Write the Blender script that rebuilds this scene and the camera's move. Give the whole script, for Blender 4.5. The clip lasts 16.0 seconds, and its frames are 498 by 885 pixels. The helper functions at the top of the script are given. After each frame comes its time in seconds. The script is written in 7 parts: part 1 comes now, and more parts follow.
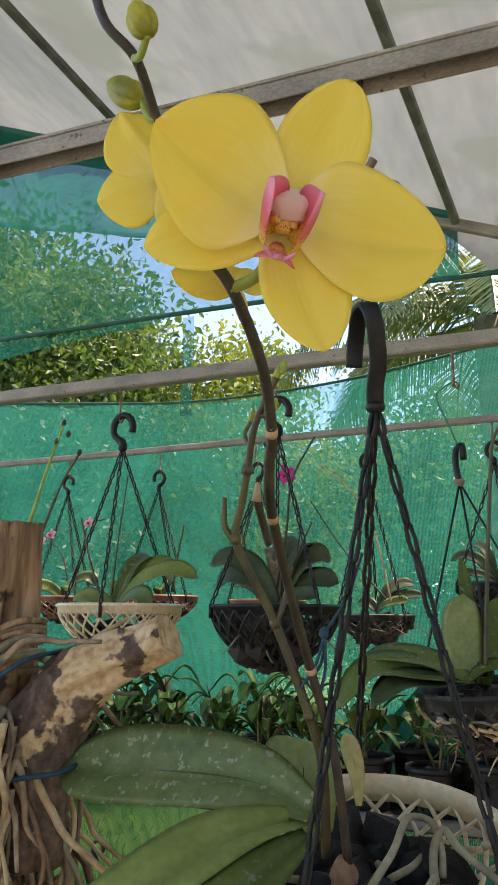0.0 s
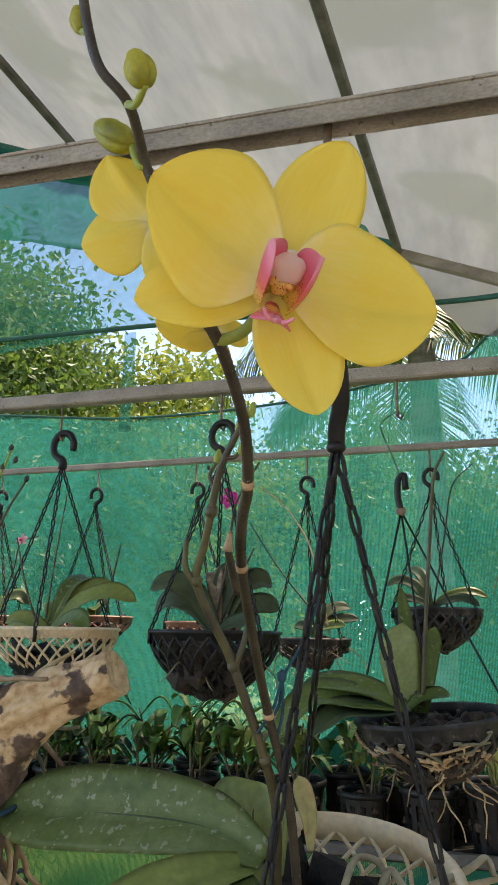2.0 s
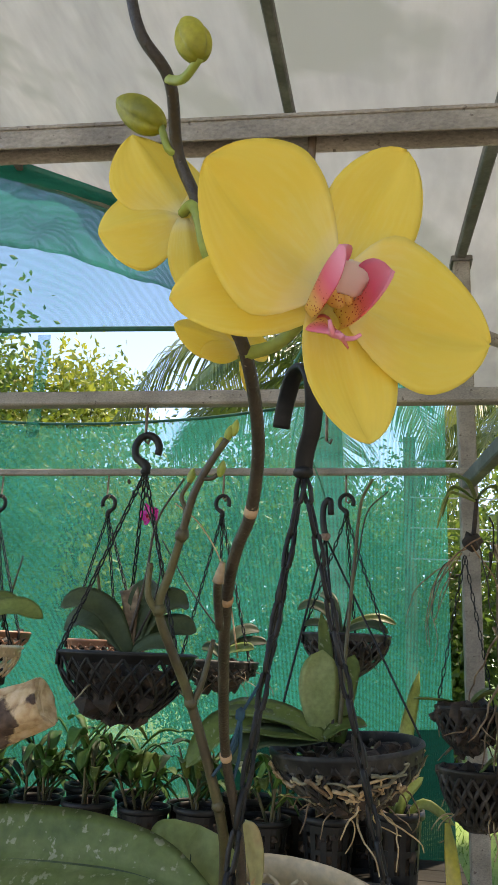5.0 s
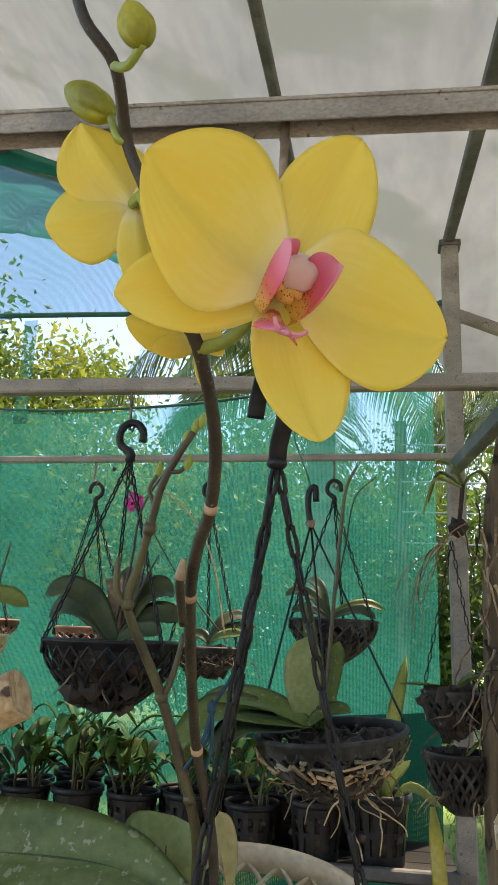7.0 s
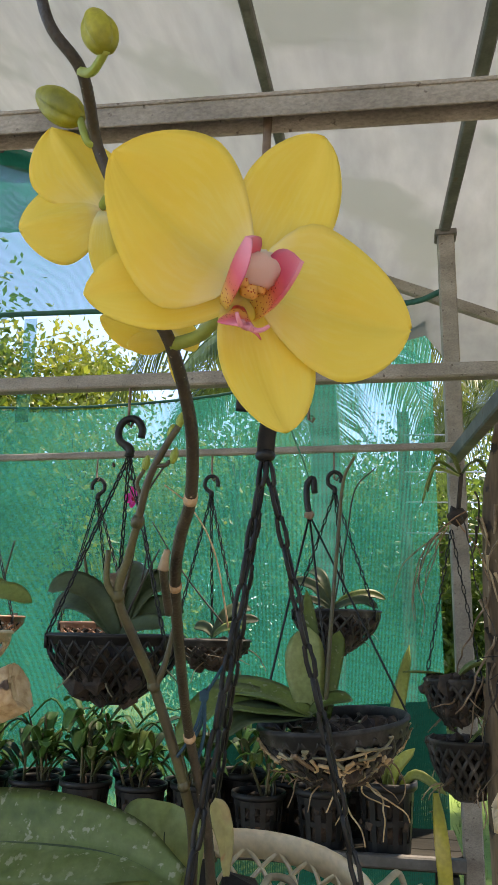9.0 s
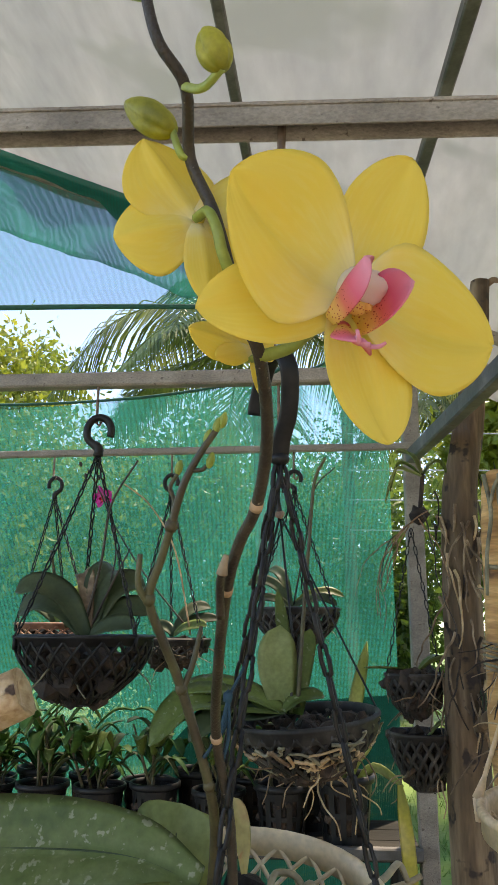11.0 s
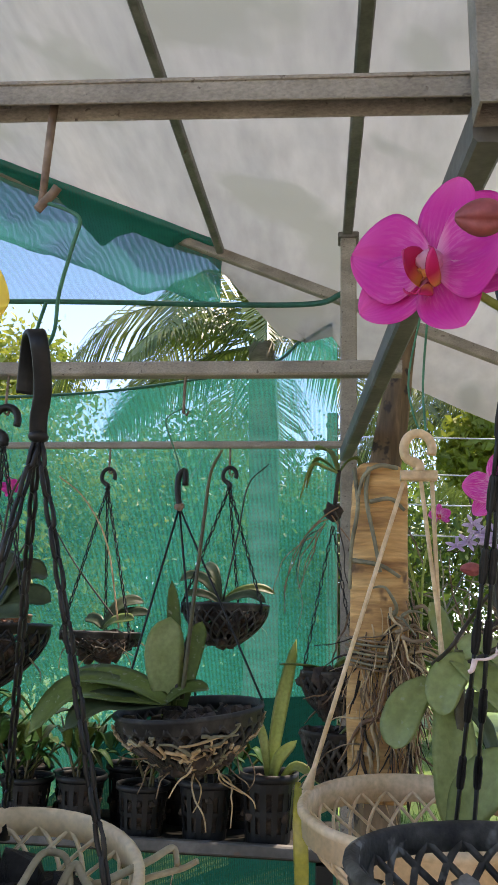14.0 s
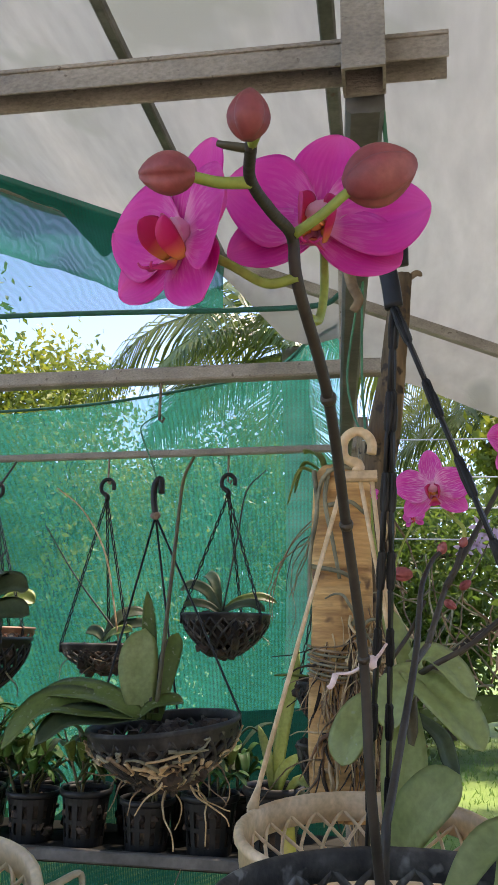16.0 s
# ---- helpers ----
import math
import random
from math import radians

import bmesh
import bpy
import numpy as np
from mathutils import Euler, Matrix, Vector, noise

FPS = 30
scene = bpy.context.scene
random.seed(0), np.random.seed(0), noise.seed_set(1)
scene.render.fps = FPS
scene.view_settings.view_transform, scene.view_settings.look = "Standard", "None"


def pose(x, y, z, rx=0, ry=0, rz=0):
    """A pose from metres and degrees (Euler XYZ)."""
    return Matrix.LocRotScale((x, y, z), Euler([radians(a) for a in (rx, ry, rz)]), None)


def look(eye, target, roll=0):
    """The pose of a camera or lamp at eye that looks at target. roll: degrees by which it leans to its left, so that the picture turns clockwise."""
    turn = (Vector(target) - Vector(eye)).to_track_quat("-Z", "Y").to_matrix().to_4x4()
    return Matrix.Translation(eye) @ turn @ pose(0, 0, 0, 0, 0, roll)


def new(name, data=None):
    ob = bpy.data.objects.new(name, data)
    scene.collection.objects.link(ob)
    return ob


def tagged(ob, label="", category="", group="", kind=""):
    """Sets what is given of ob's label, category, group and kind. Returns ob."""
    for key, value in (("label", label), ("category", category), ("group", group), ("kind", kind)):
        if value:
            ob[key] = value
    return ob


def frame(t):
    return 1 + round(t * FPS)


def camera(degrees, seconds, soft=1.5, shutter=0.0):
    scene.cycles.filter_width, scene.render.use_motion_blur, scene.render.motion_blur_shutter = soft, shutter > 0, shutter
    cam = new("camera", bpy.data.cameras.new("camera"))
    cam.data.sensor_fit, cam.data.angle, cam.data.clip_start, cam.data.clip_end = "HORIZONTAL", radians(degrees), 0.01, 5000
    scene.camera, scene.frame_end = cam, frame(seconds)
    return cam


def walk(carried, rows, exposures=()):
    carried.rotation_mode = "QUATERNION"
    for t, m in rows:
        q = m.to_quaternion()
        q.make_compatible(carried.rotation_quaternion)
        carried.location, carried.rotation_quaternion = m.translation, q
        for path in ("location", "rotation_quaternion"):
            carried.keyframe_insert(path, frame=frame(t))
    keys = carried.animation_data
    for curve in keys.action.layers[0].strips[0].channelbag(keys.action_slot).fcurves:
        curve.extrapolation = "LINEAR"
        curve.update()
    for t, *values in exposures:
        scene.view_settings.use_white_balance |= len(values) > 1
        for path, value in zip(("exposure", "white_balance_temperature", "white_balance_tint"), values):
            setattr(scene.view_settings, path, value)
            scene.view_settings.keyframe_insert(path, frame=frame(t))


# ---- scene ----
cam = camera(35.7, 16.0)
PATH = [
    (0, (0.123, 0.098, 1.567), (-0.637, 1.894, 2.012), 0.4),
    (0.5, (0.123, 0.095, 1.572), (-0.61, 1.903, 2.015), 0.5),
    (1, (0.122, 0.095, 1.573), (-0.575, 1.915, 2.026), 0.6),
    (1.5, (0.114, 0.093, 1.578), (-0.538, 1.925, 2.047), 0.8),
    (2, (0.103, 0.092, 1.585), (-0.491, 1.941, 2.066), 0.9),
    (2.5, (0.078, 0.094, 1.582), (-0.441, 1.957, 2.091), 1.2),
    (3, (0.076, 0.088, 1.59), (-0.388, 1.96, 2.118), 1.4),
    (3.5, (0.069, 0.091, 1.593), (-0.35, 1.972, 2.128), 1.7),
    (6, (0.044, 0.116, 1.599), (-0.267, 2.023, 2.115), 2.4),
    (6.5, (0.055, 0.114, 1.603), (-0.257, 2.024, 2.108), 2.0),
    (7, (0.062, 0.116, 1.601), (-0.258, 2.029, 2.089), 2.1),
    (7.5, (0.069, 0.115, 1.596), (-0.272, 2.028, 2.072), 1.9),
    (8, (0.088, 0.122, 1.596), (-0.288, 2.03, 2.061), 1.5),
    (10.5, (0.03, 0.089, 1.604), (-0.168, 2.02, 2.087), 0.1),
    (11, (0.02, 0.095, 1.601), (-0.148, 2.032, 2.067), 0.2),
    (11.5, (0.024, 0.102, 1.598), (-0.147, 2.044, 2.047), 0.5),
    (12, (0.035, 0.121, 1.598), (-0.153, 2.059, 2.053), 0.9),
    (12.5, (0.072, 0.124, 1.602), (-0.139, 2.058, 2.065), 1.8),
    (13, (0.117, 0.127, 1.599), (-0.11, 2.06, 2.058), 2.0),
    (13.5, (0.16, 0.119, 1.59), (-0.059, 2.052, 2.053), 1.9),
    (14, (0.207, 0.117, 1.587), (-0.012, 2.048, 2.062), 1.7),
    (14.5, (0.244, 0.125, 1.588), (0.009, 2.052, 2.069), 1.7),
    (15, (0.272, 0.143, 1.59), (-0.005, 2.062, 2.079), 1.7),
    (15.5, (0.295, 0.159, 1.591), (-0.034, 2.067, 2.089), 1.9),
    (16, (0.317, 0.165, 1.592), (-0.029, 2.072, 2.085), 0.9),
]
EXPOSURE, KELVIN, TINT = 2.49, 8450.0, 16.0
walk(cam, [(t, look(eye, target, roll)) for t, eye, target, roll in PATH], [(0.0, EXPOSURE, KELVIN, TINT), (12.0, EXPOSURE, KELVIN, TINT), (14.0, EXPOSURE, KELVIN - 550.0, TINT + 4.0), (16.0, EXPOSURE, KELVIN - 550.0, TINT + 4.0)])

# ---- world and sun ----
SUN_ELEVATION, SUN_AZIMUTH = 62.0, 35.0  # azimuth: degrees clockwise from +y
world = bpy.data.worlds.new("sky_world")
scene.world = world
world.use_nodes = True
wn = world.node_tree.nodes
sky = wn.new("ShaderNodeTexSky")
sky.sky_type, sky.sun_disc = "NISHITA", False
sky.altitude, sky.air_density, sky.dust_density, sky.ozone_density = 1200.0, 0.70, 0.0, 3.0
sky.sun_elevation, sky.sun_rotation = radians(SUN_ELEVATION), radians(SUN_AZIMUTH)
world.node_tree.links.new(sky.outputs[0], wn["Background"].inputs[0])
wn["Background"].inputs[1].default_value = 0.12
sun_data = bpy.data.lights.new("sun", "SUN")
sun_data.energy, sun_data.angle, sun_data.color = 2.0, radians(2.6), (1.0, 0.95, 0.86)
sun = new("sun", sun_data)
se, sa = radians(SUN_ELEVATION), radians(SUN_AZIMUTH)
SUN_WAY = Vector((math.sin(sa) * math.cos(se), math.cos(sa) * math.cos(se), math.sin(se)))
sun.matrix_world = look(SUN_WAY * 20, (0, 0, 0))

# ---- materials ----


def nodes_of(name):
    m = bpy.data.materials.new(name)
    m.use_nodes = True
    return m, m.node_tree.nodes, m.node_tree.links, m.node_tree.nodes["Principled BSDF"]


def stops(ramp, cols, lo=0.0, hi=1.0):
    el = ramp.color_ramp.elements
    for n, c in enumerate(cols):
        at = lo + (hi - lo) * n / max(1, len(cols) - 1)
        e = el[n] if n < 2 else el.new(at)
        e.position, e.color = at, (*c, 1)


def surface(name, cols, rough=0.6, scale=8.0, fine=90.0, bump=0.25, metal=0.0, stretch=(1, 1, 1), vary=0.15, glow_through=0.0,
            rough_vary=0.15, coat=0.0, spots=None, grain_amount=0.7, shine=0.5):
    """A weathered surface: large blotches from cols, fine grain over them, relief, and a little difference from piece to piece."""
    m, nd, ln, bsdf = nodes_of(name)
    co, mp = nd.new("ShaderNodeTexCoord"), nd.new("ShaderNodeMapping")
    mp.inputs["Scale"].default_value = stretch
    ln.new(co.outputs["Object"], mp.inputs[0])
    big, small = nd.new("ShaderNodeTexNoise"), nd.new("ShaderNodeTexNoise")
    big.inputs["Scale"].default_value, big.inputs["Detail"].default_value = scale, 6
    small.inputs["Scale"].default_value, small.inputs["Detail"].default_value = fine, 4
    ramp = nd.new("ShaderNodeValToRGB")
    stops(ramp, cols, 0.32, 0.68)
    for n in (big, small):
        ln.new(mp.outputs[0], n.inputs["Vector"])
    ln.new(big.outputs[0], ramp.inputs[0])
    info, hsv = nd.new("ShaderNodeObjectInfo"), nd.new("ShaderNodeHueSaturation")
    tone = nd.new("ShaderNodeMath")
    tone.operation = "MULTIPLY_ADD"
    tone.inputs[1].default_value, tone.inputs[2].default_value = vary, 1.0 - vary / 2
    ln.new(info.outputs["Random"], tone.inputs[0])
    grain = nd.new("ShaderNodeMath")
    grain.operation = "MULTIPLY_ADD"
    grain.inputs[1].default_value, grain.inputs[2].default_value = grain_amount, 1.0 - grain_amount / 2
    ln.new(small.outputs[0], grain.inputs[0])
    both = nd.new("ShaderNodeMath")
    both.operation = "MULTIPLY"
    ln.new(tone.outputs[0], both.inputs[0])
    ln.new(grain.outputs[0], both.inputs[1])
    ln.new(both.outputs[0], hsv.inputs["Value"])
    ln.new(ramp.outputs[0], hsv.inputs["Color"])
    colour = hsv.outputs[0]
    if spots:
        sp = nd.new("ShaderNodeTexNoise")
        sp.inputs["Scale"].default_value, sp.inputs["Detail"].default_value = spots[1], 3
        ln.new(co.outputs["Object"], sp.inputs["Vector"])
        cut = nd.new("ShaderNodeValToRGB")
        stops(cut, [(0, 0, 0), (1, 1, 1)], spots[2], spots[2] + 0.06)
        ln.new(sp.outputs[0], cut.inputs[0])
        mix = nd.new("ShaderNodeMix")
        mix.data_type = "RGBA"
        mix.inputs["B"].default_value = (*spots[0], 1)
        ln.new(cut.outputs[0], mix.inputs[0])
        ln.new(colour, mix.inputs["A"])
        colour = mix.outputs["Result"]
    ln.new(colour, bsdf.inputs["Base Color"])
    rr = nd.new("ShaderNodeMath")
    rr.operation = "MULTIPLY_ADD"
    rr.inputs[1].default_value, rr.inputs[2].default_value = rough_vary * 2, rough - rough_vary
    ln.new(big.outputs[0], rr.inputs[0])
    ln.new(rr.outputs[0], bsdf.inputs["Roughness"])
    bsdf.inputs["Metallic"].default_value = metal
    bsdf.inputs["Specular IOR Level"].default_value = shine
    bsdf.inputs["Coat Weight"].default_value = coat
    if bump:
        bp = nd.new("ShaderNodeBump")
        bp.inputs["Strength"].default_value, bp.inputs["Distance"].default_value = bump, 0.002
        ln.new(small.outputs[0], bp.inputs["Height"])
        ln.new(bp.outputs[0], bsdf.inputs["Normal"])
    if glow_through:
        tr, mx = nd.new("ShaderNodeBsdfTranslucent"), nd.new("ShaderNodeMixShader")
        ln.new(colour, tr.inputs[0])
        mx.inputs[0].default_value = glow_through
        ln.new(bsdf.outputs[0], mx.inputs[1])
        ln.new(tr.outputs[0], mx.inputs[2])
        ln.new(mx.outputs[0], nd["Material Output"].inputs[0])
    return m


def tepal_material(name, cols, at, rough=0.5, through_share=0.35, speckle=None, veins=0.0, marks=None):
    """A petal: its colour runs along the petal (attribute 'along'), with faint veins, and light passes through it."""
    m, nd, ln, bsdf = nodes_of(name)
    a = nd.new("ShaderNodeAttribute")
    a.attribute_name = "along"
    ramp = nd.new("ShaderNodeValToRGB")
    el = ramp.color_ramp.elements
    for n, (c, p) in enumerate(zip(cols, at)):
        e = el[n] if n < 2 else el.new(p)
        e.position, e.color = p, (*c, 1)
    ns = nd.new("ShaderNodeTexNoise")
    ns.inputs["Scale"].default_value, ns.inputs["Detail"].default_value = 60, 5
    co = nd.new("ShaderNodeTexCoord")
    ln.new(co.outputs["Object"], ns.inputs["Vector"])
    off = nd.new("ShaderNodeMath")
    off.operation = "MULTIPLY_ADD"
    off.inputs[1].default_value = 0.14
    sub = nd.new("ShaderNodeMath")
    sub.operation = "SUBTRACT"
    sub.inputs[1].default_value = 0.07
    ln.new(ns.outputs[0], off.inputs[0])
    ln.new(a.outputs["Fac"], off.inputs[2])
    ln.new(off.outputs[0], sub.inputs[0])
    ln.new(sub.outputs[0], ramp.inputs[0])
    colour = ramp.outputs[0]
    if marks:  # paler branching veins that run out from the base: colour, amount, reach
        side, comb = nd.new("ShaderNodeAttribute"), nd.new("ShaderNodeCombineXYZ")
        side.attribute_name = "across"
        ln.new(side.outputs["Fac"], comb.inputs[0])
        ln.new(a.outputs["Fac"], comb.inputs[1])
        vs, vt = nd.new("ShaderNodeMapping"), nd.new("ShaderNodeTexNoise")
        vs.inputs["Scale"].default_value = (9.0, 3.2, 1.0)
        vt.inputs["Scale"].default_value, vt.inputs["Detail"].default_value = 1.6, 5
        ln.new(comb.outputs[0], vs.inputs[0])
        ln.new(vs.outputs[0], vt.inputs["Vector"])
        vein_cut, reach, share = nd.new("ShaderNodeValToRGB"), nd.new("ShaderNodeValToRGB"), nd.new("ShaderNodeMath")
        stops(vein_cut, [(0, 0, 0), (1, 1, 1)], 0.47, 0.62)
        stops(reach, [(1, 1, 1), (0.12, 0.12, 0.12)], 0.15, marks[2])
        ln.new(vt.outputs[0], vein_cut.inputs[0])
        ln.new(a.outputs["Fac"], reach.inputs[0])
        share.operation = "MULTIPLY"
        ln.new(vein_cut.outputs[0], share.inputs[0])
        ln.new(reach.outputs[0], share.inputs[1])
        soft, vmix = nd.new("ShaderNodeMath"), nd.new("ShaderNodeMix")
        soft.operation = "MULTIPLY"
        soft.inputs[1].default_value = marks[1]
        ln.new(share.outputs[0], soft.inputs[0])
        vmix.data_type = "RGBA"
        vmix.inputs["B"].default_value = (*marks[0], 1)
        ln.new(soft.outputs[0], vmix.inputs[0])
        ln.new(colour, vmix.inputs["A"])
        colour = vmix.outputs["Result"]
    if speckle:
        vo = nd.new("ShaderNodeTexVoronoi")
        vo.inputs["Scale"].default_value = speckle[1]
        ln.new(co.outputs["Object"], vo.inputs["Vector"])
        cut = nd.new("ShaderNodeValToRGB")
        stops(cut, [(1, 1, 1), (0, 0, 0)], 0.20, 0.30)
        ln.new(vo.outputs["Distance"], cut.inputs[0])
        near = nd.new("ShaderNodeValToRGB")
        stops(near, [(1, 1, 1), (0, 0, 0)], speckle[2], speckle[2] + 0.15)
        ln.new(a.outputs["Fac"], near.inputs[0])
        mul = nd.new("ShaderNodeMath")
        mul.operation = "MULTIPLY"
        ln.new(cut.outputs[0], mul.inputs[0])
        ln.new(near.outputs[0], mul.inputs[1])
        mix = nd.new("ShaderNodeMix")
        mix.data_type = "RGBA"
        mix.inputs["B"].default_value = (*speckle[0], 1)
        ln.new(mul.outputs[0], mix.inputs[0])
        ln.new(colour, mix.inputs["A"])
        colour = mix.outputs["Result"]
    ln.new(colour, bsdf.inputs["Base Color"])
    bsdf.inputs["Roughness"].default_value = rough
    bsdf.inputs["Specular IOR Level"].default_value = 0.3
    wv = nd.new("ShaderNodeAttribute")
    wv.attribute_name = "across"
    vein = nd.new("ShaderNodeMath")
    vein.operation = "SINE"
    vm = nd.new("ShaderNodeMath")
    vm.operation = "MULTIPLY"
    vm.inputs[1].default_value = 42.0
    ln.new(wv.outputs["Fac"], vm.inputs[0])
    ln.new(vm.outputs[0], vein.inputs[0])
    bp = nd.new("ShaderNodeBump")
    bp.inputs["Strength"].default_value, bp.inputs["Distance"].default_value = 0.02 + veins, 0.0006
    ln.new(vein.outputs[0], bp.inputs["Height"])
    ln.new(bp.outputs[0], bsdf.inputs["Normal"])
    tr, mx = nd.new("ShaderNodeBsdfTranslucent"), nd.new("ShaderNodeMixShader")
    ln.new(colour, tr.inputs[0])
    mx.inputs[0].default_value = through_share
    ln.new(bsdf.outputs[0], mx.inputs[1])
    ln.new(tr.outputs[0], mx.inputs[2])
    ln.new(mx.outputs[0], nd["Material Output"].inputs[0])
    return m


def net_material(name, col, cover, pitch=0.0042):
    """Woven shade cloth: threads with open gaps between them, denser in places."""
    m, nd, ln, bsdf = nodes_of(name)
    nd.remove(bsdf)
    co = nd.new("ShaderNodeTexCoord")
    weave = []
    for axis, width in (("X", 1.0), ("Z", 0.6)):
        w = nd.new("ShaderNodeTexWave")
        w.wave_type, w.bands_direction, w.wave_profile = "BANDS", axis, "SIN"
        w.inputs["Scale"].default_value = 0.314 / (pitch * width)
        w.inputs["Distortion"].default_value, w.inputs["Detail"].default_value = 0.6, 1
        ln.new(co.outputs["Object"], w.inputs["Vector"])
        weave.append(w)
    top = nd.new("ShaderNodeMath")
    top.operation = "ADD"
    ln.new(weave[0].outputs["Fac"], top.inputs[0])
    ln.new(weave[1].outputs["Fac"], top.inputs[1])
    ns = nd.new("ShaderNodeTexNoise")
    ns.inputs["Scale"].default_value, ns.inputs["Detail"].default_value = 3.0, 7
    ln.new(co.outputs["Object"], ns.inputs["Vector"])
    a = nd.new("ShaderNodeMath")
    a.operation = "MULTIPLY_ADD"
    a.inputs[1].default_value, a.inputs[2].default_value = 0.22, cover - 0.22
    ln.new(top.outputs[0], a.inputs[0])
    b = nd.new("ShaderNodeMath")
    b.operation = "MULTIPLY_ADD"
    b.inputs[1].default_value, b.use_clamp = 0.16, True
    ln.new(ns.outputs[0], b.inputs[0])
    sh = nd.new("ShaderNodeMath")
    sh.operation = "SUBTRACT"
    sh.inputs[1].default_value = 0.08
    ln.new(a.outputs[0], sh.inputs[0])
    ln.new(sh.outputs[0], b.inputs[2])
    di, tr, th = nd.new("ShaderNodeBsdfDiffuse"), nd.new("ShaderNodeBsdfTranslucent"), nd.new("ShaderNodeBsdfTransparent")
    cr = nd.new("ShaderNodeValToRGB")
    stops(cr, [tuple(c * 0.75 for c in col), col, tuple(min(1, c * 1.2) for c in col)], 0.3, 0.7)
    ln.new(ns.outputs[0], cr.inputs[0])
    ln.new(cr.outputs[0], di.inputs[0])
    ln.new(cr.outputs[0], tr.inputs[0])
    m1, m2 = nd.new("ShaderNodeMixShader"), nd.new("ShaderNodeMixShader")
    m1.inputs[0].default_value = 0.5
    ln.new(di.outputs[0], m1.inputs[1])
    ln.new(tr.outputs[0], m1.inputs[2])
    ln.new(b.outputs[0], m2.inputs[0])
    ln.new(th.outputs[0], m2.inputs[1])
    ln.new(m1.outputs[0], m2.inputs[2])
    ln.new(m2.outputs[0], nd["Material Output"].inputs[0])
    return m


STEEL = surface("weathered_steel_tube", [(0.185, 0.162, 0.134), (0.25, 0.22, 0.182), (0.315, 0.28, 0.235)], 0.6, 26, 520, 0.6, 0.0, (0.6, 1, 1), spots=((0.115, 0.092, 0.072), 130, 0.66), grain_amount=1.0)


def peeling_wood(name, bare, bark):
    """Bare wood that shows where the bark has come off, more of it towards the broken end (attribute 'along')."""
    m, nd, ln, bsdf = nodes_of(name)
    co, a = nd.new("ShaderNodeTexCoord"), nd.new("ShaderNodeAttribute")
    a.attribute_name = "along"
    big, small = nd.new("ShaderNodeTexNoise"), nd.new("ShaderNodeTexNoise")
    big.inputs["Scale"].default_value, big.inputs["Detail"].default_value = 26, 5
    small.inputs["Scale"].default_value, small.inputs["Detail"].default_value = 130, 6
    for n in (big, small):
        ln.new(co.outputs["Object"], n.inputs["Vector"])
    mix_at = nd.new("ShaderNodeMath")
    mix_at.operation = "MULTIPLY_ADD"
    mix_at.inputs[1].default_value = 0.34
    ln.new(a.outputs["Fac"], mix_at.inputs[0])
    ln.new(big.outputs[0], mix_at.inputs[2])
    edge_ramp, bare_ramp, bark_ramp = (nd.new("ShaderNodeValToRGB") for _ in range(3))
    stops(edge_ramp, [(0, 0, 0), (1, 1, 1)], 0.70, 0.735)
    stops(bare_ramp, bare, 0.3, 0.7)
    stops(bark_ramp, bark, 0.3, 0.7)
    ln.new(mix_at.outputs[0], edge_ramp.inputs[0])
    ln.new(small.outputs[0], bare_ramp.inputs[0])
    ln.new(small.outputs[0], bark_ramp.inputs[0])
    mix = nd.new("ShaderNodeMix")
    mix.data_type = "RGBA"
    ln.new(edge_ramp.outputs[0], mix.inputs[0])
    ln.new(bark_ramp.outputs[0], mix.inputs["A"])
    ln.new(bare_ramp.outputs[0], mix.inputs["B"])
    ln.new(mix.outputs["Result"], bsdf.inputs["Base Color"])
    bsdf.inputs["Roughness"].default_value = 0.8
    deep = nd.new("ShaderNodeMath")
    deep.operation = "SUBTRACT"
    ln.new(small.outputs[0], deep.inputs[0])
    ln.new(edge_ramp.outputs[0], deep.inputs[1])
    bp = nd.new("ShaderNodeBump")
    bp.inputs["Strength"].default_value, bp.inputs["Distance"].default_value = 0.7, 0.0025
    ln.new(deep.outputs[0], bp.inputs["Height"])
    ln.new(bp.outputs[0], bsdf.inputs["Normal"])
    return m


STEEL_DARK = surface("dark_steel_tube", [(0.06, 0.057, 0.052), (0.10, 0.095, 0.088), (0.16, 0.15, 0.14)], 0.6, 16, 140, 0.25, 0.0, spots=((0.1, 0.06, 0.04), 30, 0.66))
SHEET = surface("milky_roof_sheet", [(0.275, 0.298, 0.305), (0.33, 0.352, 0.355), (0.385, 0.40, 0.395)], 0.5, 3.0, 30, 0.08, stretch=(1, 0.3, 1), vary=0, glow_through=0.30, grain_amount=0.45, spots=((0.295, 0.32, 0.305), 3.2, 0.57))
NET = net_material("green_shade_net", (0.020, 0.29, 0.23), 0.60, 0.0034)
NET_GRASS = net_material("grass_green_shade_net", (0.016, 0.085, 0.035), 0.90, 0.0034)
NET_THIN = net_material("thin_green_shade_net", (0.008, 0.15, 0.12), 0.58, 0.0034)
NET_MID = net_material("grey_green_shade_net", (0.014, 0.15, 0.115), 0.92, 0.0034)
NET_FOLD = net_material("folded_green_shade_net", (0.008, 0.16, 0.115), 0.99)
SOIL = surface("trodden_brown_earth", [(0.07, 0.058, 0.042), (0.11, 0.093, 0.07), (0.16, 0.14, 0.11)], 0.95, 3, 40, 0.8, vary=0)
# pale ground colour chosen to throw sunlight back onto the front faces
BOUNCE_GROUND = surface("pale_bounce_ground", [(0.27, 0.24, 0.195), (0.36, 0.325, 0.27), (0.44, 0.40, 0.34)], 0.95, 3, 40, 0.8, vary=0)
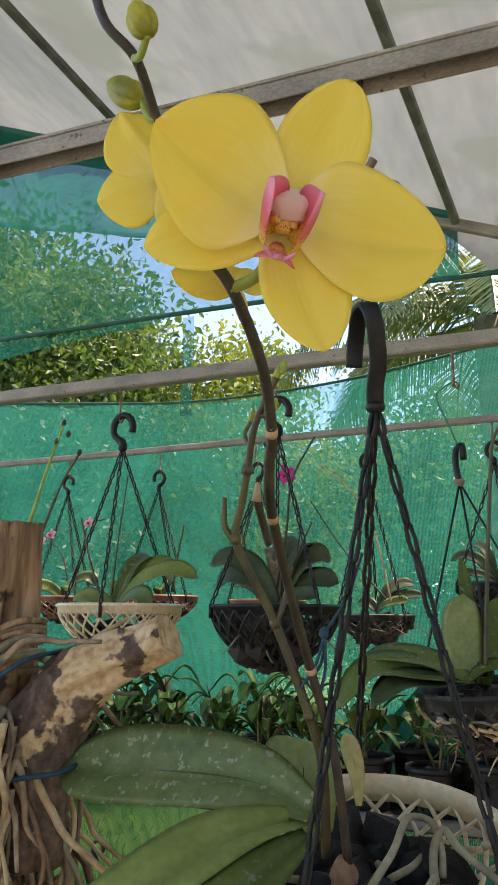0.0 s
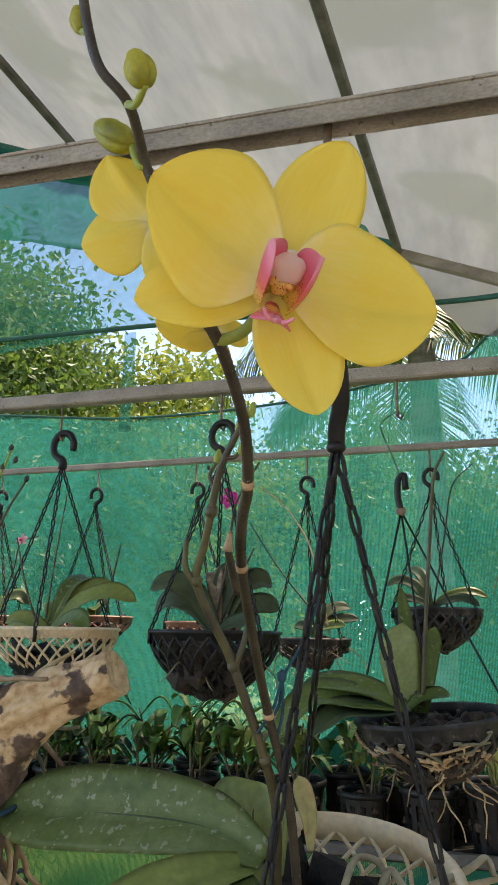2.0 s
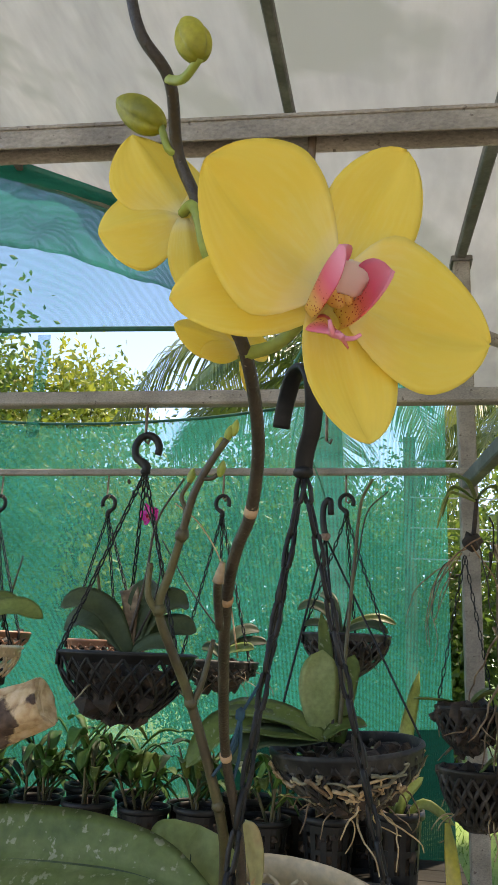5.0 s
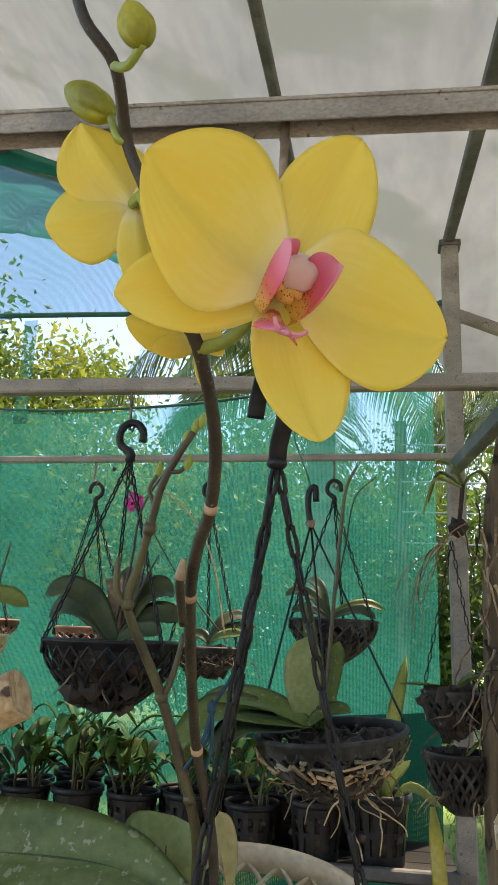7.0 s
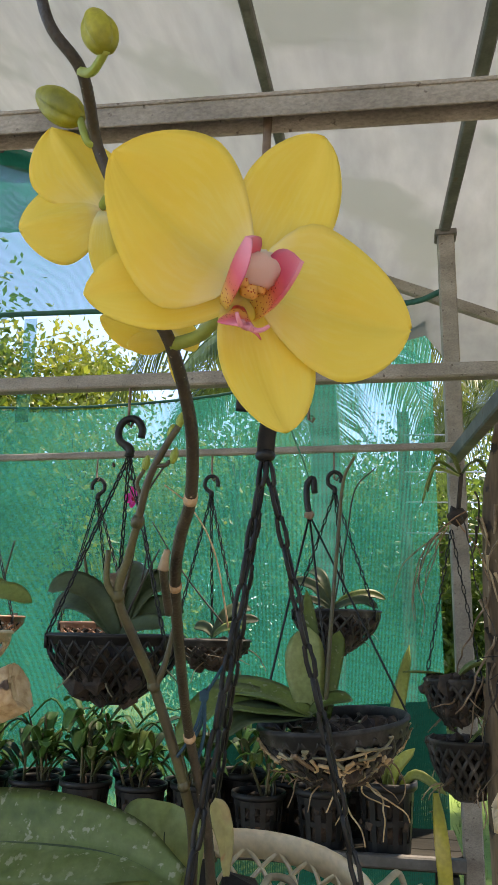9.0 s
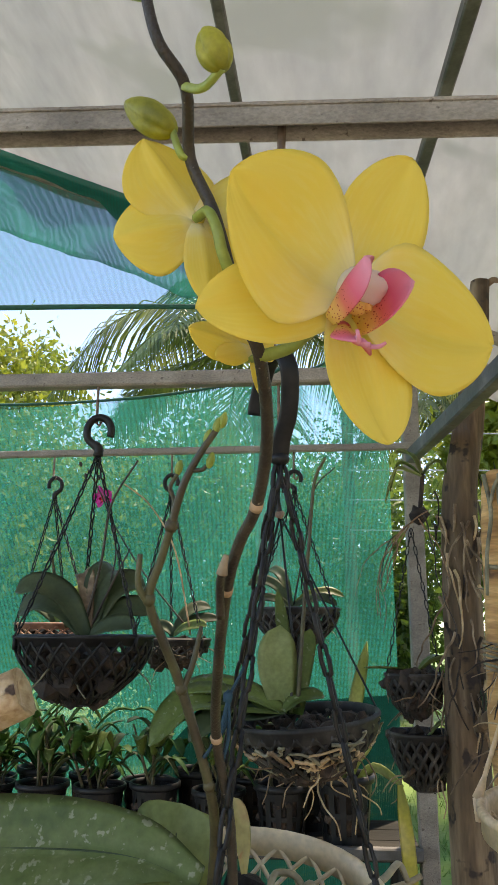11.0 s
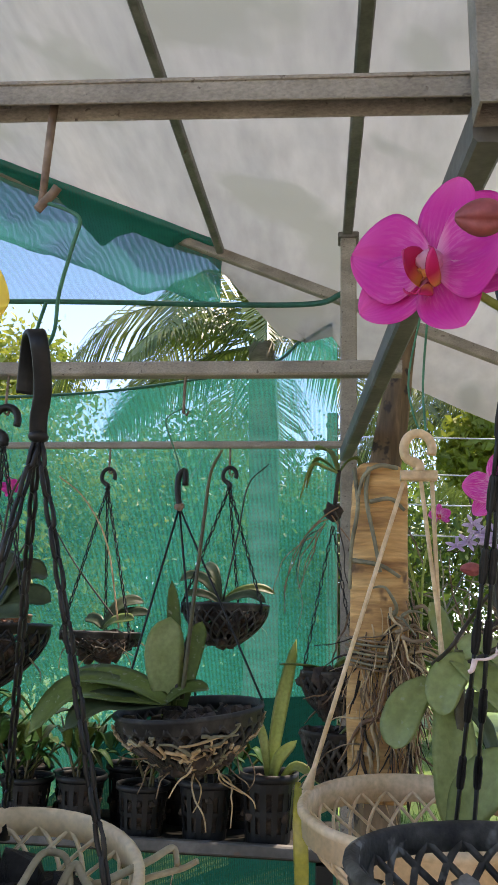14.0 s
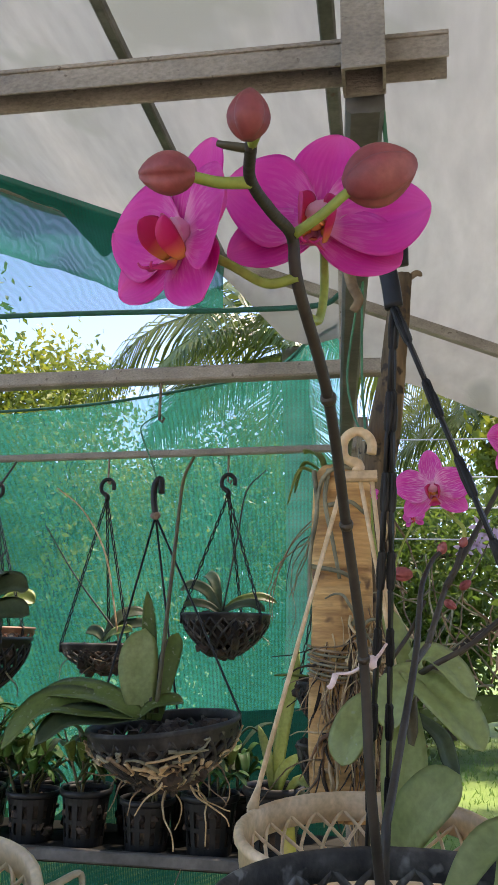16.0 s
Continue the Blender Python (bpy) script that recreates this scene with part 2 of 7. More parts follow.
# net green darkened by colour for the area low behind the bench
NET_DARKENED = net_material("darkened_green_net", (0.003, 0.05, 0.042), 0.99)
BENCH = surface("dark_wet_board", [(0.012, 0.012, 0.010), (0.022, 0.021, 0.018), (0.045, 0.042, 0.036)], 0.85, 9, 90, 0.6, stretch=(0.3, 1, 1), shine=0.1)
ROPE = surface("green_net_hem", [(0.004, 0.06, 0.045), (0.008, 0.10, 0.075)], 0.7, 30, 300, 0.3)
BLACK = surface("black_plastic", [(0.006, 0.006, 0.006), (0.011, 0.011, 0.011), (0.024, 0.023, 0.022)], 0.48, 30, 220, 0.12, vary=0.3, shine=0.3)
BLACK_WORN = surface("dusty_black_plastic", [(0.012, 0.012, 0.012), (0.026, 0.025, 0.023), (0.085, 0.08, 0.072)], 0.6, 26, 200, 0.2, vary=0.2, shine=0.3, spots=((0.17, 0.16, 0.14), 55, 0.66))
BLACK_DUSTY = surface("sun_greyed_black_plastic", [(0.030, 0.027, 0.022), (0.060, 0.054, 0.045), (0.13, 0.12, 0.10)], 0.75, 40, 220, 0.35, vary=0.1, shine=0.2, spots=((0.20, 0.19, 0.165), 45, 0.63))
STONE_GREY = surface("grey_stone", [(0.14, 0.13, 0.12), (0.22, 0.21, 0.19), (0.32, 0.30, 0.28)], 0.8, 40, 220, 0.6, vary=0.3)
BRICK_BIT = surface("broken_red_brick", [(0.30, 0.10, 0.05), (0.42, 0.17, 0.09), (0.50, 0.25, 0.15)], 0.85, 40, 220, 0.7, vary=0.3)
CREAM = surface("cream_plastic", [(0.58, 0.43, 0.255), (0.70, 0.545, 0.345), (0.76, 0.62, 0.425)], 0.4, 22, 150, 0.08, vary=0.1, spots=((0.42, 0.34, 0.24), 38, 0.70))
TAN = surface("yellowed_cream_plastic", [(0.54, 0.36, 0.19), (0.66, 0.47, 0.275), (0.73, 0.55, 0.36)], 0.45, 20, 160, 0.12, vary=0.1, spots=((0.32, 0.2, 0.1), 30, 0.68))
BROWN = surface("brown_plastic", [(0.14, 0.06, 0.035), (0.22, 0.10, 0.06), (0.30, 0.16, 0.10)], 0.5, 25, 160, 0.1)
CHARCOAL = surface("charcoal", [(0.005, 0.005, 0.005), (0.011, 0.0105, 0.01), (0.03, 0.028, 0.026)], 0.65, 60, 260, 0.8, shine=0.25)
BARK = surface("dark_bark_mix", [(0.010, 0.007, 0.005), (0.030, 0.020, 0.014), (0.085, 0.055, 0.036)], 0.85, 40, 240, 0.8)
WOOD_END = peeling_wood("peeling_driftwood", [(0.40, 0.23, 0.11), (0.58, 0.40, 0.22), (0.68, 0.50, 0.32)], [(0.045, 0.026, 0.018), (0.10, 0.06, 0.04), (0.17, 0.11, 0.075)])
WOOD_LOG = surface("split_driftwood", [(0.07, 0.036, 0.020), (0.27, 0.15, 0.078), (0.44, 0.28, 0.16)], 0.8, 45, 200, 1.0, stretch=(1.8, 1.8, 0.22), spots=((0.05, 0.03, 0.02), 30, 0.66))
SLAB = surface("yellow_brown_mount_board", [(0.22, 0.098, 0.036), (0.47, 0.255, 0.09), (0.61, 0.37, 0.16)], 0.75, 20, 90, 1.0, stretch=(0.5, 0.5, 3.2), spots=((0.13, 0.065, 0.03), 22, 0.64), grain_amount=1.0)
TRUNK = surface("grey_brown_tree_post", [(0.055, 0.034, 0.018), (0.13, 0.085, 0.048), (0.25, 0.175, 0.105)], 0.85, 22, 110, 1.0, stretch=(1.6, 1.6, 0.25), spots=((0.03, 0.02, 0.015), 26, 0.6))
ROOT = surface("dry_aerial_root", [(0.10, 0.062, 0.035), (0.20, 0.135, 0.08), (0.36, 0.27, 0.17)], 0.75, 40, 200, 0.4, vary=0.35)
ROOT_BROWN = surface("red_brown_root_fibre", [(0.11, 0.055, 0.028), (0.20, 0.11, 0.06), (0.30, 0.18, 0.10)], 0.8, 40, 200, 0.4, vary=0.35)
ROOT_GREEN = surface("grey_green_root", [(0.11, 0.10, 0.06), (0.19, 0.175, 0.11), (0.30, 0.275, 0.18)], 0.7, 40, 200, 0.4, vary=0.3)
ROOT_TAN = surface("tan_live_root", [(0.30, 0.19, 0.09), (0.46, 0.32, 0.17), (0.60, 0.46, 0.28)], 0.7, 40, 200, 0.3, vary=0.3)
ROOT_PALE = surface("pale_velvet_root", [(0.20, 0.16, 0.095), (0.31, 0.26, 0.16), (0.42, 0.36, 0.24)], 0.65, 30, 200, 0.3, vary=0.2)
LEAF = surface("orchid_leaf", [(0.07, 0.11, 0.022), (0.105, 0.15, 0.034), (0.145, 0.19, 0.052)], 0.5, 14, 170, 0.15, vary=0.35, glow_through=0.12, spots=((0.20, 0.23, 0.13), 120, 0.62), shine=0.3)
LEAF_DUSTY = surface("dusty_orchid_leaf", [(0.075, 0.115, 0.03), (0.11, 0.15, 0.045), (0.15, 0.185, 0.07)], 0.5, 26, 170, 0.2, vary=0.1, glow_through=0.10, spots=((0.25, 0.27, 0.16), 150, 0.60), shine=0.3)
LEAF_FRESH = surface("fresh_orchid_leaf", [(0.15, 0.19, 0.045), (0.21, 0.26, 0.07), (0.27, 0.31, 0.10)], 0.5, 14, 170, 0.15, vary=0.2, glow_through=0.2, shine=0.3)
LEAF_DARK = surface("dark_orchid_leaf", [(0.035, 0.055, 0.028), (0.055, 0.08, 0.038), (0.085, 0.11, 0.05)], 0.5, 16, 150, 0.15, vary=0.35, glow_through=0.1, shine=0.25)
LEAF_PALE = surface("pale_green_leaf", [(0.22, 0.27, 0.085), (0.31, 0.36, 0.135), (0.40, 0.44, 0.20)], 0.5, 12, 150, 0.15, vary=0.3, glow_through=0.4, shine=0.3)
LEAF_GREY = surface("grey_green_leaf", [(0.22, 0.265, 0.085), (0.29, 0.34, 0.118), (0.37, 0.405, 0.165)], 0.38, 12, 150, 0.15, vary=0.25, glow_through=0.22, shine=0.45, spots=((0.33, 0.37, 0.22), 90, 0.68))
LEAF_DYING = surface("dying_pale_leaf", [(0.34, 0.30, 0.11), (0.44, 0.40, 0.17), (0.46, 0.30, 0.15)], 0.55, 30, 150, 0.2, glow_through=0.25, spots=((0.40, 0.20, 0.09), 60, 0.62))
LEAF_YELLOW = surface("yellowing_leaf", [(0.30, 0.30, 0.05), (0.50, 0.44, 0.06), (0.60, 0.50, 0.16)], 0.55, 14, 120, 0.15, glow_through=0.3)
SEEDLING = surface("seedling_leaf", [(0.03, 0.09, 0.02), (0.06, 0.15, 0.035), (0.11, 0.22, 0.05)], 0.5, 12, 120, 0.1, vary=0.5, glow_through=0.22, shine=0.25)
STEM = surface("brown_flower_stem", [(0.024, 0.016, 0.010), (0.040, 0.028, 0.016), (0.060, 0.043, 0.024)], 0.5, 60, 600, 0.35, spots=((0.32, 0.27, 0.2), 420, 0.70))
STEM_GREEN = surface("green_brown_stem", [(0.042, 0.032, 0.016), (0.068, 0.056, 0.023), (0.095, 0.09, 0.032)], 0.5, 40, 500, 0.2)
STEM_DARK = surface("dark_purple_stem", [(0.015, 0.011, 0.008), (0.028, 0.020, 0.014), (0.052, 0.039, 0.024)], 0.6, 30, 300, 0.2)
PEDICEL = surface("green_flower_stalk", [(0.22, 0.28, 0.045), (0.30, 0.36, 0.065), (0.36, 0.41, 0.10)], 0.5, 40, 300, 0.1, glow_through=0.15)
SHEATH = surface("dry_node_sheath", [(0.30, 0.17, 0.085), (0.43, 0.27, 0.15), (0.53, 0.38, 0.24)], 0.8, 60, 300, 0.4)
BUD = surface("yellow_green_bud", [(0.22, 0.22, 0.02), (0.36, 0.335, 0.03), (0.48, 0.42, 0.045)], 0.5, 60, 400, 0.1, glow_through=0.2)
BUD_PINK = surface("dusky_pink_bud", [(0.19, 0.034, 0.036), (0.33, 0.072, 0.07), (0.42, 0.13, 0.11)], 0.55, 50, 350, 0.15, glow_through=0.15)
YELLOW = tepal_material("yellow_petal", [(0.95, 0.86, 0.52), (0.95, 0.79, 0.22), (0.95, 0.76, 0.14), (0.95, 0.77, 0.16)], [0.05, 0.22, 0.55, 1.0], through_share=0.42, veins=0.03, marks=((0.97, 0.86, 0.34), 0.35, 0.9))
LIP = tepal_material("speckled_pink_lip", [(0.95, 0.74, 0.20), (0.94, 0.62, 0.22), (0.90, 0.26, 0.20), (0.90, 0.20, 0.30), (0.94, 0.42, 0.52)], [0.0, 0.25, 0.42, 0.65, 1.0], 0.4, 0.35, ((0.45, 0.04, 0.02), 900, 0.45))
COLUMN_RED = tepal_material("pink_column", [(0.86, 0.50, 0.60), (0.82, 0.32, 0.50), (0.88, 0.58, 0.62)], [0.0, 0.5, 1.0], 0.45, 0.3)
COLUMN = tepal_material("cream_column", [(0.94, 0.89, 0.72), (0.94, 0.86, 0.76), (0.93, 0.68, 0.52)], [0.0, 0.5, 1.0], 0.45, 0.35)
MAGENTA = tepal_material("magenta_petal", [(0.90, 0.46, 0.62), (0.76, 0.065, 0.40), (0.75, 0.037, 0.385), (0.85, 0.12, 0.48)], [0.02, 0.20, 0.65, 1.0], 0.5, 0.38, veins=0.1, marks=((0.92, 0.36, 0.66), 0.32, 0.70))
PINK_VEINED = tepal_material("veined_pink_petal", [(0.92, 0.60, 0.74), (0.78, 0.12, 0.48), (0.74, 0.05, 0.43), (0.82, 0.14, 0.52)], [0.02, 0.25, 0.7, 1.0], 0.5, 0.38, veins=0.1, marks=((0.95, 0.70, 0.84), 0.60, 1.0))
LIP_RED = tepal_material("crimson_lip", [(0.88, 0.55, 0.12), (0.80, 0.22, 0.12), (0.60, 0.03, 0.10), (0.66, 0.04, 0.20)], [0.0, 0.28, 0.5, 1.0], 0.4, 0.2)
PINK_PALE = tepal_material("pale_pink_petal", [(0.75, 0.35, 0.35), (0.80, 0.40, 0.46), (0.85, 0.55, 0.6)], [0.0, 0.4, 1.0])
LAVENDER = tepal_material("lavender_petal", [(0.55, 0.38, 0.62), (0.66, 0.52, 0.75), (0.75, 0.65, 0.82)], [0.0, 0.4, 1.0])
TWINE_GREEN = surface("green_twine", [(0.02, 0.12, 0.07), (0.05, 0.2, 0.12)], 0.7, 60, 300, 0.2)
TWINE_BLUE = surface("blue_string", [(0.004, 0.030, 0.050), (0.010, 0.06, 0.09)], 0.7, 60, 300, 0.2)
TIE_WHITE = surface("white_cloth_tie", [(0.6, 0.42, 0.40), (0.75, 0.60, 0.57)], 0.8, 60, 300, 0.3)
RUST = surface("rusty_rod", [(0.10, 0.06, 0.045), (0.22, 0.15, 0.11), (0.34, 0.26, 0.2)], 0.75, 40, 200, 0.4)
WIRE = surface("grey_wire", [(0.3, 0.3, 0.3), (0.5, 0.5, 0.5)], 0.5, 30, 200, 0.1, 0.3)
GRASS = surface("lawn", [(0.07, 0.12, 0.024), (0.12, 0.20, 0.038), (0.18, 0.28, 0.06)], 0.9, 0.9, 25, 0.6, vary=0)
BLADE = surface("grass_blade", [(0.06, 0.13, 0.02), (0.12, 0.23, 0.04), (0.19, 0.32, 0.07)], 0.6, 0.6, 5, 0, vary=0, glow_through=0.3)
# one leaf green twice: a sunlit tone, then half as bright for shade
CROWN_LIT = surface("lit_tree_leaf", [(0.045, 0.09, 0.015), (0.10, 0.17, 0.03), (0.18, 0.25, 0.05)], 0.5, 0.9, 5, 0, vary=0.3, glow_through=0.48)
CROWN_SHADED = surface("shaded_tree_leaf", [(0.02, 0.05, 0.012), (0.05, 0.09, 0.02), (0.085, 0.13, 0.03)], 0.5, 1.2, 6, 0, vary=0.3, glow_through=0.42)
CROWN_GOLD = surface("yellow_green_leaf", [(0.12, 0.19, 0.02), (0.26, 0.31, 0.04), (0.42, 0.42, 0.06)], 0.5, 1.0, 6, 0, vary=0.2, glow_through=0.4)
FROND = surface("palm_leaflet", [(0.06, 0.10, 0.03), (0.12, 0.17, 0.045), (0.22, 0.26, 0.08)], 0.4, 0.8, 10, 0, vary=0.4, glow_through=0.3)
PALM_TRUNK = surface("palm_trunk", [(0.10, 0.085, 0.07), (0.2, 0.17, 0.14), (0.3, 0.26, 0.22)], 0.9, 3, 30, 0.8, stretch=(1, 1, 4))
BUSH_WOOD = surface("tree_bark", [(0.06, 0.045, 0.035), (0.13, 0.10, 0.08)], 0.9, 5, 40, 0.8)

# ---- shape helpers ----
BASE = {}  # root location of each thing, by object name


def finish(name, bm, mat, smooth=True):
    bmesh.ops.recalc_face_normals(bm, faces=bm.faces)
    me = bpy.data.meshes.new(name)
    bm.to_mesh(me)
    bm.free()
    for p in me.polygons:
        p.use_smooth = smooth
    me.materials.append(mat)
    return me


def thing(name, loc, label, category, group=""):
    """An Empty at the thing's base. Its parts are built in world coordinates and moved under it."""
    ob = new(name)
    ob.location = loc
    ob.empty_display_size = 0.05
    BASE[ob.name] = Vector(loc)
    return tagged(ob, label, category, group)


def part(name, bm, mat, parent, label="", smooth=True):
    base = BASE[parent.name]
    bmesh.ops.translate(bm, verts=bm.verts, vec=-base)
    ob = new(name, finish(name, bm, mat, smooth))
    ob.parent = parent
    BASE[ob.name] = base
    return tagged(ob, label)


def solo(name, bm, mat, loc, label, category, group="", kind="", smooth=True):
    """A thing of one mesh with its origin at loc."""
    bmesh.ops.translate(bm, verts=bm.verts, vec=-Vector(loc))
    ob = new(name, finish(name, bm, mat, smooth))
    ob.location = loc
    BASE[ob.name] = Vector(loc)
    return tagged(ob, label, category, group, kind)


def smooth_path(pts, per=6):
    """A curve through the points."""
    p = [Vector(q) for q in pts]
    if len(p) < 3:
        return [p[0].lerp(p[-1], n / per) for n in range(per + 1)]
    ext = [p[0] * 2 - p[1], *p, p[-1] * 2 - p[-2]]
    out = []
    for i in range(1, len(ext) - 2):
        a, b, c, d = ext[i - 1 : i + 3]
        for n in range(per):
            t = n / per
            out.append(0.5 * (2 * b + (c - a) * t + (2 * a - 5 * b + 4 * c - d) * t * t + (3 * b - a - 3 * c + d) * t**3))
    out.append(p[-1])
    return out


def tube(bm, pts, r, sides=8, flat=1.0, closed=False, cap=True):
    """A round or flattened rod along pts; r is a number, a pair of end radii, or a list."""
    pts = [Vector(p) for p in pts]
    n = len(pts)
    if isinstance(r, (int, float)):
        rs = [r] * n
    elif len(r) == n:
        rs = list(r)
    else:
        rs = [r[0] + (r[-1] - r[0]) * i / (n - 1) for i in range(n)]
    side, rings = None, []
    for i, p in enumerate(pts):
        if closed:
            t = (pts[(i + 1) % n] - pts[i - 1]).normalized()
        else:
            t = (pts[min(i + 1, n - 1)] - pts[max(i - 1, 0)]).normalized()
        if side is None:
            side = t.cross(Vector((0, 0, 1)) if abs(t.z) < 0.9 else Vector((0, 1, 0)))
        side = (side - t * side.dot(t)).normalized()
        up = t.cross(side)
        rings.append([bm.verts.new(p + (side * math.cos(a) + up * math.sin(a) * flat) * rs[i]) for a in (2 * math.pi * k / sides for k in range(sides))])
    for i in range(n if closed else n - 1):
        a, b = rings[i], rings[(i + 1) % n]
        for k in range(sides):
            bm.faces.new((a[k], a[(k + 1) % sides], b[(k + 1) % sides], b[k]))
    if cap and not closed:
        bm.faces.new(rings[0])
        bm.faces.new(rings[-1])


def lathe(bm, centre, profile, n=32, tilt=None):
    """Turns a closed profile of (radius, height) round the upright through centre."""
    c = Vector(centre)
    turn = tilt or Matrix.Identity(3)
    rings = []
    for k in range(n):
        a = 2 * math.pi * k / n
        rings.append([bm.verts.new(c + turn @ Vector((r * math.cos(a), r * math.sin(a), z))) for r, z in profile])
    m = len(profile)
    for k in range(n):
        a, b = rings[k], rings[(k + 1) % n]
        for i in range(m):
            bm.faces.new((a[i], a[(i + 1) % m], b[(i + 1) % m], b[i]))


def bar(bm, p0, p1, w, h, bevel=0.003, up=(0, 0, 1)):
    """A square tube from p0 to p1, w across and h high, with softened edges."""
    p0, p1 = Vector(p0), Vector(p1)
    t = (p1 - p0).normalized()
    s = t.cross(Vector(up)).normalized()
    u = s.cross(t)
    b = bevel
    prof = [(w / 2 - b, -h / 2), (w / 2, -h / 2 + b), (w / 2, h / 2 - b), (w / 2 - b, h / 2), (-w / 2 + b, h / 2), (-w / 2, h / 2 - b), (-w / 2, -h / 2 + b), (-w / 2 + b, -h / 2)]
    ends = [[bm.verts.new(p + s * x + u * z) for x, z in prof] for p in (p0, p1)]
    for k in range(8):
        bm.faces.new((ends[0][k], ends[0][(k + 1) % 8], ends[1][(k + 1) % 8], ends[1][k]))
    bm.faces.new(ends[0])
    bm.faces.new(ends[1])


def blade(bm, pts, width, up=(0, 0, 1), fold=0.25, wide_at=0.55, tip=0.55, base=0.35, thick=0.0016, across=6, per=5, wave=0.0, crease=0.0):
    """A leaf along pts: a keeled blade with thickness, width metres at its widest."""
    path = smooth_path(pts, per)
    n = len(path)
    rows = []
    for i, p in enumerate(path):
        s = i / (n - 1)
        t = (path[min(i + 1, n - 1)] - path[max(i - 1, 0)]).normalized()
        side = t.cross(Vector(up)).normalized()
        nor = side.cross(t)
        if s < wide_at:
            w = base + (1 - base) * math.sin(0.5 * math.pi * s / wide_at)
        else:
            w = max(0.03, (1 - ((s - wide_at) / (1 - wide_at)) ** (1 / tip * 1.2)) ** 0.6)
        w *= width / 2
        ring = []
        for k in range(across + 1):
            x = -1 + 2 * k / across
            z = fold * abs(x) * w + wave * w * math.sin(9 * s + 2 * x) - (crease * w if k == across // 2 else 0.0)
            ring.append(bm.verts.new(p + side * x * w + nor * z))
        for k in range(across - 1, 0, -1):
            x = -1 + 2 * k / across
            z = fold * abs(x) * w + wave * w * math.sin(9 * s + 2 * x) - thick * (1 - x * x * 0.7)
            ring.append(bm.verts.new(p + side * x * w + nor * z))
        rows.append(ring)
    m = len(rows[0])
    for a, b in zip(rows, rows[1:]):
        for k in range(m):
            bm.faces.new((a[k], a[(k + 1) % m], b[(k + 1) % m], b[k]))
    bm.faces.new(rows[0])
    bm.faces.new(rows[-1])


def tepal(bm, frame_m, length, width, wide_at=0.6, claw=0.25, cup=0.0, bend=0.0, groove=0.05, thick=0.0011, rows=11, across=10, ripple=0.0, round_tip=0.5, swell=0.62, fall=1.85):
    """A petal in the xy plane of frame_m, from the origin along +y. cup lifts its sides, bend its tip; wide_at may differ between its two sides."""
    la, lc = bm.verts.layers.float.get("along") or bm.verts.layers.float.new("along"), bm.verts.layers.float.get("across") or bm.verts.layers.float.new("across")
    tops, lows = [], []
    for i in range(rows + 1):
        s = 1 - (1 - i / rows) ** 1.45
        half = []
        for at in (wide_at if isinstance(wide_at, tuple) else (wide_at, wide_at)):
            if s < at:
                w = claw + (1 - claw) * math.sin(0.5 * math.pi * s / at) ** swell
            else:
                w = max(0.0, 1 - ((s - at) / (1 - at)) ** fall) ** round_tip
            half.append(max(w, 0.04) * width / 2)
        top, low = [], []
        for k in range(across + 1):
            x = -1 + 2 * k / across
            w = half[0] if x < 0 else half[1]
            z = cup * w * x * x + bend * length * s * s - groove * w * math.exp(-((x * 5) ** 2)) + ripple * width * math.sin(7 * s + 5 * x) * s
            edge = 1 - 0.75 * x * x
            for z_off, row in ((0, top), (-thick * edge, low)):
                v = bm.verts.new(frame_m @ Vector((x * w, s * length, z + z_off)))
                v[la], v[lc] = s, x
                row.append(v)
        tops.append(top)
        lows.append(low)
    for g, flip in ((tops, False), (lows, True)):
        for a, b in zip(g, g[1:]):
            for k in range(across):
                f = (a[k], a[k + 1], b[k + 1], b[k])
                bm.faces.new(f[::-1] if flip else f)
    for k in range(across):
        bm.faces.new((tops[0][k + 1], tops[0][k], lows[0][k], lows[0][k + 1]))
        bm.faces.new((tops[-1][k], tops[-1][k + 1], lows[-1][k + 1], lows[-1][k]))
    for a, b, c, d in ((tops, lows, 0, 1), (tops, lows, across, -1)):
        for i in range(rows):
            f = (a[i][c], a[i + 1][c], b[i + 1][c], b[i][c])
            bm.faces.new(f if d > 0 else f[::-1])


def lump(bm, frame_m, radii, sub=2, rough=0.0, seed=0, along=None):
    """An uneven ball, stretched to radii."""
    la = bm.verts.layers.float.get("along") or bm.verts.layers.float.new("along")
    made = bmesh.ops.create_icosphere(bm, subdivisions=sub, radius=1.0)["verts"]
    for v in made:
        d = v.co.copy()
        k = 1 + rough * noise.noise(d * 1.7 + Vector((seed * 3.1, seed * 1.7, 0)))
        v[la] = along if along is not None else 0.5 + 0.5 * d.z
        v.co = frame_m @ Vector((d.x * radii[0] * k, d.y * radii[1] * k, d.z * radii[2] * k))


def frame_from(origin, normal, up, turn=0.0):
    """x right, y up, z along normal; turned by degrees round normal, counter-clockwise as seen from the front."""
    z = Vector(normal).normalized()
    y = Vector(up)
    y = (y - z * y.dot(z)).normalized()
    x = y.cross(z)
    m = Matrix((x, y, z)).transposed().to_4x4()
    return Matrix.Translation(origin) @ m @ Matrix.Rotation(radians(turn), 4, "Z")


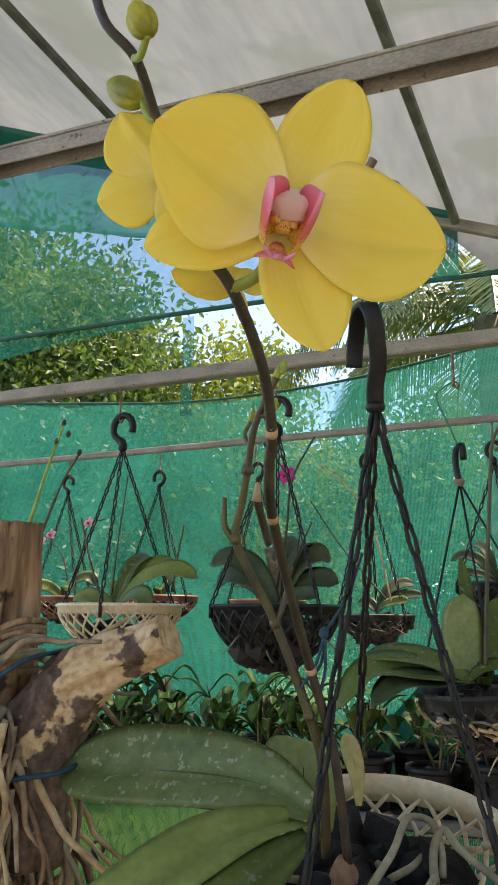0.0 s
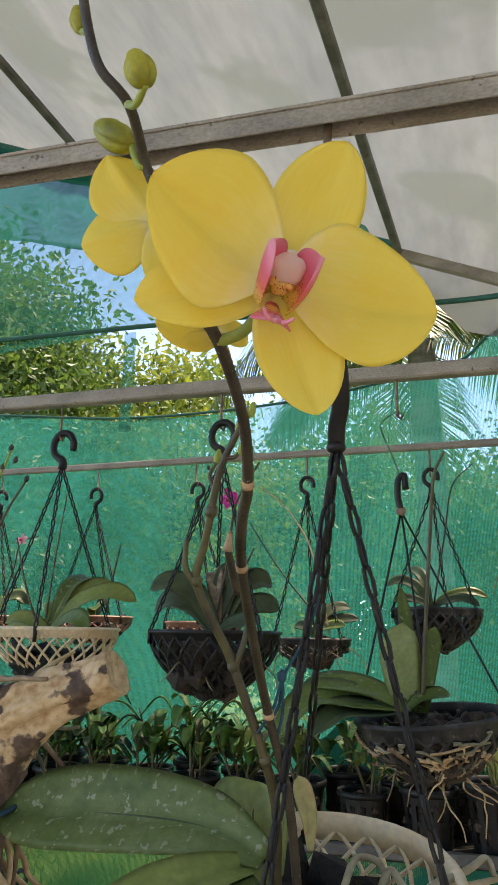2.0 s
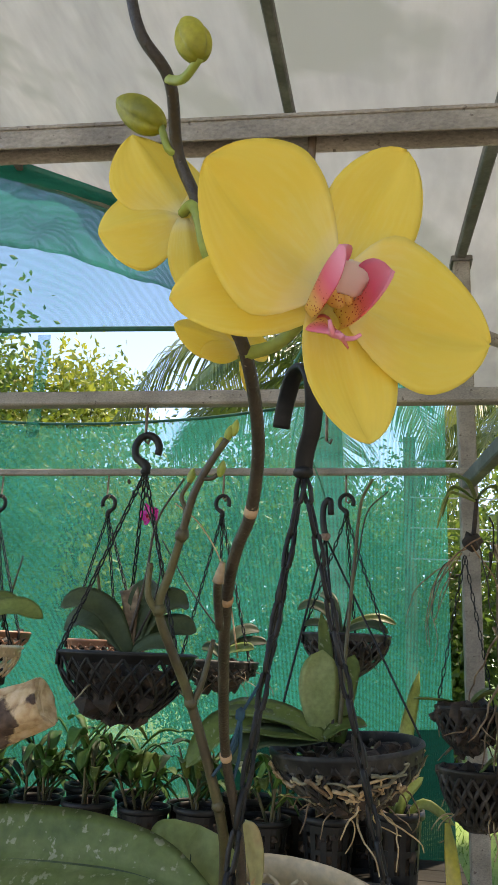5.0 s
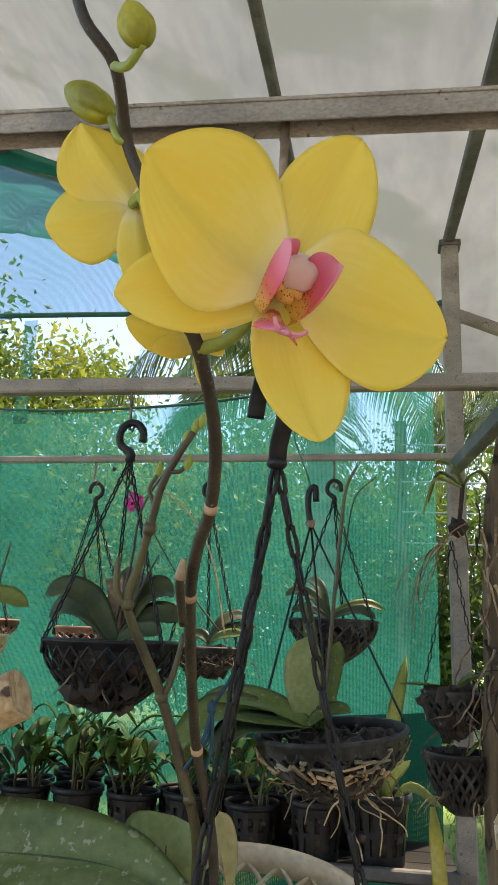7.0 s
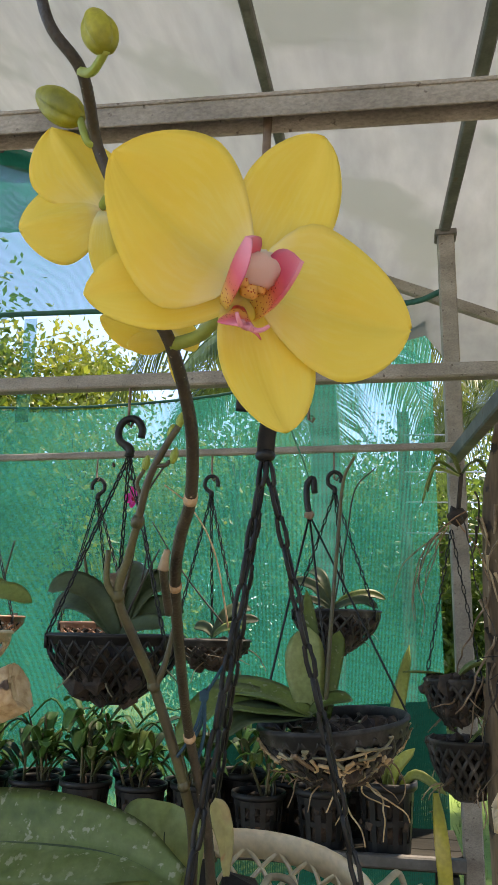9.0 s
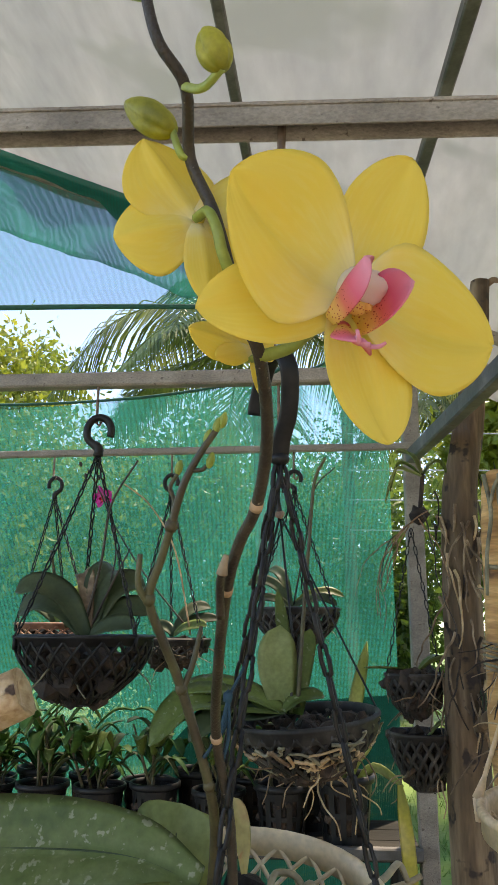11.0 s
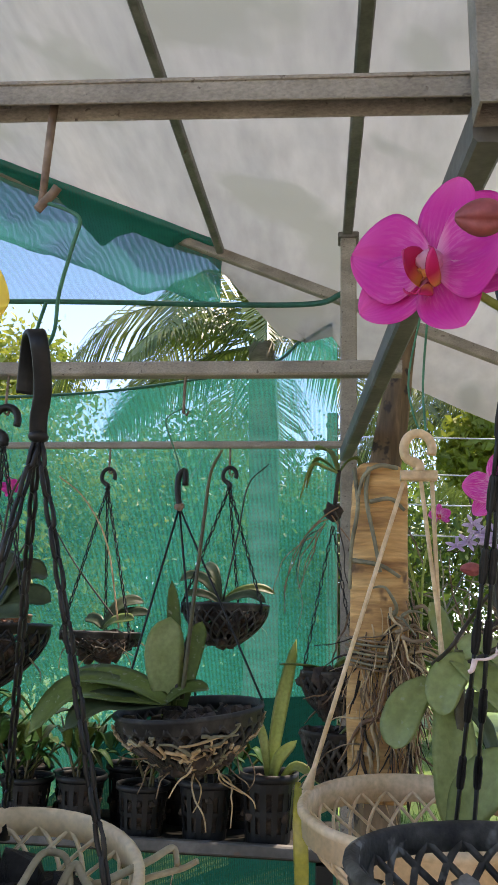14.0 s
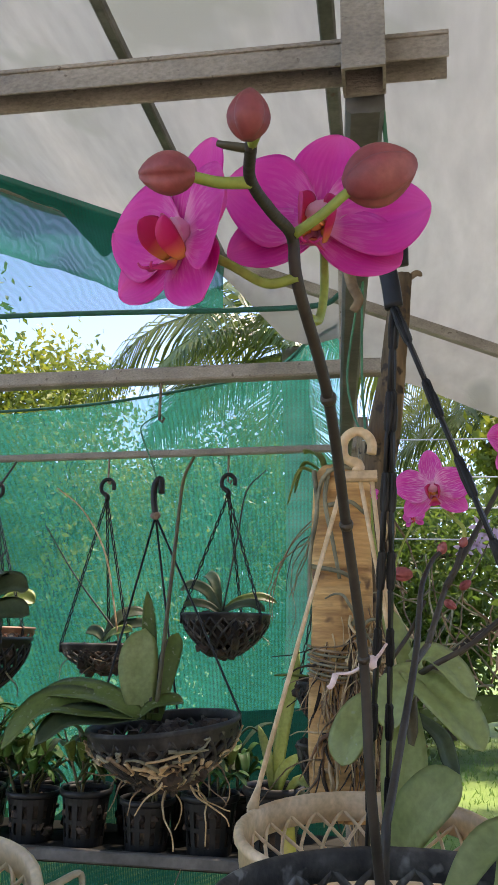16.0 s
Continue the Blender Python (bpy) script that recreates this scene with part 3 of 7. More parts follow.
def chain(bm, p0, p1, link=0.02, wire=0.0014, wide=0.0045, sag=0.0):
    """Stretched plastic links from p0 to p1, each turned a quarter against the last."""
    p0, p1 = Vector(p0), Vector(p1)
    n = max(2, round((p1 - p0).length / (link * 0.86)))
    pts = [p0.lerp(p1, i / n) - Vector((0, 0, sag * math.sin(math.pi * i / n))) for i in range(n + 1)]
    for i in range(n):
        a, b = pts[i], pts[i + 1]
        t = (b - a).normalized()
        s = t.cross(Vector((0.3, 0.9, 0.1))).normalized()
        if i % 2:
            s = t.cross(s)
        mid, half = (a + b) / 2, (b - a).length / 2 * 1.12
        loop = []
        for k in range(8):
            q = 2 * math.pi * k / 8
            loop.append(mid + t * half * math.copysign(abs(math.sin(q)) ** 0.7, math.sin(q)) + s * wide * math.cos(q))
        tube(bm, loop, wire, 5, closed=True)


def wander(rng, start, way, length, step=0.012, wild=0.5, fall=0.15):
    """A crooked line, such as a root's."""
    p, d = Vector(start), Vector(way).normalized()
    out = [p.copy()]
    for _ in range(max(2, int(length / step))):
        d = (d + Vector((rng.uniform(-1, 1), rng.uniform(-1, 1), rng.uniform(-1, 1) - fall)) * wild * 0.6).normalized()
        p = p + d * step
        out.append(p.copy())
    return out


def soup(name, verts, faces, mat, label, category, kind="stuff", parent=None):
    me = bpy.data.meshes.new(name)
    me.from_pydata(verts, [], faces)
    me.materials.append(mat)
    ob = new(name, me)
    if parent is not None:
        ob.parent = parent
        return tagged(ob, label, kind=kind)
    return tagged(ob, label, category, kind=kind)

# ---- ground and garden ----
rng = random.Random(4)


def build_ground():
    bm = bmesh.new()
    verts = {}
    edge = [-400, -150, -60, -30] + [-18 + i for i in range(0, 37)] + [30, 60, 150, 400]
    for i, x in enumerate(edge):
        for j, y in enumerate(edge):
            near = max(0.0, 1 - math.hypot(x, y) / 25)
            verts[i, j] = bm.verts.new((x, y, 0.05 * near * noise.noise(Vector((x * 0.4, y * 0.4, 0)))))
    for i in range(len(edge) - 1):
        for j in range(len(edge) - 1):
            bm.faces.new((verts[i, j], verts[i + 1, j], verts[i + 1, j + 1], verts[i, j + 1]))
    ob = new("ground", finish("ground", bm, GRASS))
    tagged(ob, "sunlit short green lawn round the shade house", "lawn", kind="structure")


def grass_tufts(count=26000):
    g = np.random.default_rng(3)
    x, y = g.uniform(-9, 5, count), 2.6 + g.uniform(0, 1, count) ** 1.6 * 12
    h, a, w = g.uniform(0.04, 0.10, count), g.uniform(0, 6.28, count), g.uniform(0.004, 0.009, count)
    lean = g.uniform(-0.05, 0.05, (count, 2))
    v = np.zeros((count, 3, 3))
    v[:, 0] = np.stack([x - np.cos(a) * w, y - np.sin(a) * w, 0 * x], 1)
    v[:, 1] = np.stack([x + np.cos(a) * w, y + np.sin(a) * w, 0 * x], 1)
    v[:, 2] = np.stack([x + lean[:, 0], y + lean[:, 1], h], 1)
    soup("grass", v.reshape(-1, 3).tolist(), np.arange(count * 3).reshape(-1, 3).tolist(), BLADE, "short upright blades of green lawn grass", "grass")


def leaf_cloud(g, centres, spread, per, size, droop=0.4):
    """Small pointed leaves, folded on their midrib, scattered round the centres."""
    n = len(centres) * per
    c = np.repeat(np.asarray(centres, float), per, 0) + g.normal(0, 1, (n, 3)) * np.asarray(spread)
    d = g.normal(0, 1, (n, 3))
    d[:, 2] -= droop
    d /= np.linalg.norm(d, axis=1, keepdims=True)
    s = np.cross(d, g.normal(0, 1, (n, 3)))
    s /= np.linalg.norm(s, axis=1, keepdims=True) + 1e-9
    u = np.cross(s, d)
    L = size * g.uniform(0.6, 1.3, (n, 1))
    v = np.zeros((n, 4, 3))
    v[:, 0] = c
    v[:, 1] = c + d * L * 0.45 + s * L * 0.26 + u * L * 0.07
    v[:, 2] = c + d * L
    v[:, 3] = c + d * L * 0.45 - s * L * 0.26 + u * L * 0.07
    i = np.arange(n)[:, None] * 4
    f = np.concatenate([i + [0, 1, 2], i + [0, 2, 3]], 0)
    return v.reshape(-1, 3), f


def build_tree(name, x, y, height, radius, mat, label, seed, clumps=70, per=90, leaf=0.11, bare=0.35, category="tree", flat=0.7):
    g = np.random.default_rng(seed)
    r = random.Random(seed)
    th = thing(name, (x, y, 0), label, category)
    top = Vector((x + r.uniform(-0.2, 0.2), y + r.uniform(-0.2, 0.2), height * 0.75))
    bm = bmesh.new()
    trunk = smooth_path([(x, y, -0.05), (x + r.uniform(-0.1, 0.1), y, height * 0.3), tuple(top)], 5)
    tube(bm, trunk, (max(0.03, height * 0.022), 0.02), 8)
    centres = []
    while len(centres) < clumps:
        q = g.normal(0, 1, 3)
        q = q / np.linalg.norm(q) * g.uniform(0.35, 1.0) ** 0.5
        p = np.array([x + q[0] * radius, y + q[1] * radius, height * (bare + (1 - bare) * (0.5 + 0.5 * q[2]))])
        if noise.noise(Vector(p * 0.9) + Vector((seed, 0, 0))) > -0.25:
            centres.append(p)
    for c in centres[: min(26, clumps)]:
        k = r.uniform(0.35, 0.95)
        a = trunk[int(k * (len(trunk) - 1))]
        c3 = Vector(c)
        tube(bm, smooth_path([a, a.lerp(c3, 0.5) + Vector((0, 0, r.uniform(0.0, 0.25))), c3], 4), (height * 0.008, 0.004), 5)
    part("trunk", bm, BUSH_WOOD, th)
    v, f = leaf_cloud(g, centres, radius * np.array([0.17, 0.17, 0.15]), per, leaf)
    soup("crown", (v - np.array([x, y, 0])).tolist(), f.tolist(), mat, "", "", "stuff", th)


def build_palm(x, y, height, seed, fronds=16, length=2.1, trunk_r=0.12, label=""):
    r = random.Random(seed)
    th = thing("coconut_palm", (x, y, 0), label, "palm tree", "palms behind the net")
    bm = bmesh.new()
    path = smooth_path([(x, y, -0.05), (x + 0.06, y, height * 0.5), (x, y, height)], 9)
    tube(bm, path, [trunk_r * (1.1 - 0.25 * i / (len(path) - 1)) * (1.0 + 0.05 * (i % 2)) for i in range(len(path))], 12)
    part("trunk", bm, PALM_TRUNK, th)
    crown = Vector((x, y, height))
    for k in range(fronds):
        a = 2 * math.pi * (k + r.uniform(-0.3, 0.3)) / fronds
        rise, ln = r.uniform(-0.25, 0.9), length * r.uniform(0.8, 1.1)
        out = Vector((math.cos(a), math.sin(a), 0))
        rib = smooth_path([crown, crown + out * ln * 0.35 + Vector((0, 0, rise * ln * 0.35)), crown + out * ln * 0.72 + Vector((0, 0, rise * ln * 0.36 - ln * 0.12)), crown + out * ln + Vector((0, 0, rise * ln * 0.2 - ln * 0.42))], 12)
        bm = bmesh.new()
        tube(bm, rib, (0.022, 0.004), 5)
        side = out.cross(Vector((0, 0, 1)))
        for i in range(4, len(rib)):
            s = i / (len(rib) - 1)
            t = (rib[i] - rib[i - 1]).normalized()
            ll = ln * 0.32 * (math.sin(math.pi * min(1, s * 0.95 + 0.05)) ** 0.6 + 0.12)
            for sg in (-1, 1):
                for half in (0, 0.5):
                    b0 = rib[i - 1].lerp(rib[i], half)
                    d = (side * sg * 0.8 + t * 0.55 + Vector((0, 0, -0.25 + r.uniform(-0.2, 0.15)))).normalized()
                    w = t * 0.011
                    m1 = b0 + d * ll * 0.55
                    e = b0 + d * ll + Vector((0, 0, -ll * 0.3))
                    v = [bm.verts.new(q) for q in (b0 - w, b0 + w, m1 + w * 1.1, m1 - w * 1.1, e)]
                    bm.faces.new((v[0], v[1], v[2], v[3]))
                    bm.faces.new((v[3], v[2], v[4]))
        part("frond", bm, FROND, th, smooth=False)


build_ground()
grass_tufts()


def earth_sheet(name, y0, y1, mat, label):
    """Uneven ground laid over the lawn from y0 to y1."""
    bm = bmesh.new()
    rows = int((y1 - y0) / 0.3)
    grid = [[bm.verts.new((-7.0 + 0.5 * i, y0 + (y1 - y0) * j / rows, 0.06 + 0.012 * noise.noise(Vector((i * 0.5, y0 + j * 0.3, 0))))) for j in range(rows + 1)] for i in range(28)]
    for a, b in zip(grid, grid[1:]):
        for k in range(rows):
            bm.faces.new((a[k], a[k + 1], b[k + 1], b[k]))
    tagged(new(name, finish(name, bm, mat)), label, "floor", kind="structure")


earth_sheet("floor", -0.8, 2.3, SOIL, "brown trodden earth floor under the shade roof")
# unseen ground behind the camera, added as a reflector for front light
earth_sheet("yard", -15.0, -0.8, BOUNCE_GROUND, "unseen pale ground added behind the camera to bounce sunlight")
build_tree("tree", -5.6, 7.6, 5.6, 1.9, CROWN_LIT, "leafy sunlit green garden tree behind the shade net", 11, 260, 230, 0.095, 0.1)
build_tree("tree", -3.6, 8.6, 4.9, 1.5, CROWN_GOLD, "yellow-green sunlit tree with airy crown", 12, 120, 200, 0.095, 0.1)
build_tree("tree", -7.4, 6.2, 5.2, 1.7, CROWN_SHADED, "garden tree with leaves in the shaded green tone", 13, 220, 220, 0.10, 0.08)
build_tree("tree", -4.7, 5.6, 3.7, 1.1, CROWN_SHADED, "low tree with dense leaves in the shaded green tone", 14, 120, 200, 0.095, 0.08)
build_tree("tree", -2.0, 10.5, 5.2, 1.4, CROWN_LIT, "slender light green tree against the sky", 15, 60, 80, 0.11, 0.3)
build_tree("tree", -9.0, 10.5, 8.5, 2.8, CROWN_LIT, "tall green tree at the edge of the garden", 16, 240, 120, 0.18, 0.15)
build_tree("tree", 4.4, 17.0, 7.0, 2.8, CROWN_LIT, "dense green tree beyond the lawn", 17, 110, 110, 0.12, 0.05)
build_tree("tree", 1.5, 18.0, 7.0, 2.8, CROWN_SHADED, "tree far behind the net in the shaded green tone", 18, 100, 100, 0.12, 0.05)
build_tree("tree", 7.5, 14.0, 5.0, 1.9, CROWN_LIT, "green tree at the side of the lawn", 19, 90, 100, 0.12, 0.1)
build_tree("shrub", 1.42, 5.8, 3.35, 0.42, CROWN_GOLD, "bright yellow-green garden shrub in sunlight", 20, 40, 90, 0.09, 0.80, "shrub")
build_tree("tree", 3.7, 13.4, 5.4, 1.7, CROWN_LIT, "mid green tree with a bare lower trunk", 25, 120, 110, 0.11, 0.47)
build_tree("shrub", -4.0, 4.6, 1.6, 0.7, CROWN_GOLD, "light green shrub behind the net", 24, 50, 80, 0.09, 0.1, "shrub")
for k in range(26):
    a = radians(200 + k * 13.5 if k < 14 else -150 + k * 9)
    build_tree("tree", 15 * math.sin(a + 2.2) + rng.uniform(-1, 1), 15 * math.cos(a + 2.2) + rng.uniform(-1, 1), rng.uniform(4.5, 6.0), 2.4, rng.choice((CROWN_LIT, CROWN_SHADED)), "leafy green tree closing the garden", 40 + k, 55, 55, 0.2, 0.05)
build_tree("tree", -2.4, 12.5, 4.9, 1.7, CROWN_LIT, "dense rounded green tree behind the shade net", 31, 200, 170, 0.10, 0.02)
build_tree("tree", 0.1, 12.6, 4.3, 1.6, CROWN_LIT, "dense green tree behind the palm trunk", 32, 200, 120, 0.12, 0.02)
build_tree("tree", -4.6, 10.2, 3.9, 1.4, CROWN_LIT, "low dense green tree behind the shade net", 33, 180, 170, 0.09, 0.02)
build_tree("tree", 8.2, 6.5, 9.5, 2.2, CROWN_SHADED, "tall leafy tree at the side of the garden", 72, 125, 150, 0.16, 0.6)
build_palm(-0.38, 6.0, 3.85, 5, 13, 1.55, 0.12, "coconut palm with a grey trunk and drooping fronds")
build_palm(1.9, 7.8, 3.9, 6, 14, 2.0, 0.12, "coconut palm with yellowing fronds beyond the lawn")

# ---- shade house: frame ----


def roof_height(x):
    return 2.565 - 0.43 * x


def frame_piece(name, p0, p1, w, h, mat, label, up=(0, 0, 1)):
    bm = bmesh.new()
    bar(bm, p0, p1, w, h, up=up)
    mid = (Vector(p0) + Vector(p1)) / 2
    solo(name, bm, mat, tuple(mid), label, "beam" if "post" not in name else "post", kind="structure", smooth=False)


# the front beam is a pressed channel, open below; the short upright is a hollow square tube
bm = bmesh.new()
B0, B1 = Vector((-2.2, 0.592, 2.027)), Vector((0.363, 0.592, 1.951))
for dy, dz, w, h in ((-0.0095, 0.0, 0.002, 0.0185), (0.0095, 0.0, 0.002, 0.0185), (0.0, 0.0080, 0.0165, 0.002), (-0.0112, 0.0078, 0.0020, 0.0030)):
    bar(bm, B0 + Vector((0, dy, dz)), B1 + Vector((0, dy, dz)), w, h, 0.0005)
solo("front_beam", bm, STEEL, tuple((B0 + B1) / 2), "weathered beige-grey pressed steel channel beam overhead", "beam", kind="structure", smooth=False)
bm = bmesh.new()
for dx, dy, w, h in ((0, -0.012, 0.026, 0.002), (0, 0.012, 0.026, 0.002), (-0.012, 0, 0.002, 0.0218), (0.012, 0, 0.002, 0.0218)):
    bar(bm, (0.311 + dx, 0.566 + dy, 1.917), (0.311 + dx, 0.566 + dy, 2.43), w, h, 0.0005, up=(0, 1, 0))
solo("hanger_post", bm, STEEL, (0.311, 0.566, 2.17), "short upright weathered hollow steel tube with a cut end", "post", kind="structure", smooth=False)
frame_piece("tie_beam", (0.311, 0.585, 1.925), (0.232, 1.775, 1.968), 0.024, 0.03, STEEL_DARK, "dark grey steel tie tube running to the back post")
frame_piece("back_beam", (-2.2, 1.31, 2.010), (0.314, 1.31, 2.002), 0.026, 0.024, STEEL, "weathered grey steel tube for hanging baskets")
frame_piece("hanging_bar", (-2.2, 1.81, 1.985), (0.252, 1.81, 1.999), 0.014, 0.016, STEEL, "thin weathered steel hanging bar")
frame_piece("steel_post", (0.238, 1.84, 0.0), (0.240, 1.84, 2.515), 0.038, 0.036, STEEL, "grey steel corner post of the shade house", up=(0, 1, 0))
frame_piece("post_cap", (0.240, 1.84, 2.515), (0.240, 1.84, 2.528), 0.05, 0.048, STEEL_DARK, "flat dark cap plate on the steel corner post", up=(0, 1, 0))
for px, qx in ((-1.03, -1.03), (-0.176, -0.103)):
    frame_piece("roof_purlin", (px, -0.6, roof_height(px) - 0.015), (qx, 2.03, roof_height(qx) - 0.015), 0.02, 0.022, STEEL_DARK, "dark steel purlin under the roof sheet")
frame_piece("roof_purlin", (0.282, -0.6, 2.323), (0.238, 1.84, 2.535), 0.024, 0.024, STEEL_DARK, "dark steel purlin resting on the corner post")
frame_piece("gable_beam", (-2.3, 2.03, roof_height(-2.3) - 0.02), (0.95, 2.03, roof_height(0.95) - 0.02), 0.024, 0.028, STEEL, "sloping grey steel gable tube under the roof sheet")
frame_piece("steel_post", (-2.2, 1.84, 0.0), (-2.2, 1.84, 3.45), 0.034, 0.034, STEEL, "grey steel corner post of the shade house", up=(0, 1, 0))
frame_piece("steel_post", (-2.2, -0.62, 0.0), (-2.2, -0.62, 3.45), 0.034, 0.034, STEEL, "grey steel corner post of the shade house", up=(0, 1, 0))
frame_piece("steel_post", (0.98, -0.62, 0.0), (0.98, -0.62, 2.10), 0.034, 0.034, STEEL, "grey steel corner post of the shade house", up=(0, 1, 0))


def build_roof():
    """The sheet lies on the purlins, sags between them, and hangs over the gable beam in a ragged flap."""
    bm = bmesh.new()
    xs = [-2.4 + 0.07 * i for i in range(51)]
    ys = [-0.7 + 0.12 * i for i in range(23)] + [2.045]
    grid = []
    for x in xs:
        row = []
        for y in ys:
            lift = 0.10 * math.exp(-((x - 0.24) / 0.34) ** 2) * max(0.0, min((y - 0.2) / 1.6, (2.04 - y) / 0.2))
            z = roof_height(x) + 0.012 + lift + 0.010 * noise.noise(Vector((x * 3, y * 2.2, 0))) + 0.006 * noise.noise(Vector((x * 9, y * 5, 2)))
            row.append(bm.verts.new((x, y, z)))
        drop = 0.17 + 0.10 * noise.noise(Vector((x * 2.4, 7.0, 0)))
        if x < -0.14:
            drop = 0.03
        elif x < 0.26:
            drop = 0.04 + 0.15 * max(0.0, 1 - abs(x - 0.08) / 0.22)
        for f in (0.3, 0.65, 1.0):
            row.append(bm.verts.new((x + 0.01 * f, 2.062 + 0.03 * f + 0.03 * noise.noise(Vector((x * 5, f, 3))) * f, roof_height(x) - drop * f)))
        grid.append(row)
    for a, b in zip(grid, grid[1:]):
        for k in range(len(a) - 1):
            bm.faces.new((a[k], a[k + 1], b[k + 1], b[k]))
    bmesh.ops.solidify(bm, geom=bm.faces[:], thickness=0.002)
    ob = new("ceiling", finish("ceiling", bm, SHEET))
    tagged(ob, "milky white translucent plastic roof sheet with stains", "roof sheet", kind="structure")


build_roof()


def net_sheet(name, x0, x1, y, top, low, mat, label, folds=0.02, nx=60, nz=14):
    """A hanging cloth between two edges, top(x) and low(x), with soft folds."""
    bm = bmesh.new()
    grid = []
    for i in range(nx + 1):
        x = x0 + (x1 - x0) * i / nx
        a, b = top(x), low(x)
        row = []
        for k in range(nz + 1):
            f = k / nz
            dy = folds * (noise.noise(Vector((x * 4, f * 1.2, y))) + 0.5 * noise.noise(Vector((x * 13, f * 2, y + 4))) + 0.3 * noise.noise(Vector((x * 31 + f * 4, f * 2.5, y + 9)))) * (0.3 + f)
            row.append(bm.verts.new((x, y + dy, a + (b - a) * f)))
        grid.append(row)
    for a, b in zip(grid, grid[1:]):
        for k in range(nz):
            bm.faces.new((a[k], a[k + 1], b[k + 1], b[k]))
    ob = new(name, finish(name, bm, mat))
    return tagged(ob, label, "shade net", kind="structure")


def back_top(x):
    return 2.195 + 0.12 * max(0, x + 0.7) ** 1.2 + 0.09 * max(0, -0.75 - x) ** 1.2 + 0.7 * max(0, x - 0.01)


net_sheet("shade_net_back", -2.3, 0.215, 2.10, back_top, lambda x: 1.15, NET, "teal green woven shade net hung as the back wall", 0.02, 90, 26)
net_sheet("shade_net_skirt", -2.3, -0.62, 2.095, lambda x: 1.18, lambda x: 0.02, NET_GRASS, "grass-green thin shade net hung below the bench", 0.02, 50, 14)
# added sheet; the darkness behind the pots is put into its colour
net_sheet("shade_net_low", -0.62, 0.214, 2.085, lambda x: 1.16 + 0.26 * min(1.0, max(0.0, (x + 0.5) / 0.25)) + 0.08 * max(0.0, x + 0.1), lambda x: 0.03, NET_DARKENED, "added darkened green sheet low behind the bench pots", 0.015, 30, 14)


def edge(*knots):
    """A line through (x, z) knots."""
    def at(x):
        for (x0, z0), (x1, z1) in zip(knots, knots[1:]):
            if x <= x1:
                return z0 + (z1 - z0) * max(0.0, (x - x0) / (x1 - x0))
        return knots[-1][1]
    return at


MID_LOW = edge((-2.3, 3.12), (-1.48, 2.86), (-0.86, 2.71), (-0.47, 2.56), (-0.33, 2.49), (-0.25, 2.50), (-0.13, 2.452))
FOLD_LOW = edge((-2.3, 3.42), (-1.5, 3.10), (-0.95, 2.915), (-0.75, 2.85), (-0.567, 2.757), (-0.43, 2.603), (-0.40, 2.63), (-0.345, 2.652), (-0.24, 2.597), (-0.195, 2.635), (-0.12, 2.60))
net_sheet("shade_net_upper", -2.3, -0.125, 2.075, lambda x: MID_LOW(x) + 0.02, lambda x: 2.478 - 0.055 * max(0, -0.92 - x) / 0.7 - 0.05 * max(0, x + 0.3), NET_THIN, "thin green shade net closing the gable", 0.012, 60, 8)
net_sheet("shade_net_gable", -2.3, -0.105, 2.062, lambda x: roof_height(x) - 0.005, MID_LOW, NET_MID, "grey-green shade net hanging from the gable tube", 0.020, 120, 14)
net_sheet("shade_net_fold", -2.3, -0.115, 2.004, lambda x: roof_height(x) + 0.005, FOLD_LOW, NET_FOLD, "doubled dark green shade net draped over the gable tube", 0.014, 150, 12)
for path, r, lab in (([(-2.2, 2.07, 2.50), (-0.7, 2.07, 2.478), (-0.1, 2.07, 2.457), (0.15, 2.04, 2.442), (0.226, 1.865, 2.39)], 0.0075, "green rope with net hem tied under the gable"),):
    bm = bmesh.new()
    tube(bm, smooth_path(path, 8), r, 6)
    solo("hem_rope", bm, ROPE, path[1], lab, "rope")
bm = bmesh.new()
tube(bm, smooth_path([(-2.3 + 0.0, 2.10, back_top(-2.3))] + [(x, 2.10, back_top(x)) for x in (-1.8, -1.3, -0.9, -0.5, -0.2, 0.03, 0.12, 0.215)], 5), 0.004, 6)
solo("hem_rope", bm, ROPE, (-0.9, 2.10, 2.2), "rolled green top hem of the shade net", "rope")
net_sheet("shade_net_strip", -0.945, -0.905, 2.09, lambda x: 2.475, lambda x: 2.16, NET_THIN, "narrow hanging strip of green shade net", 0.01, 3, 6)

# ---- bench with pots ----
bench = thing("plant_bench", (-0.9, 1.85, 0), "weathered wooden slat bench in front of the shade net", "bench")
for y in (1.842, 1.932, 2.022):
    bm = bmesh.new()
    bar(bm, (-2.2, y, 1.155), (0.22, y, 1.158), 0.088, 0.02)
    part("slat", bm, BENCH, bench, smooth=False)
bm = bmesh.new()
bar(bm, (-2.2, 1.785, 1.165), (0.22, 1.785, 1.168), 0.02, 0.023)
part("front_rail", bm, STEEL_DARK, bench, "dull dark grey rail", smooth=False)
for x in (-2.1, -1.42, 0.19):
    for y in (1.815, 2.0):
        bm = bmesh.new()
        bar(bm, (x, y, 0), (x, y, 1.143), 0.035, 0.035, up=(0, 1, 0))
        part("leg", bm, BENCH, bench, smooth=False)


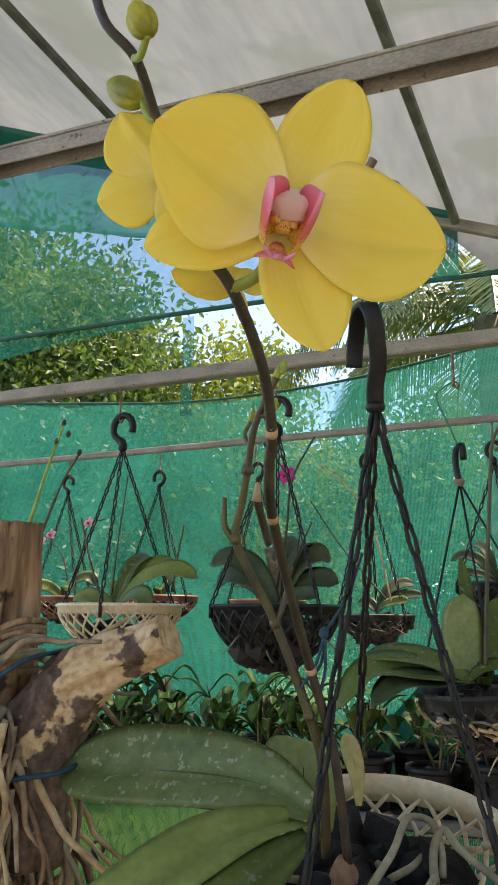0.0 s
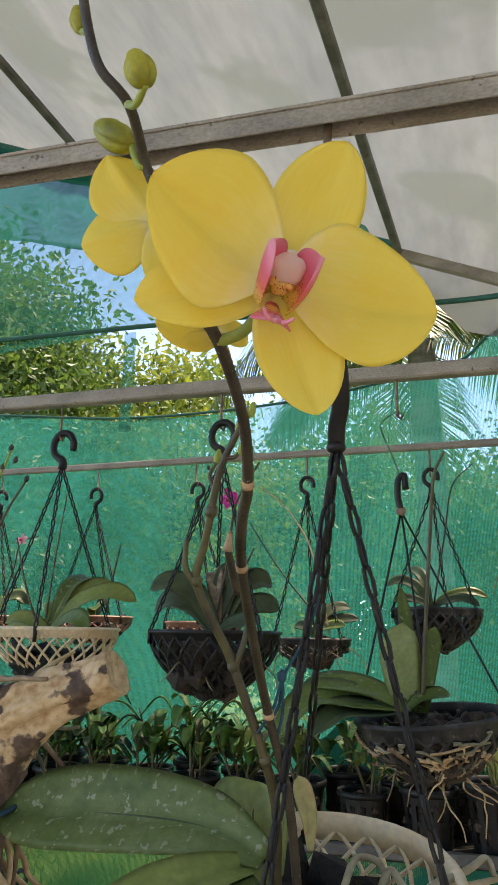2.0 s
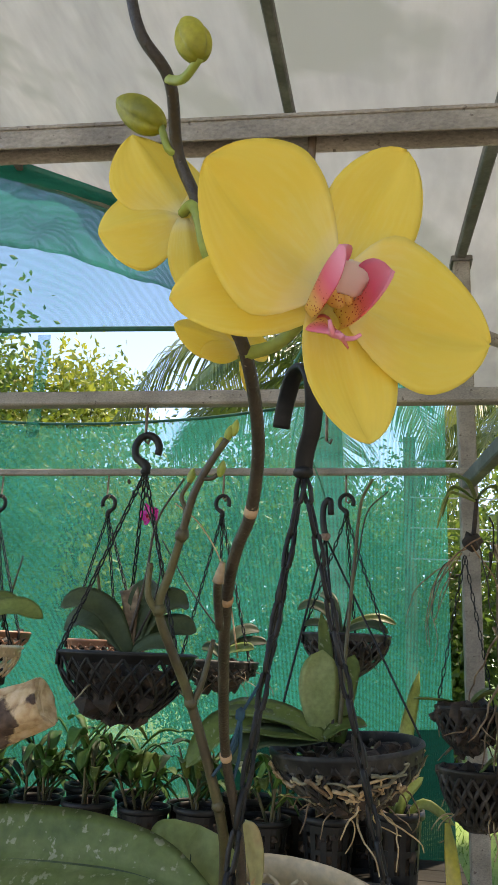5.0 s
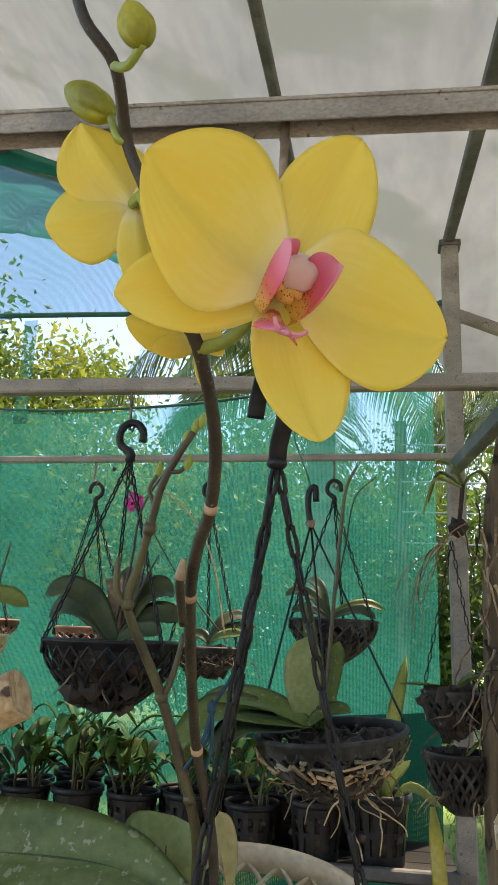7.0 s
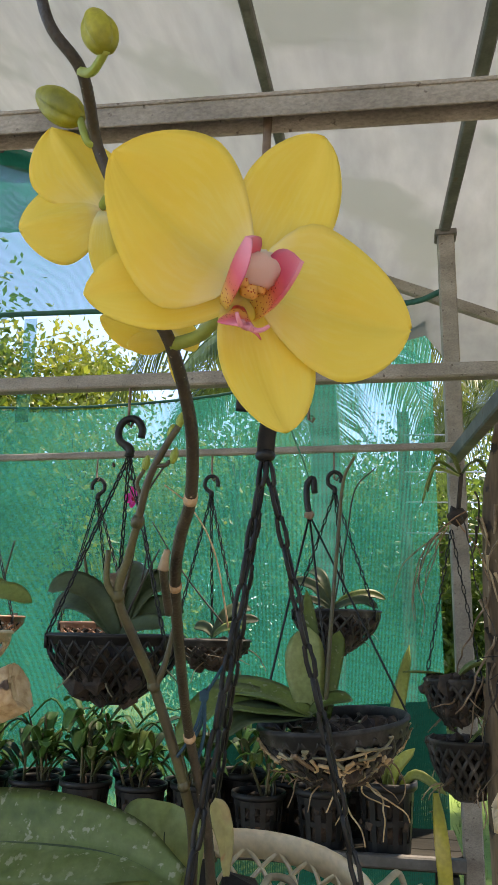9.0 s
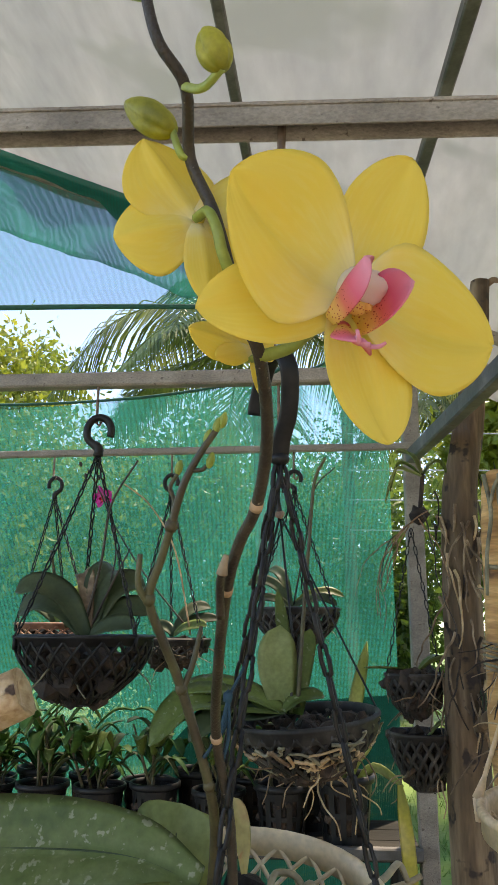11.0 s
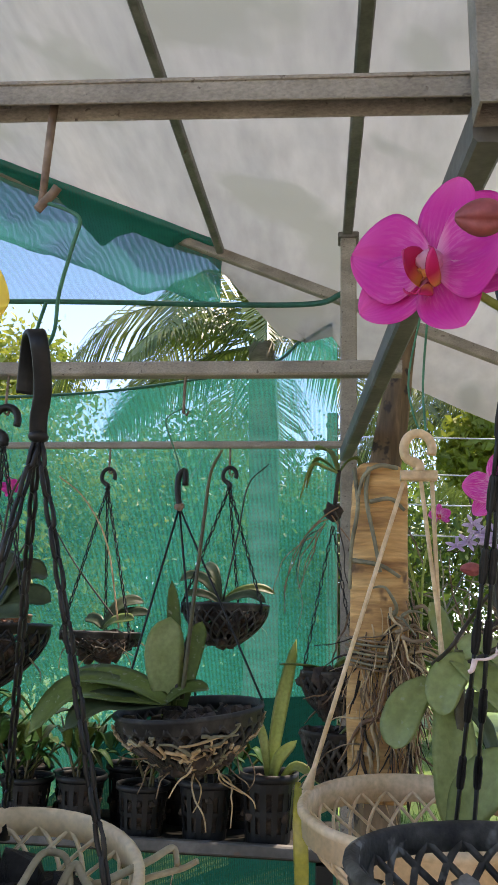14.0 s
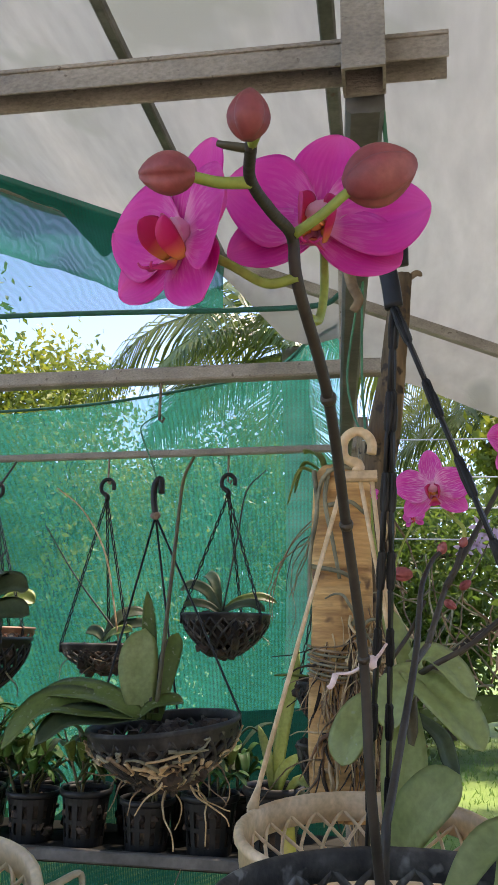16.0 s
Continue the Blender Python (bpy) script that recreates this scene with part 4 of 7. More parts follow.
def build_pot(loc, r, h, label, slots=True):
    """A round slotted plastic pot: ring, tapered wall with slots, floor and soil."""
    x, y, z = loc
    th = thing("plant_pot", loc, label, "plant pot", "black pots on the bench")
    bm = bmesh.new()
    lathe(bm, (x, y, z + h), [(r * 0.97, 0), (r * 1.06, 0), (r * 1.07, -h * 0.10), (r * 1.0, -h * 0.13), (r * 0.94, -h * 0.1)], 28)
    part("rim", bm, BLACK, th)
    bm = bmesh.new()
    n = 28
    for k in range(n):
        for lo, hi, solid in ((0.0, 0.16, True), (0.16, 0.40, k % 2 == 0), (0.40, 0.48, True), (0.48, 0.74, k % 2 == 0), (0.74, 0.90, True)):
            if not solid and slots:
                continue
            a0, a1 = 2 * math.pi * k / n, 2 * math.pi * (k + 1) / n
            quad = []
            for a, f in ((a0, lo), (a1, lo), (a1, hi), (a0, hi)):
                rr = r * (0.78 + 0.2 * f)
                quad.append((rr * math.cos(a), rr * math.sin(a), h * f))
            outer = [bm.verts.new(Vector(loc) + Vector(q)) for q in quad]
            inner = [bm.verts.new(Vector(loc) + Vector((q[0] * 0.96, q[1] * 0.96, q[2]))) for q in quad]
            bm.faces.new(outer)
            bm.faces.new(inner[::-1])
            for i in range(4):
                bm.faces.new((outer[i], inner[i], inner[(i + 1) % 4], outer[(i + 1) % 4]))
    part("wall", bm, BLACK, th, smooth=False)
    bm = bmesh.new()
    for k in range(26):
        a, q = rng.uniform(0, 6.28), r * math.sqrt(rng.random()) * 0.82
        lump(bm, Matrix.Translation((x + q * math.cos(a), y + q * math.sin(a), z + h * rng.uniform(0.2, 0.88))), [rng.uniform(0.008, 0.016) for _ in range(3)], 1, 0.5, k)
    lathe(bm, loc, [(r * 0.01, 0.004), (r * 0.7, 0.004), (r * 0.82, h * 0.8), (r * 0.01, h * 0.8)], 16)
    part("bark_fill", bm, BARK, th, smooth=False)
    return th


def seedling(th, loc, n, size, seed, mat=None):
    """Leafy cane shoots: stems with alternate strap leaves."""
    r = random.Random(seed)
    for _ in range(n):
        x, y = loc[0] + r.uniform(-0.03, 0.03), loc[1] + r.uniform(-0.03, 0.03)
        h = size * r.uniform(0.6, 1.15)
        lean = Vector((r.uniform(-0.35, 0.35), r.uniform(-0.35, 0.2), 1))
        top = Vector((x, y, loc[2])) + lean * h
        stem = smooth_path([(x, y, loc[2] - 0.02), Vector((x, y, loc[2])).lerp(top, 0.5) + Vector((r.uniform(-0.01, 0.01), 0, 0)), top], 4)
        bm = bmesh.new()
        tube(bm, stem, (0.004, 0.002), 6)
        part("cane", bm, STEM_GREEN, th)
        for k in range(r.randint(4, 7)):
            f = 0.35 + 0.65 * k / 6
            p = stem[min(len(stem) - 1, int(f * (len(stem) - 1)))]
            a = k * 2.6 + r.uniform(-0.5, 0.5)
            o = Vector((math.cos(a), math.sin(a) * 0.8, 0))
            ln = size * r.uniform(0.5, 0.85)
            bm = bmesh.new()
            blade(bm, [p, p + o * ln * 0.45 + Vector((0, 0, ln * 0.42)), p + o * ln * 0.85 + Vector((0, 0, ln * r.uniform(-0.05, 0.55)))], ln * r.uniform(0.22, 0.34), fold=0.3, thick=0.001, across=4, per=4)
            part("leaf", bm, mat or r.choice((SEEDLING, SEEDLING, SEEDLING, LEAF_DARK, LEAF)), th)


POT_LABEL = "black slotted plastic pot with green orchid seedlings on the bench"
for k, (x, y, r, h) in enumerate(((0.072, 1.86, 0.06, 0.135), (-0.06, 1.86, 0.058, 0.115), (-0.195, 1.86, 0.055, 0.10), (-0.335, 1.87, 0.052, 0.11), (-0.46, 1.88, 0.055, 0.10), (-0.585, 1.87, 0.055, 0.105),
                                  (-0.71, 1.88, 0.055, 0.10), (-0.83, 1.86, 0.055, 0.105), (-0.95, 1.88, 0.055, 0.10), (-1.07, 1.87, 0.055, 0.105), (-1.2, 1.88, 0.055, 0.10))):
    th = build_pot((x, y, 1.168), r, h, POT_LABEL)
    if k == 0:
        for pts, w in (([(x, y, 1.27), (x + 0.02, y - 0.01, 1.42), (x + 0.055, y - 0.02, 1.575)], 0.032), ([(x + 0.005, y, 1.27), (x + 0.02, y - 0.02, 1.33), (x + 0.06, y - 0.03, 1.37)], 0.026), ([(x, y, 1.27), (x - 0.01, y - 0.02, 1.36), (x - 0.03, y - 0.02, 1.42)], 0.02), ([(x + 0.02, y, 1.28), (x + 0.06, y - 0.03, 1.32), (x + 0.12, y - 0.04, 1.285)], 0.02)):
            bm = bmesh.new()
            blade(bm, pts, w, up=(0.3, -1, 0.2), fold=0.35, across=4)
            part("leaf", bm, LEAF_PALE, th)
    else:
        seedling(th, (x, y, 1.168 + h * 0.9), 5 if k > 3 else 4, 0.140 if k > 3 else 0.12, 60 + k)
for k in range(10):  # second row, close to the net
    x, h = -0.005 - 0.124 * k, 0.095 + 0.012 * (k % 3)
    th = build_pot((x, 1.985, 1.168), 0.056, h, POT_LABEL)
    seedling(th, (x, 1.985, 1.168 + h * 0.9), 2, 0.12, 90 + k)

# ---- hanging baskets ----


def build_hook(bm, top, foot, size, thick, flat=0.55, turn=0.0):
    """A plastic hook: an open round crook over a straight shank that ends at foot."""
    top, foot = Vector(top), Vector(foot)
    c, s = math.cos(turn), math.sin(turn)
    pts = [foot, foot + Vector((0, 0, size * 0.45)), ]
    mid = Vector((foot.x, foot.y, top.z - size))
    for k in range(9):
        a = radians(218 - k * 30)
        o = Vector((size * 0.85 * math.cos(a), 0, size * math.sin(a)))
        pts.append(mid + Vector((o.x * c, o.x * s, o.z)))
    tube(bm, smooth_path(pts, 3), [thick * (1.7 if i < 5 else 1.4) for i in range(len(smooth_path(pts, 3)))], 8)


def basket_shape(c, r, depth, tilt=None):
    """Points on the bowl: angle and depth share to a place."""
    turn = tilt or Matrix.Identity(3)

    def at(a, f, grow=1.0):
        q = 1 - (1 - 0.26) * max(0.0, f) ** 2.1
        return Vector(c) + turn @ Vector((r * q * grow * math.cos(a), r * q * grow * math.sin(a), -depth * f))
    return at


def build_basket(c, r, depth, mat, label, hook_top=None, chain_mat=None, ribs=22, rim_h=0.013, rib_r=0.0022, hook_size=0.02, angles=(100, 215, 335), fill=None, tilt=None, hook_turn=0.0, group="hanging baskets", link=0.018):
    """A round lattice basket: rim, crossing ribs, base ring; hook and three chains when it hangs on its own."""
    th = thing("hanging_basket", (c[0], c[1], c[2] - depth), label, "basket", group)
    turn = tilt or Matrix.Identity(3)
    at = basket_shape(c, r, depth, tilt)
    bm = bmesh.new()
    e = rim_h
    lathe(bm, c, [(r * 0.965, 0.0), (r * 1.0, 0.002), (r * 1.035, 0.0), (r * 1.04, -e * 0.2), (r * 1.005, -e * 0.3), (r * 1.0, -e), (r * 0.97, -e)], 40, turn)
    part("rim", bm, mat, th)
    bm = bmesh.new()
    steps = 9
    for k in range(ribs):
        a0 = 2 * math.pi * k / ribs
        for way in (1, -1):
            sweep = 2.6 * 2 * math.pi / ribs
            tube(bm, [at(a0 + way * sweep * (i / steps), e / depth * 0.6 + (0.97 - e / depth * 0.6) * i / steps) for i in range(steps + 1)], rib_r, 5, cap=False)
    tube(bm, [at(2 * math.pi * k / 28, 0.86) for k in range(28)], rib_r, 5, closed=True)
    part("lattice", bm, mat, th)
    bm = bmesh.new()
    lathe(bm, Vector(c) + turn @ Vector((0, 0, -depth)), [(r * 0.05, 0.002), (r * 0.27, 0.002), (r * 0.28, -0.002), (r * 0.05, -0.002)], 20, turn)
    part("base_ring", bm, mat, th)
    if fill:
        bm = bmesh.new()
        lv, n, chunk = fill
        rr = random.Random(int(c[0] * 1000) + 7)
        for k in range(n):
            a, f = rr.uniform(0, 6.28), rr.uniform(1 - lv, 0.92)
            q = math.sqrt(rr.random()) * 0.86
            p = at(a, f, q)
            lump(bm, Matrix.Translation(p) @ Euler((rr.uniform(0, 6), rr.uniform(0, 6), 0)).to_matrix().to_4x4(), [chunk * rr.uniform(0.5, 1.3) for _ in range(3)], 1, 0.6, k)
        tagged(part("charcoal_fill" if mat is not BROWN else "bark_fill", bm, CHARCOAL if n < 60 else BARK, th, smooth=False), kind="stuff")
    if hook_top:
        hk = Vector(hook_top)
        foot = hk - Vector((0, 0, hook_size * 2.6))
        cm = chain_mat or BLACK
        bm = bmesh.new()
        build_hook(bm, hk, foot, hook_size, hook_size * 0.19, turn=hook_turn)
        lump(bm, Matrix.Translation(foot), (hook_size * 0.36, hook_size * 0.30, hook_size * 0.22), 2)
        part("hook", bm, cm, th)
        for a in angles:
            bm = bmesh.new()
            end = at(radians(a), 0.02, 1.02)
            chain(bm, foot, end, link, 0.0015, 0.0032)
            tube(bm, [end + Vector((0, 0, 0.004)), end - Vector((0, 0, rim_h * 1.3))], 0.0035, 6)
            part("chain", bm, cm, th)
    return th, at


def orchid_leaves(th, base, specs, mats, up=None):
    """specs: azimuth, length, width, rise, droop."""
    b = Vector(base)
    for k, (az, ln, w, rise, droop) in enumerate(specs):
        o = Vector((math.cos(radians(az)), math.sin(radians(az)), 0))
        bm = bmesh.new()
        blade(bm, [b, b + o * ln * 0.32 + Vector((0, 0, rise * 0.75)), b + o * ln * 0.7 + Vector((0, 0, rise)), b + o * ln + Vector((0, 0, rise - droop))], w, fold=0.3, thick=0.0022, across=6, up=up or (0, 0, 1), wide_at=0.6, base=0.4)
        part("leaf", bm, mats[k % len(mats)], th)


def root_run(th, n, at, rr, mat, length=(0.06, 0.14), r=0.0016, f=(0.3, 0.9), fall=0.5, name="root"):
    for k in range(n):
        a = rr.uniform(0, 6.28)
        s = at(a, rr.uniform(*f), 1.03)
        out = Vector((math.cos(a), math.sin(a), -0.3))
        bm = bmesh.new()
        path = wander(rr, s, out, rr.uniform(*length), 0.011, 0.75, fall)
        tube(bm, smooth_path(path, 2), (r * rr.uniform(0.8, 1.3), r * 0.6), 5)
        part(name, bm, mat, th)


rr = random.Random(21)
B_BLACK = "black lattice plastic hanging basket on three chains with an orchid"
LEAVES_D = (LEAF_DARK, LEAF)

# white basket on the back beam
th_w, at_w = build_basket((-0.639, 1.313, 1.59), 0.109, 0.088, CREAM, "cream white lattice hanging basket on black chains with a small orchid", (-0.649, 1.313, 1.942), BLACK, 26, 0.016, 0.0021, hook_size=0.025, fill=(0.55, 34, 0.02), angles=(285, 190, 60))
# black basket on the back beam
th_b, at_b = build_basket((-0.339, 1.305, 1.588), 0.105, 0.10, BLACK, B_BLACK, (-0.33, 1.295, 1.936), BLACK, 24, 0.014, 0.0026, hook_size=0.024, fill=(0.8, 60, 0.022), angles=(330, 110, 215))
# baskets on the thin bar
th_l, at_l = build_basket((-1.115, 1.81, 1.619), 0.088, 0.06, BROWN, "brown lattice plastic hanging basket on black chains", (-1.13, 1.81, 1.94), BLACK, 20, 0.012, 0.0022, hook_size=0.018, fill=(0.8, 50, 0.018), angles=(200, 320, 80))
th_m, at_m = build_basket((-0.837, 1.81, 1.62), 0.093, 0.06, BROWN, "brown lattice plastic hanging basket on black chains", (-0.851, 1.81, 1.935), BLACK, 20, 0.012, 0.0022, hook_size=0.018, fill=(0.8, 50, 0.018), angles=(340, 220, 95), hook_turn=3.14)
th_2, at_2 = build_basket((-0.554, 1.81, 1.609), 0.09, 0.06, BROWN, "brown plastic hanging basket behind the black one", (-0.577, 1.81, 1.937), BLACK, 20, 0.012, 0.0022, hook_size=0.018, fill=(0.8, 50, 0.018), angles=(340, 220, 95), hook_turn=3.14)
th_r, at_r = build_basket((-0.298, 1.81, 1.577), 0.086, 0.055, BLACK_WORN, B_BLACK, (-0.306, 1.81, 1.940), BLACK, 20, 0.013, 0.0024, hook_size=0.018, fill=(0.85, 60, 0.017), angles=(330, 100, 215))
th_rr, at_rr = build_basket((-0.025, 1.81, 1.642), 0.093, 0.085, BLACK_WORN, B_BLACK, (-0.026, 1.81, 1.945), BLACK, 22, 0.014, 0.0026, hook_size=0.018, fill=(0.85, 70, 0.018), angles=(330, 200, 80))
# steel rods from the bars to the hooks
for x, y, z0, z1 in ((-0.656, 1.31, 1.998, 1.932), (-0.338, 1.305, 1.998, 1.929), (-1.13, 1.81, 1.985, 1.938), (-0.849, 1.81, 1.985, 1.936), (-0.583, 1.81, 1.985, 1.937), (-0.306, 1.81, 1.985, 1.933), (-0.027, 1.81, 1.98, 1.930), (-0.037, 1.31, 1.99, 1.93)):
    bm = bmesh.new()
    tube(bm, [(x, y, z0 + 0.012), (x, y, z1), (x + 0.006, y - 0.003, z1 - 0.005), (x + 0.009, y - 0.003, z1 + 0.002)], 0.0024, 6)
    solo("wire_hanger", bm, RUST, (x, y, z0), "short rusty steel wire hanger under the bar", "hanger", "wire hangers")

orchid_leaves(th_w, (-0.643, 1.303, 1.577), ((165, 0.11, 0.034, 0.025, 0.01), (75, 0.10, 0.04, 0.10, 0.0), (50, 0.12, 0.038, 0.09, 0.01), (12, 0.15, 0.04, 0.075, 0.015), (335, 0.11, 0.036, 0.03, 0.02), (195, 0.08, 0.03, 0.03, 0.01), (120, 0.07, 0.03, 0.06, 0.0)), (LEAF_FRESH, LEAF, LEAF_FRESH), up=(0, -0.75, 0.65))
orchid_leaves(th_b, (-0.332, 1.295, 1.585), ((168, 0.125, 0.050, 0.055, 0.02), (188, 0.115, 0.046, 0.080, 0.012), (120, 0.06, 0.030, 0.10, 0.0), (70, 0.075, 0.056, 0.105, 0.0), (38, 0.095, 0.056, 0.085, 0.004), (12, 0.10, 0.046, 0.045, 0.006), (340, 0.085, 0.036, 0.02, 0.004)), (LEAF_DARK, LEAF_DARK, ROOT, LEAF_DARK, LEAF_DARK, LEAF_DARK, LEAF_DARK), up=(0, -0.75, 0.65))
orchid_leaves(th_l, (-1.12, 1.80, 1.62), ((190, 0.12, 0.04, 0.03, 0.01), (20, 0.09, 0.04, 0.05, 0.02), (320, 0.08, 0.04, 0.03, 0.02)), (LEAF, LEAF_DARK), up=(0, -0.75, 0.65))
orchid_leaves(th_m, (-0.83, 1.8, 1.613), ((60, 0.09, 0.04, 0.07, 0.01), (300, 0.07, 0.04, 0.03, 0.01)), LEAVES_D, up=(0, -0.75, 0.65))
orchid_leaves(th_2, (-0.554, 1.8, 1.614), ((170, 0.09, 0.05, 0.04, 0.01), (20, 0.09, 0.05, 0.06, 0.01)), LEAVES_D, up=(0, -0.75, 0.65))
orchid_leaves(th_r, (-0.29, 1.80, 1.585), ((35, 0.09, 0.035, 0.06, 0.0), (15, 0.10, 0.03, 0.035, 0.0), (330, 0.09, 0.03, 0.02, 0.0), (160, 0.05, 0.03, 0.02, 0.0)), (LEAF_DARK, LEAF_DARK, LEAF), up=(0, -0.75, 0.65))
orchid_leaves(th_rr, (-0.035, 1.8, 1.643), ((125, 0.10, 0.028, 0.085, 0.0), (165, 0.10, 0.03, 0.06, 0.01), (15, 0.12, 0.026, 0.035, 0.01), (350, 0.10, 0.025, 0.02, 0.015), (200, 0.08, 0.025, 0.02, 0.005)), (LEAF_DARK, LEAF_DARK, LEAF), up=(0, -0.75, 0.65))
root_run(th_r, 9, at_r, rr, ROOT, (0.04, 0.08), 0.0013)
root_run(th_b, 6, at_b, rr, ROOT_GREEN, (0.03, 0.06), 0.0014)
root_run(th_rr, 5, at_rr, rr, ROOT_GREEN, (0.02, 0.05), 0.0012)


def stick(th, pts, r, mat, name="stem", per=6, sides=7):
    bm = bmesh.new()
    tube(bm, smooth_path(pts, per), r, sides)
    return part(name, bm, mat, th)


# thin spent stems and shoots in the far baskets
stick(th_w, [(-0.66, 1.30, 1.58), (-0.69, 1.29, 1.66), (-0.71, 1.28, 1.745)], (0.0022, 0.0015), STEM_GREEN, "flower_stem")
stick(th_w, [(-0.66, 1.31, 1.58), (-0.655, 1.32, 1.70), (-0.645, 1.33, 1.83)], (0.002, 0.0012), STEM_GREEN, "flower_stem")
stick(th_m, [(-0.80, 1.80, 1.63), (-0.78, 1.79, 1.72), (-0.76, 1.78, 1.79)], (0.003, 0.002), STEM_GREEN, "flower_stem")
stick(th_l, [(-1.10, 1.80, 1.63), (-1.06, 1.79, 1.74), (-1.04, 1.78, 1.80), (-0.99, 1.78, 1.815)], (0.002, 0.0014), STEM_DARK, "flower_stem")
stick(th_b, [(-0.34, 1.30, 1.60), (-0.315, 1.29, 1.70), (-0.30, 1.28, 1.79), (-0.26, 1.28, 1.86)], (0.0026, 0.0016), STEM, "flower_stem")
stick(th_b, [(-0.33, 1.30, 1.60), (-0.29, 1.29, 1.68), (-0.27, 1.29, 1.72)], (0.002, 0.0012), STEM_DARK, "flower_stem")
stick(th_b, [(-0.37, 1.31, 1.60), (-0.39, 1.31, 1.66), (-0.40, 1.30, 1.72)], (0.004, 0.002), STEM_GREEN, "flower_stem")
stick(th_r, [(-0.26, 1.80, 1.60), (-0.36, 1.79, 1.72), (-0.43, 1.77, 1.83)], (0.0022, 0.0014), STEM_DARK, "flower_stem")
stick(th_r, [(-0.25, 1.78, 1.585), (-0.285, 1.77, 1.76), (-0.34, 1.76, 1.86), (-0.40, 1.75, 1.91)], (0.0020, 0.0016), SHEATH, "flower_stem")
stick(th_rr, [(-0.03, 1.80, 1.65), (0.0, 1.79, 1.80), (0.02, 1.78, 1.90), (0.065, 1.77, 1.945)], (0.002, 0.0014), STEM_DARK, "flower_stem")

# ---- flowers ----


def build_flower(th, centre, normal, up, size, mats, tepals, lip_turn=0.0, lip=1.0, name="flower"):
    """A moth orchid. tepals: name, angle from up (counter-clockwise from the front), length, width, bend, cup, all in sizes."""
    F = frame_from(centre, normal, up)
    LF = F @ Matrix.Rotation(radians(lip_turn), 4, "Z") @ Matrix.Scale(size * lip, 4)
    bm = bmesh.new()
    bm.verts.layers.float.new("along")
    lump(bm, LF @ Matrix.Translation((0, 0.02, 0.07)) @ Matrix.Rotation(radians(-30), 4, "X"), (0.105, 0.11, 0.12), 3, 0.25, 3, 0.35)
    lump(bm, LF @ Matrix.Translation((0, -0.01, 0.16)) @ Matrix.Rotation(radians(20), 4, "X"), (0.118, 0.098, 0.075), 3, 0.35, 4, 0.72)
    for sg in (1, -1):
        lump(bm, LF @ Matrix.Translation((sg * 0.06, -0.03, 0.10)), (0.035, 0.06, 0.06), 2, 0.2, 6, 0.9)
    fl = part(name, bm, mats[1], th)
    bm = bmesh.new()
    bm.verts.layers.float.new("along")
    tube(bm, [F @ Vector((0, 0, -size * 0.07)), F @ Vector((0, 0, size * 0.02))], size * 0.05, 8)
    for v in bm.verts:
        v[bm.verts.layers.float["along"]] = 0.5
    part("receptacle", bm, mats[0], fl)
    for kind, a, ln, wd, bend, cup in tepals:
        bm = bmesh.new()
        m = F @ Matrix.Rotation(radians(a), 4, "Z")
        if kind == "sepal":
            tepal(bm, m @ Matrix.Translation((0, size * 0.03, -size * 0.035)), ln * size, wd * size, 0.52, 0.40, cup, bend, 0.10, size * 0.011, rows=14, across=12, ripple=0.010, round_tip=0.6, swell=0.75, fall=1.7)
        else:
            tepal(bm, m @ Matrix.Translation((0, size * 0.02, size * 0.02)), ln * size, wd * size, (0.34, 0.58), 0.16, cup, bend, 0.13, size * 0.011, rows=20, across=18, ripple=0.011, round_tip=0.62, swell=0.85, fall=1.65)
        part(kind, bm, mats[0], fl)
    # lip: two upright side lobes that flare forwards, an anchor-shaped mid lobe with tendrils, a spotted callus
    for sg in (1, -1):
        bm = bmesh.new()
        y = Vector((sg * 0.22, 0.45, 0.86)).normalized()
        z = Vector((-sg * 0.87, 0.0, 0.5))
        z = (z - y * z.dot(y)).normalized()
        m = LF @ Matrix.Translation((sg * 0.085, -0.17, 0.02)) @ Matrix((y.cross(z), y, z)).transposed().to_4x4()
        tepal(bm, m, 0.40, 0.29, 0.60, 0.45, 0.45, 0.12, 0.0, 0.03, rows=12, across=10, ripple=0.015, round_tip=0.55, swell=0.8, fall=2.0)
        part("lip_lobe", bm, mats[2], fl)
    bm = bmesh.new()
    m = LF @ Matrix.Translation((0, -0.17, 0.04)) @ Matrix.Rotation(radians(180), 4, "Z") @ Matrix.Rotation(radians(40), 4, "X")
    tepal(bm, m, 0.36, 0.24, 0.62, 0.30, -0.5, 0.25, 0.12, 0.03, rows=9, across=8, round_tip=0.9, swell=1.6, fall=1.1)
    la = bm.verts.layers.float.get("along")
    for sg in (1, -1):
        pts = [m @ Vector(q) for q in ((sg * 0.015, 0.24, 0.03), (sg * 0.03, 0.31, 0.05), (sg * 0.06, 0.34, 0.08), (sg * 0.085, 0.33, 0.11))]
        tube(bm, smooth_path(pts, 4), (size * lip * 0.018, size * lip * 0.009), 6)
    for v in bm.verts:
        if v[la] == 0.0:
            v[la] = 1.0
    part("lip_midlobe", bm, mats[2], fl)
    bm = bmesh.new()
    for q, w in (((0, -0.12, 0.12), 0.05), ((0.045, -0.10, 0.14), 0.034), ((-0.045, -0.10, 0.14), 0.034)):
        lump(bm, LF @ Matrix.Translation(q), (w, w * 0.8, w * 0.8), 2, 0.5, 9, 0.14)
    part("callus", bm, mats[2], fl)
    return fl, F


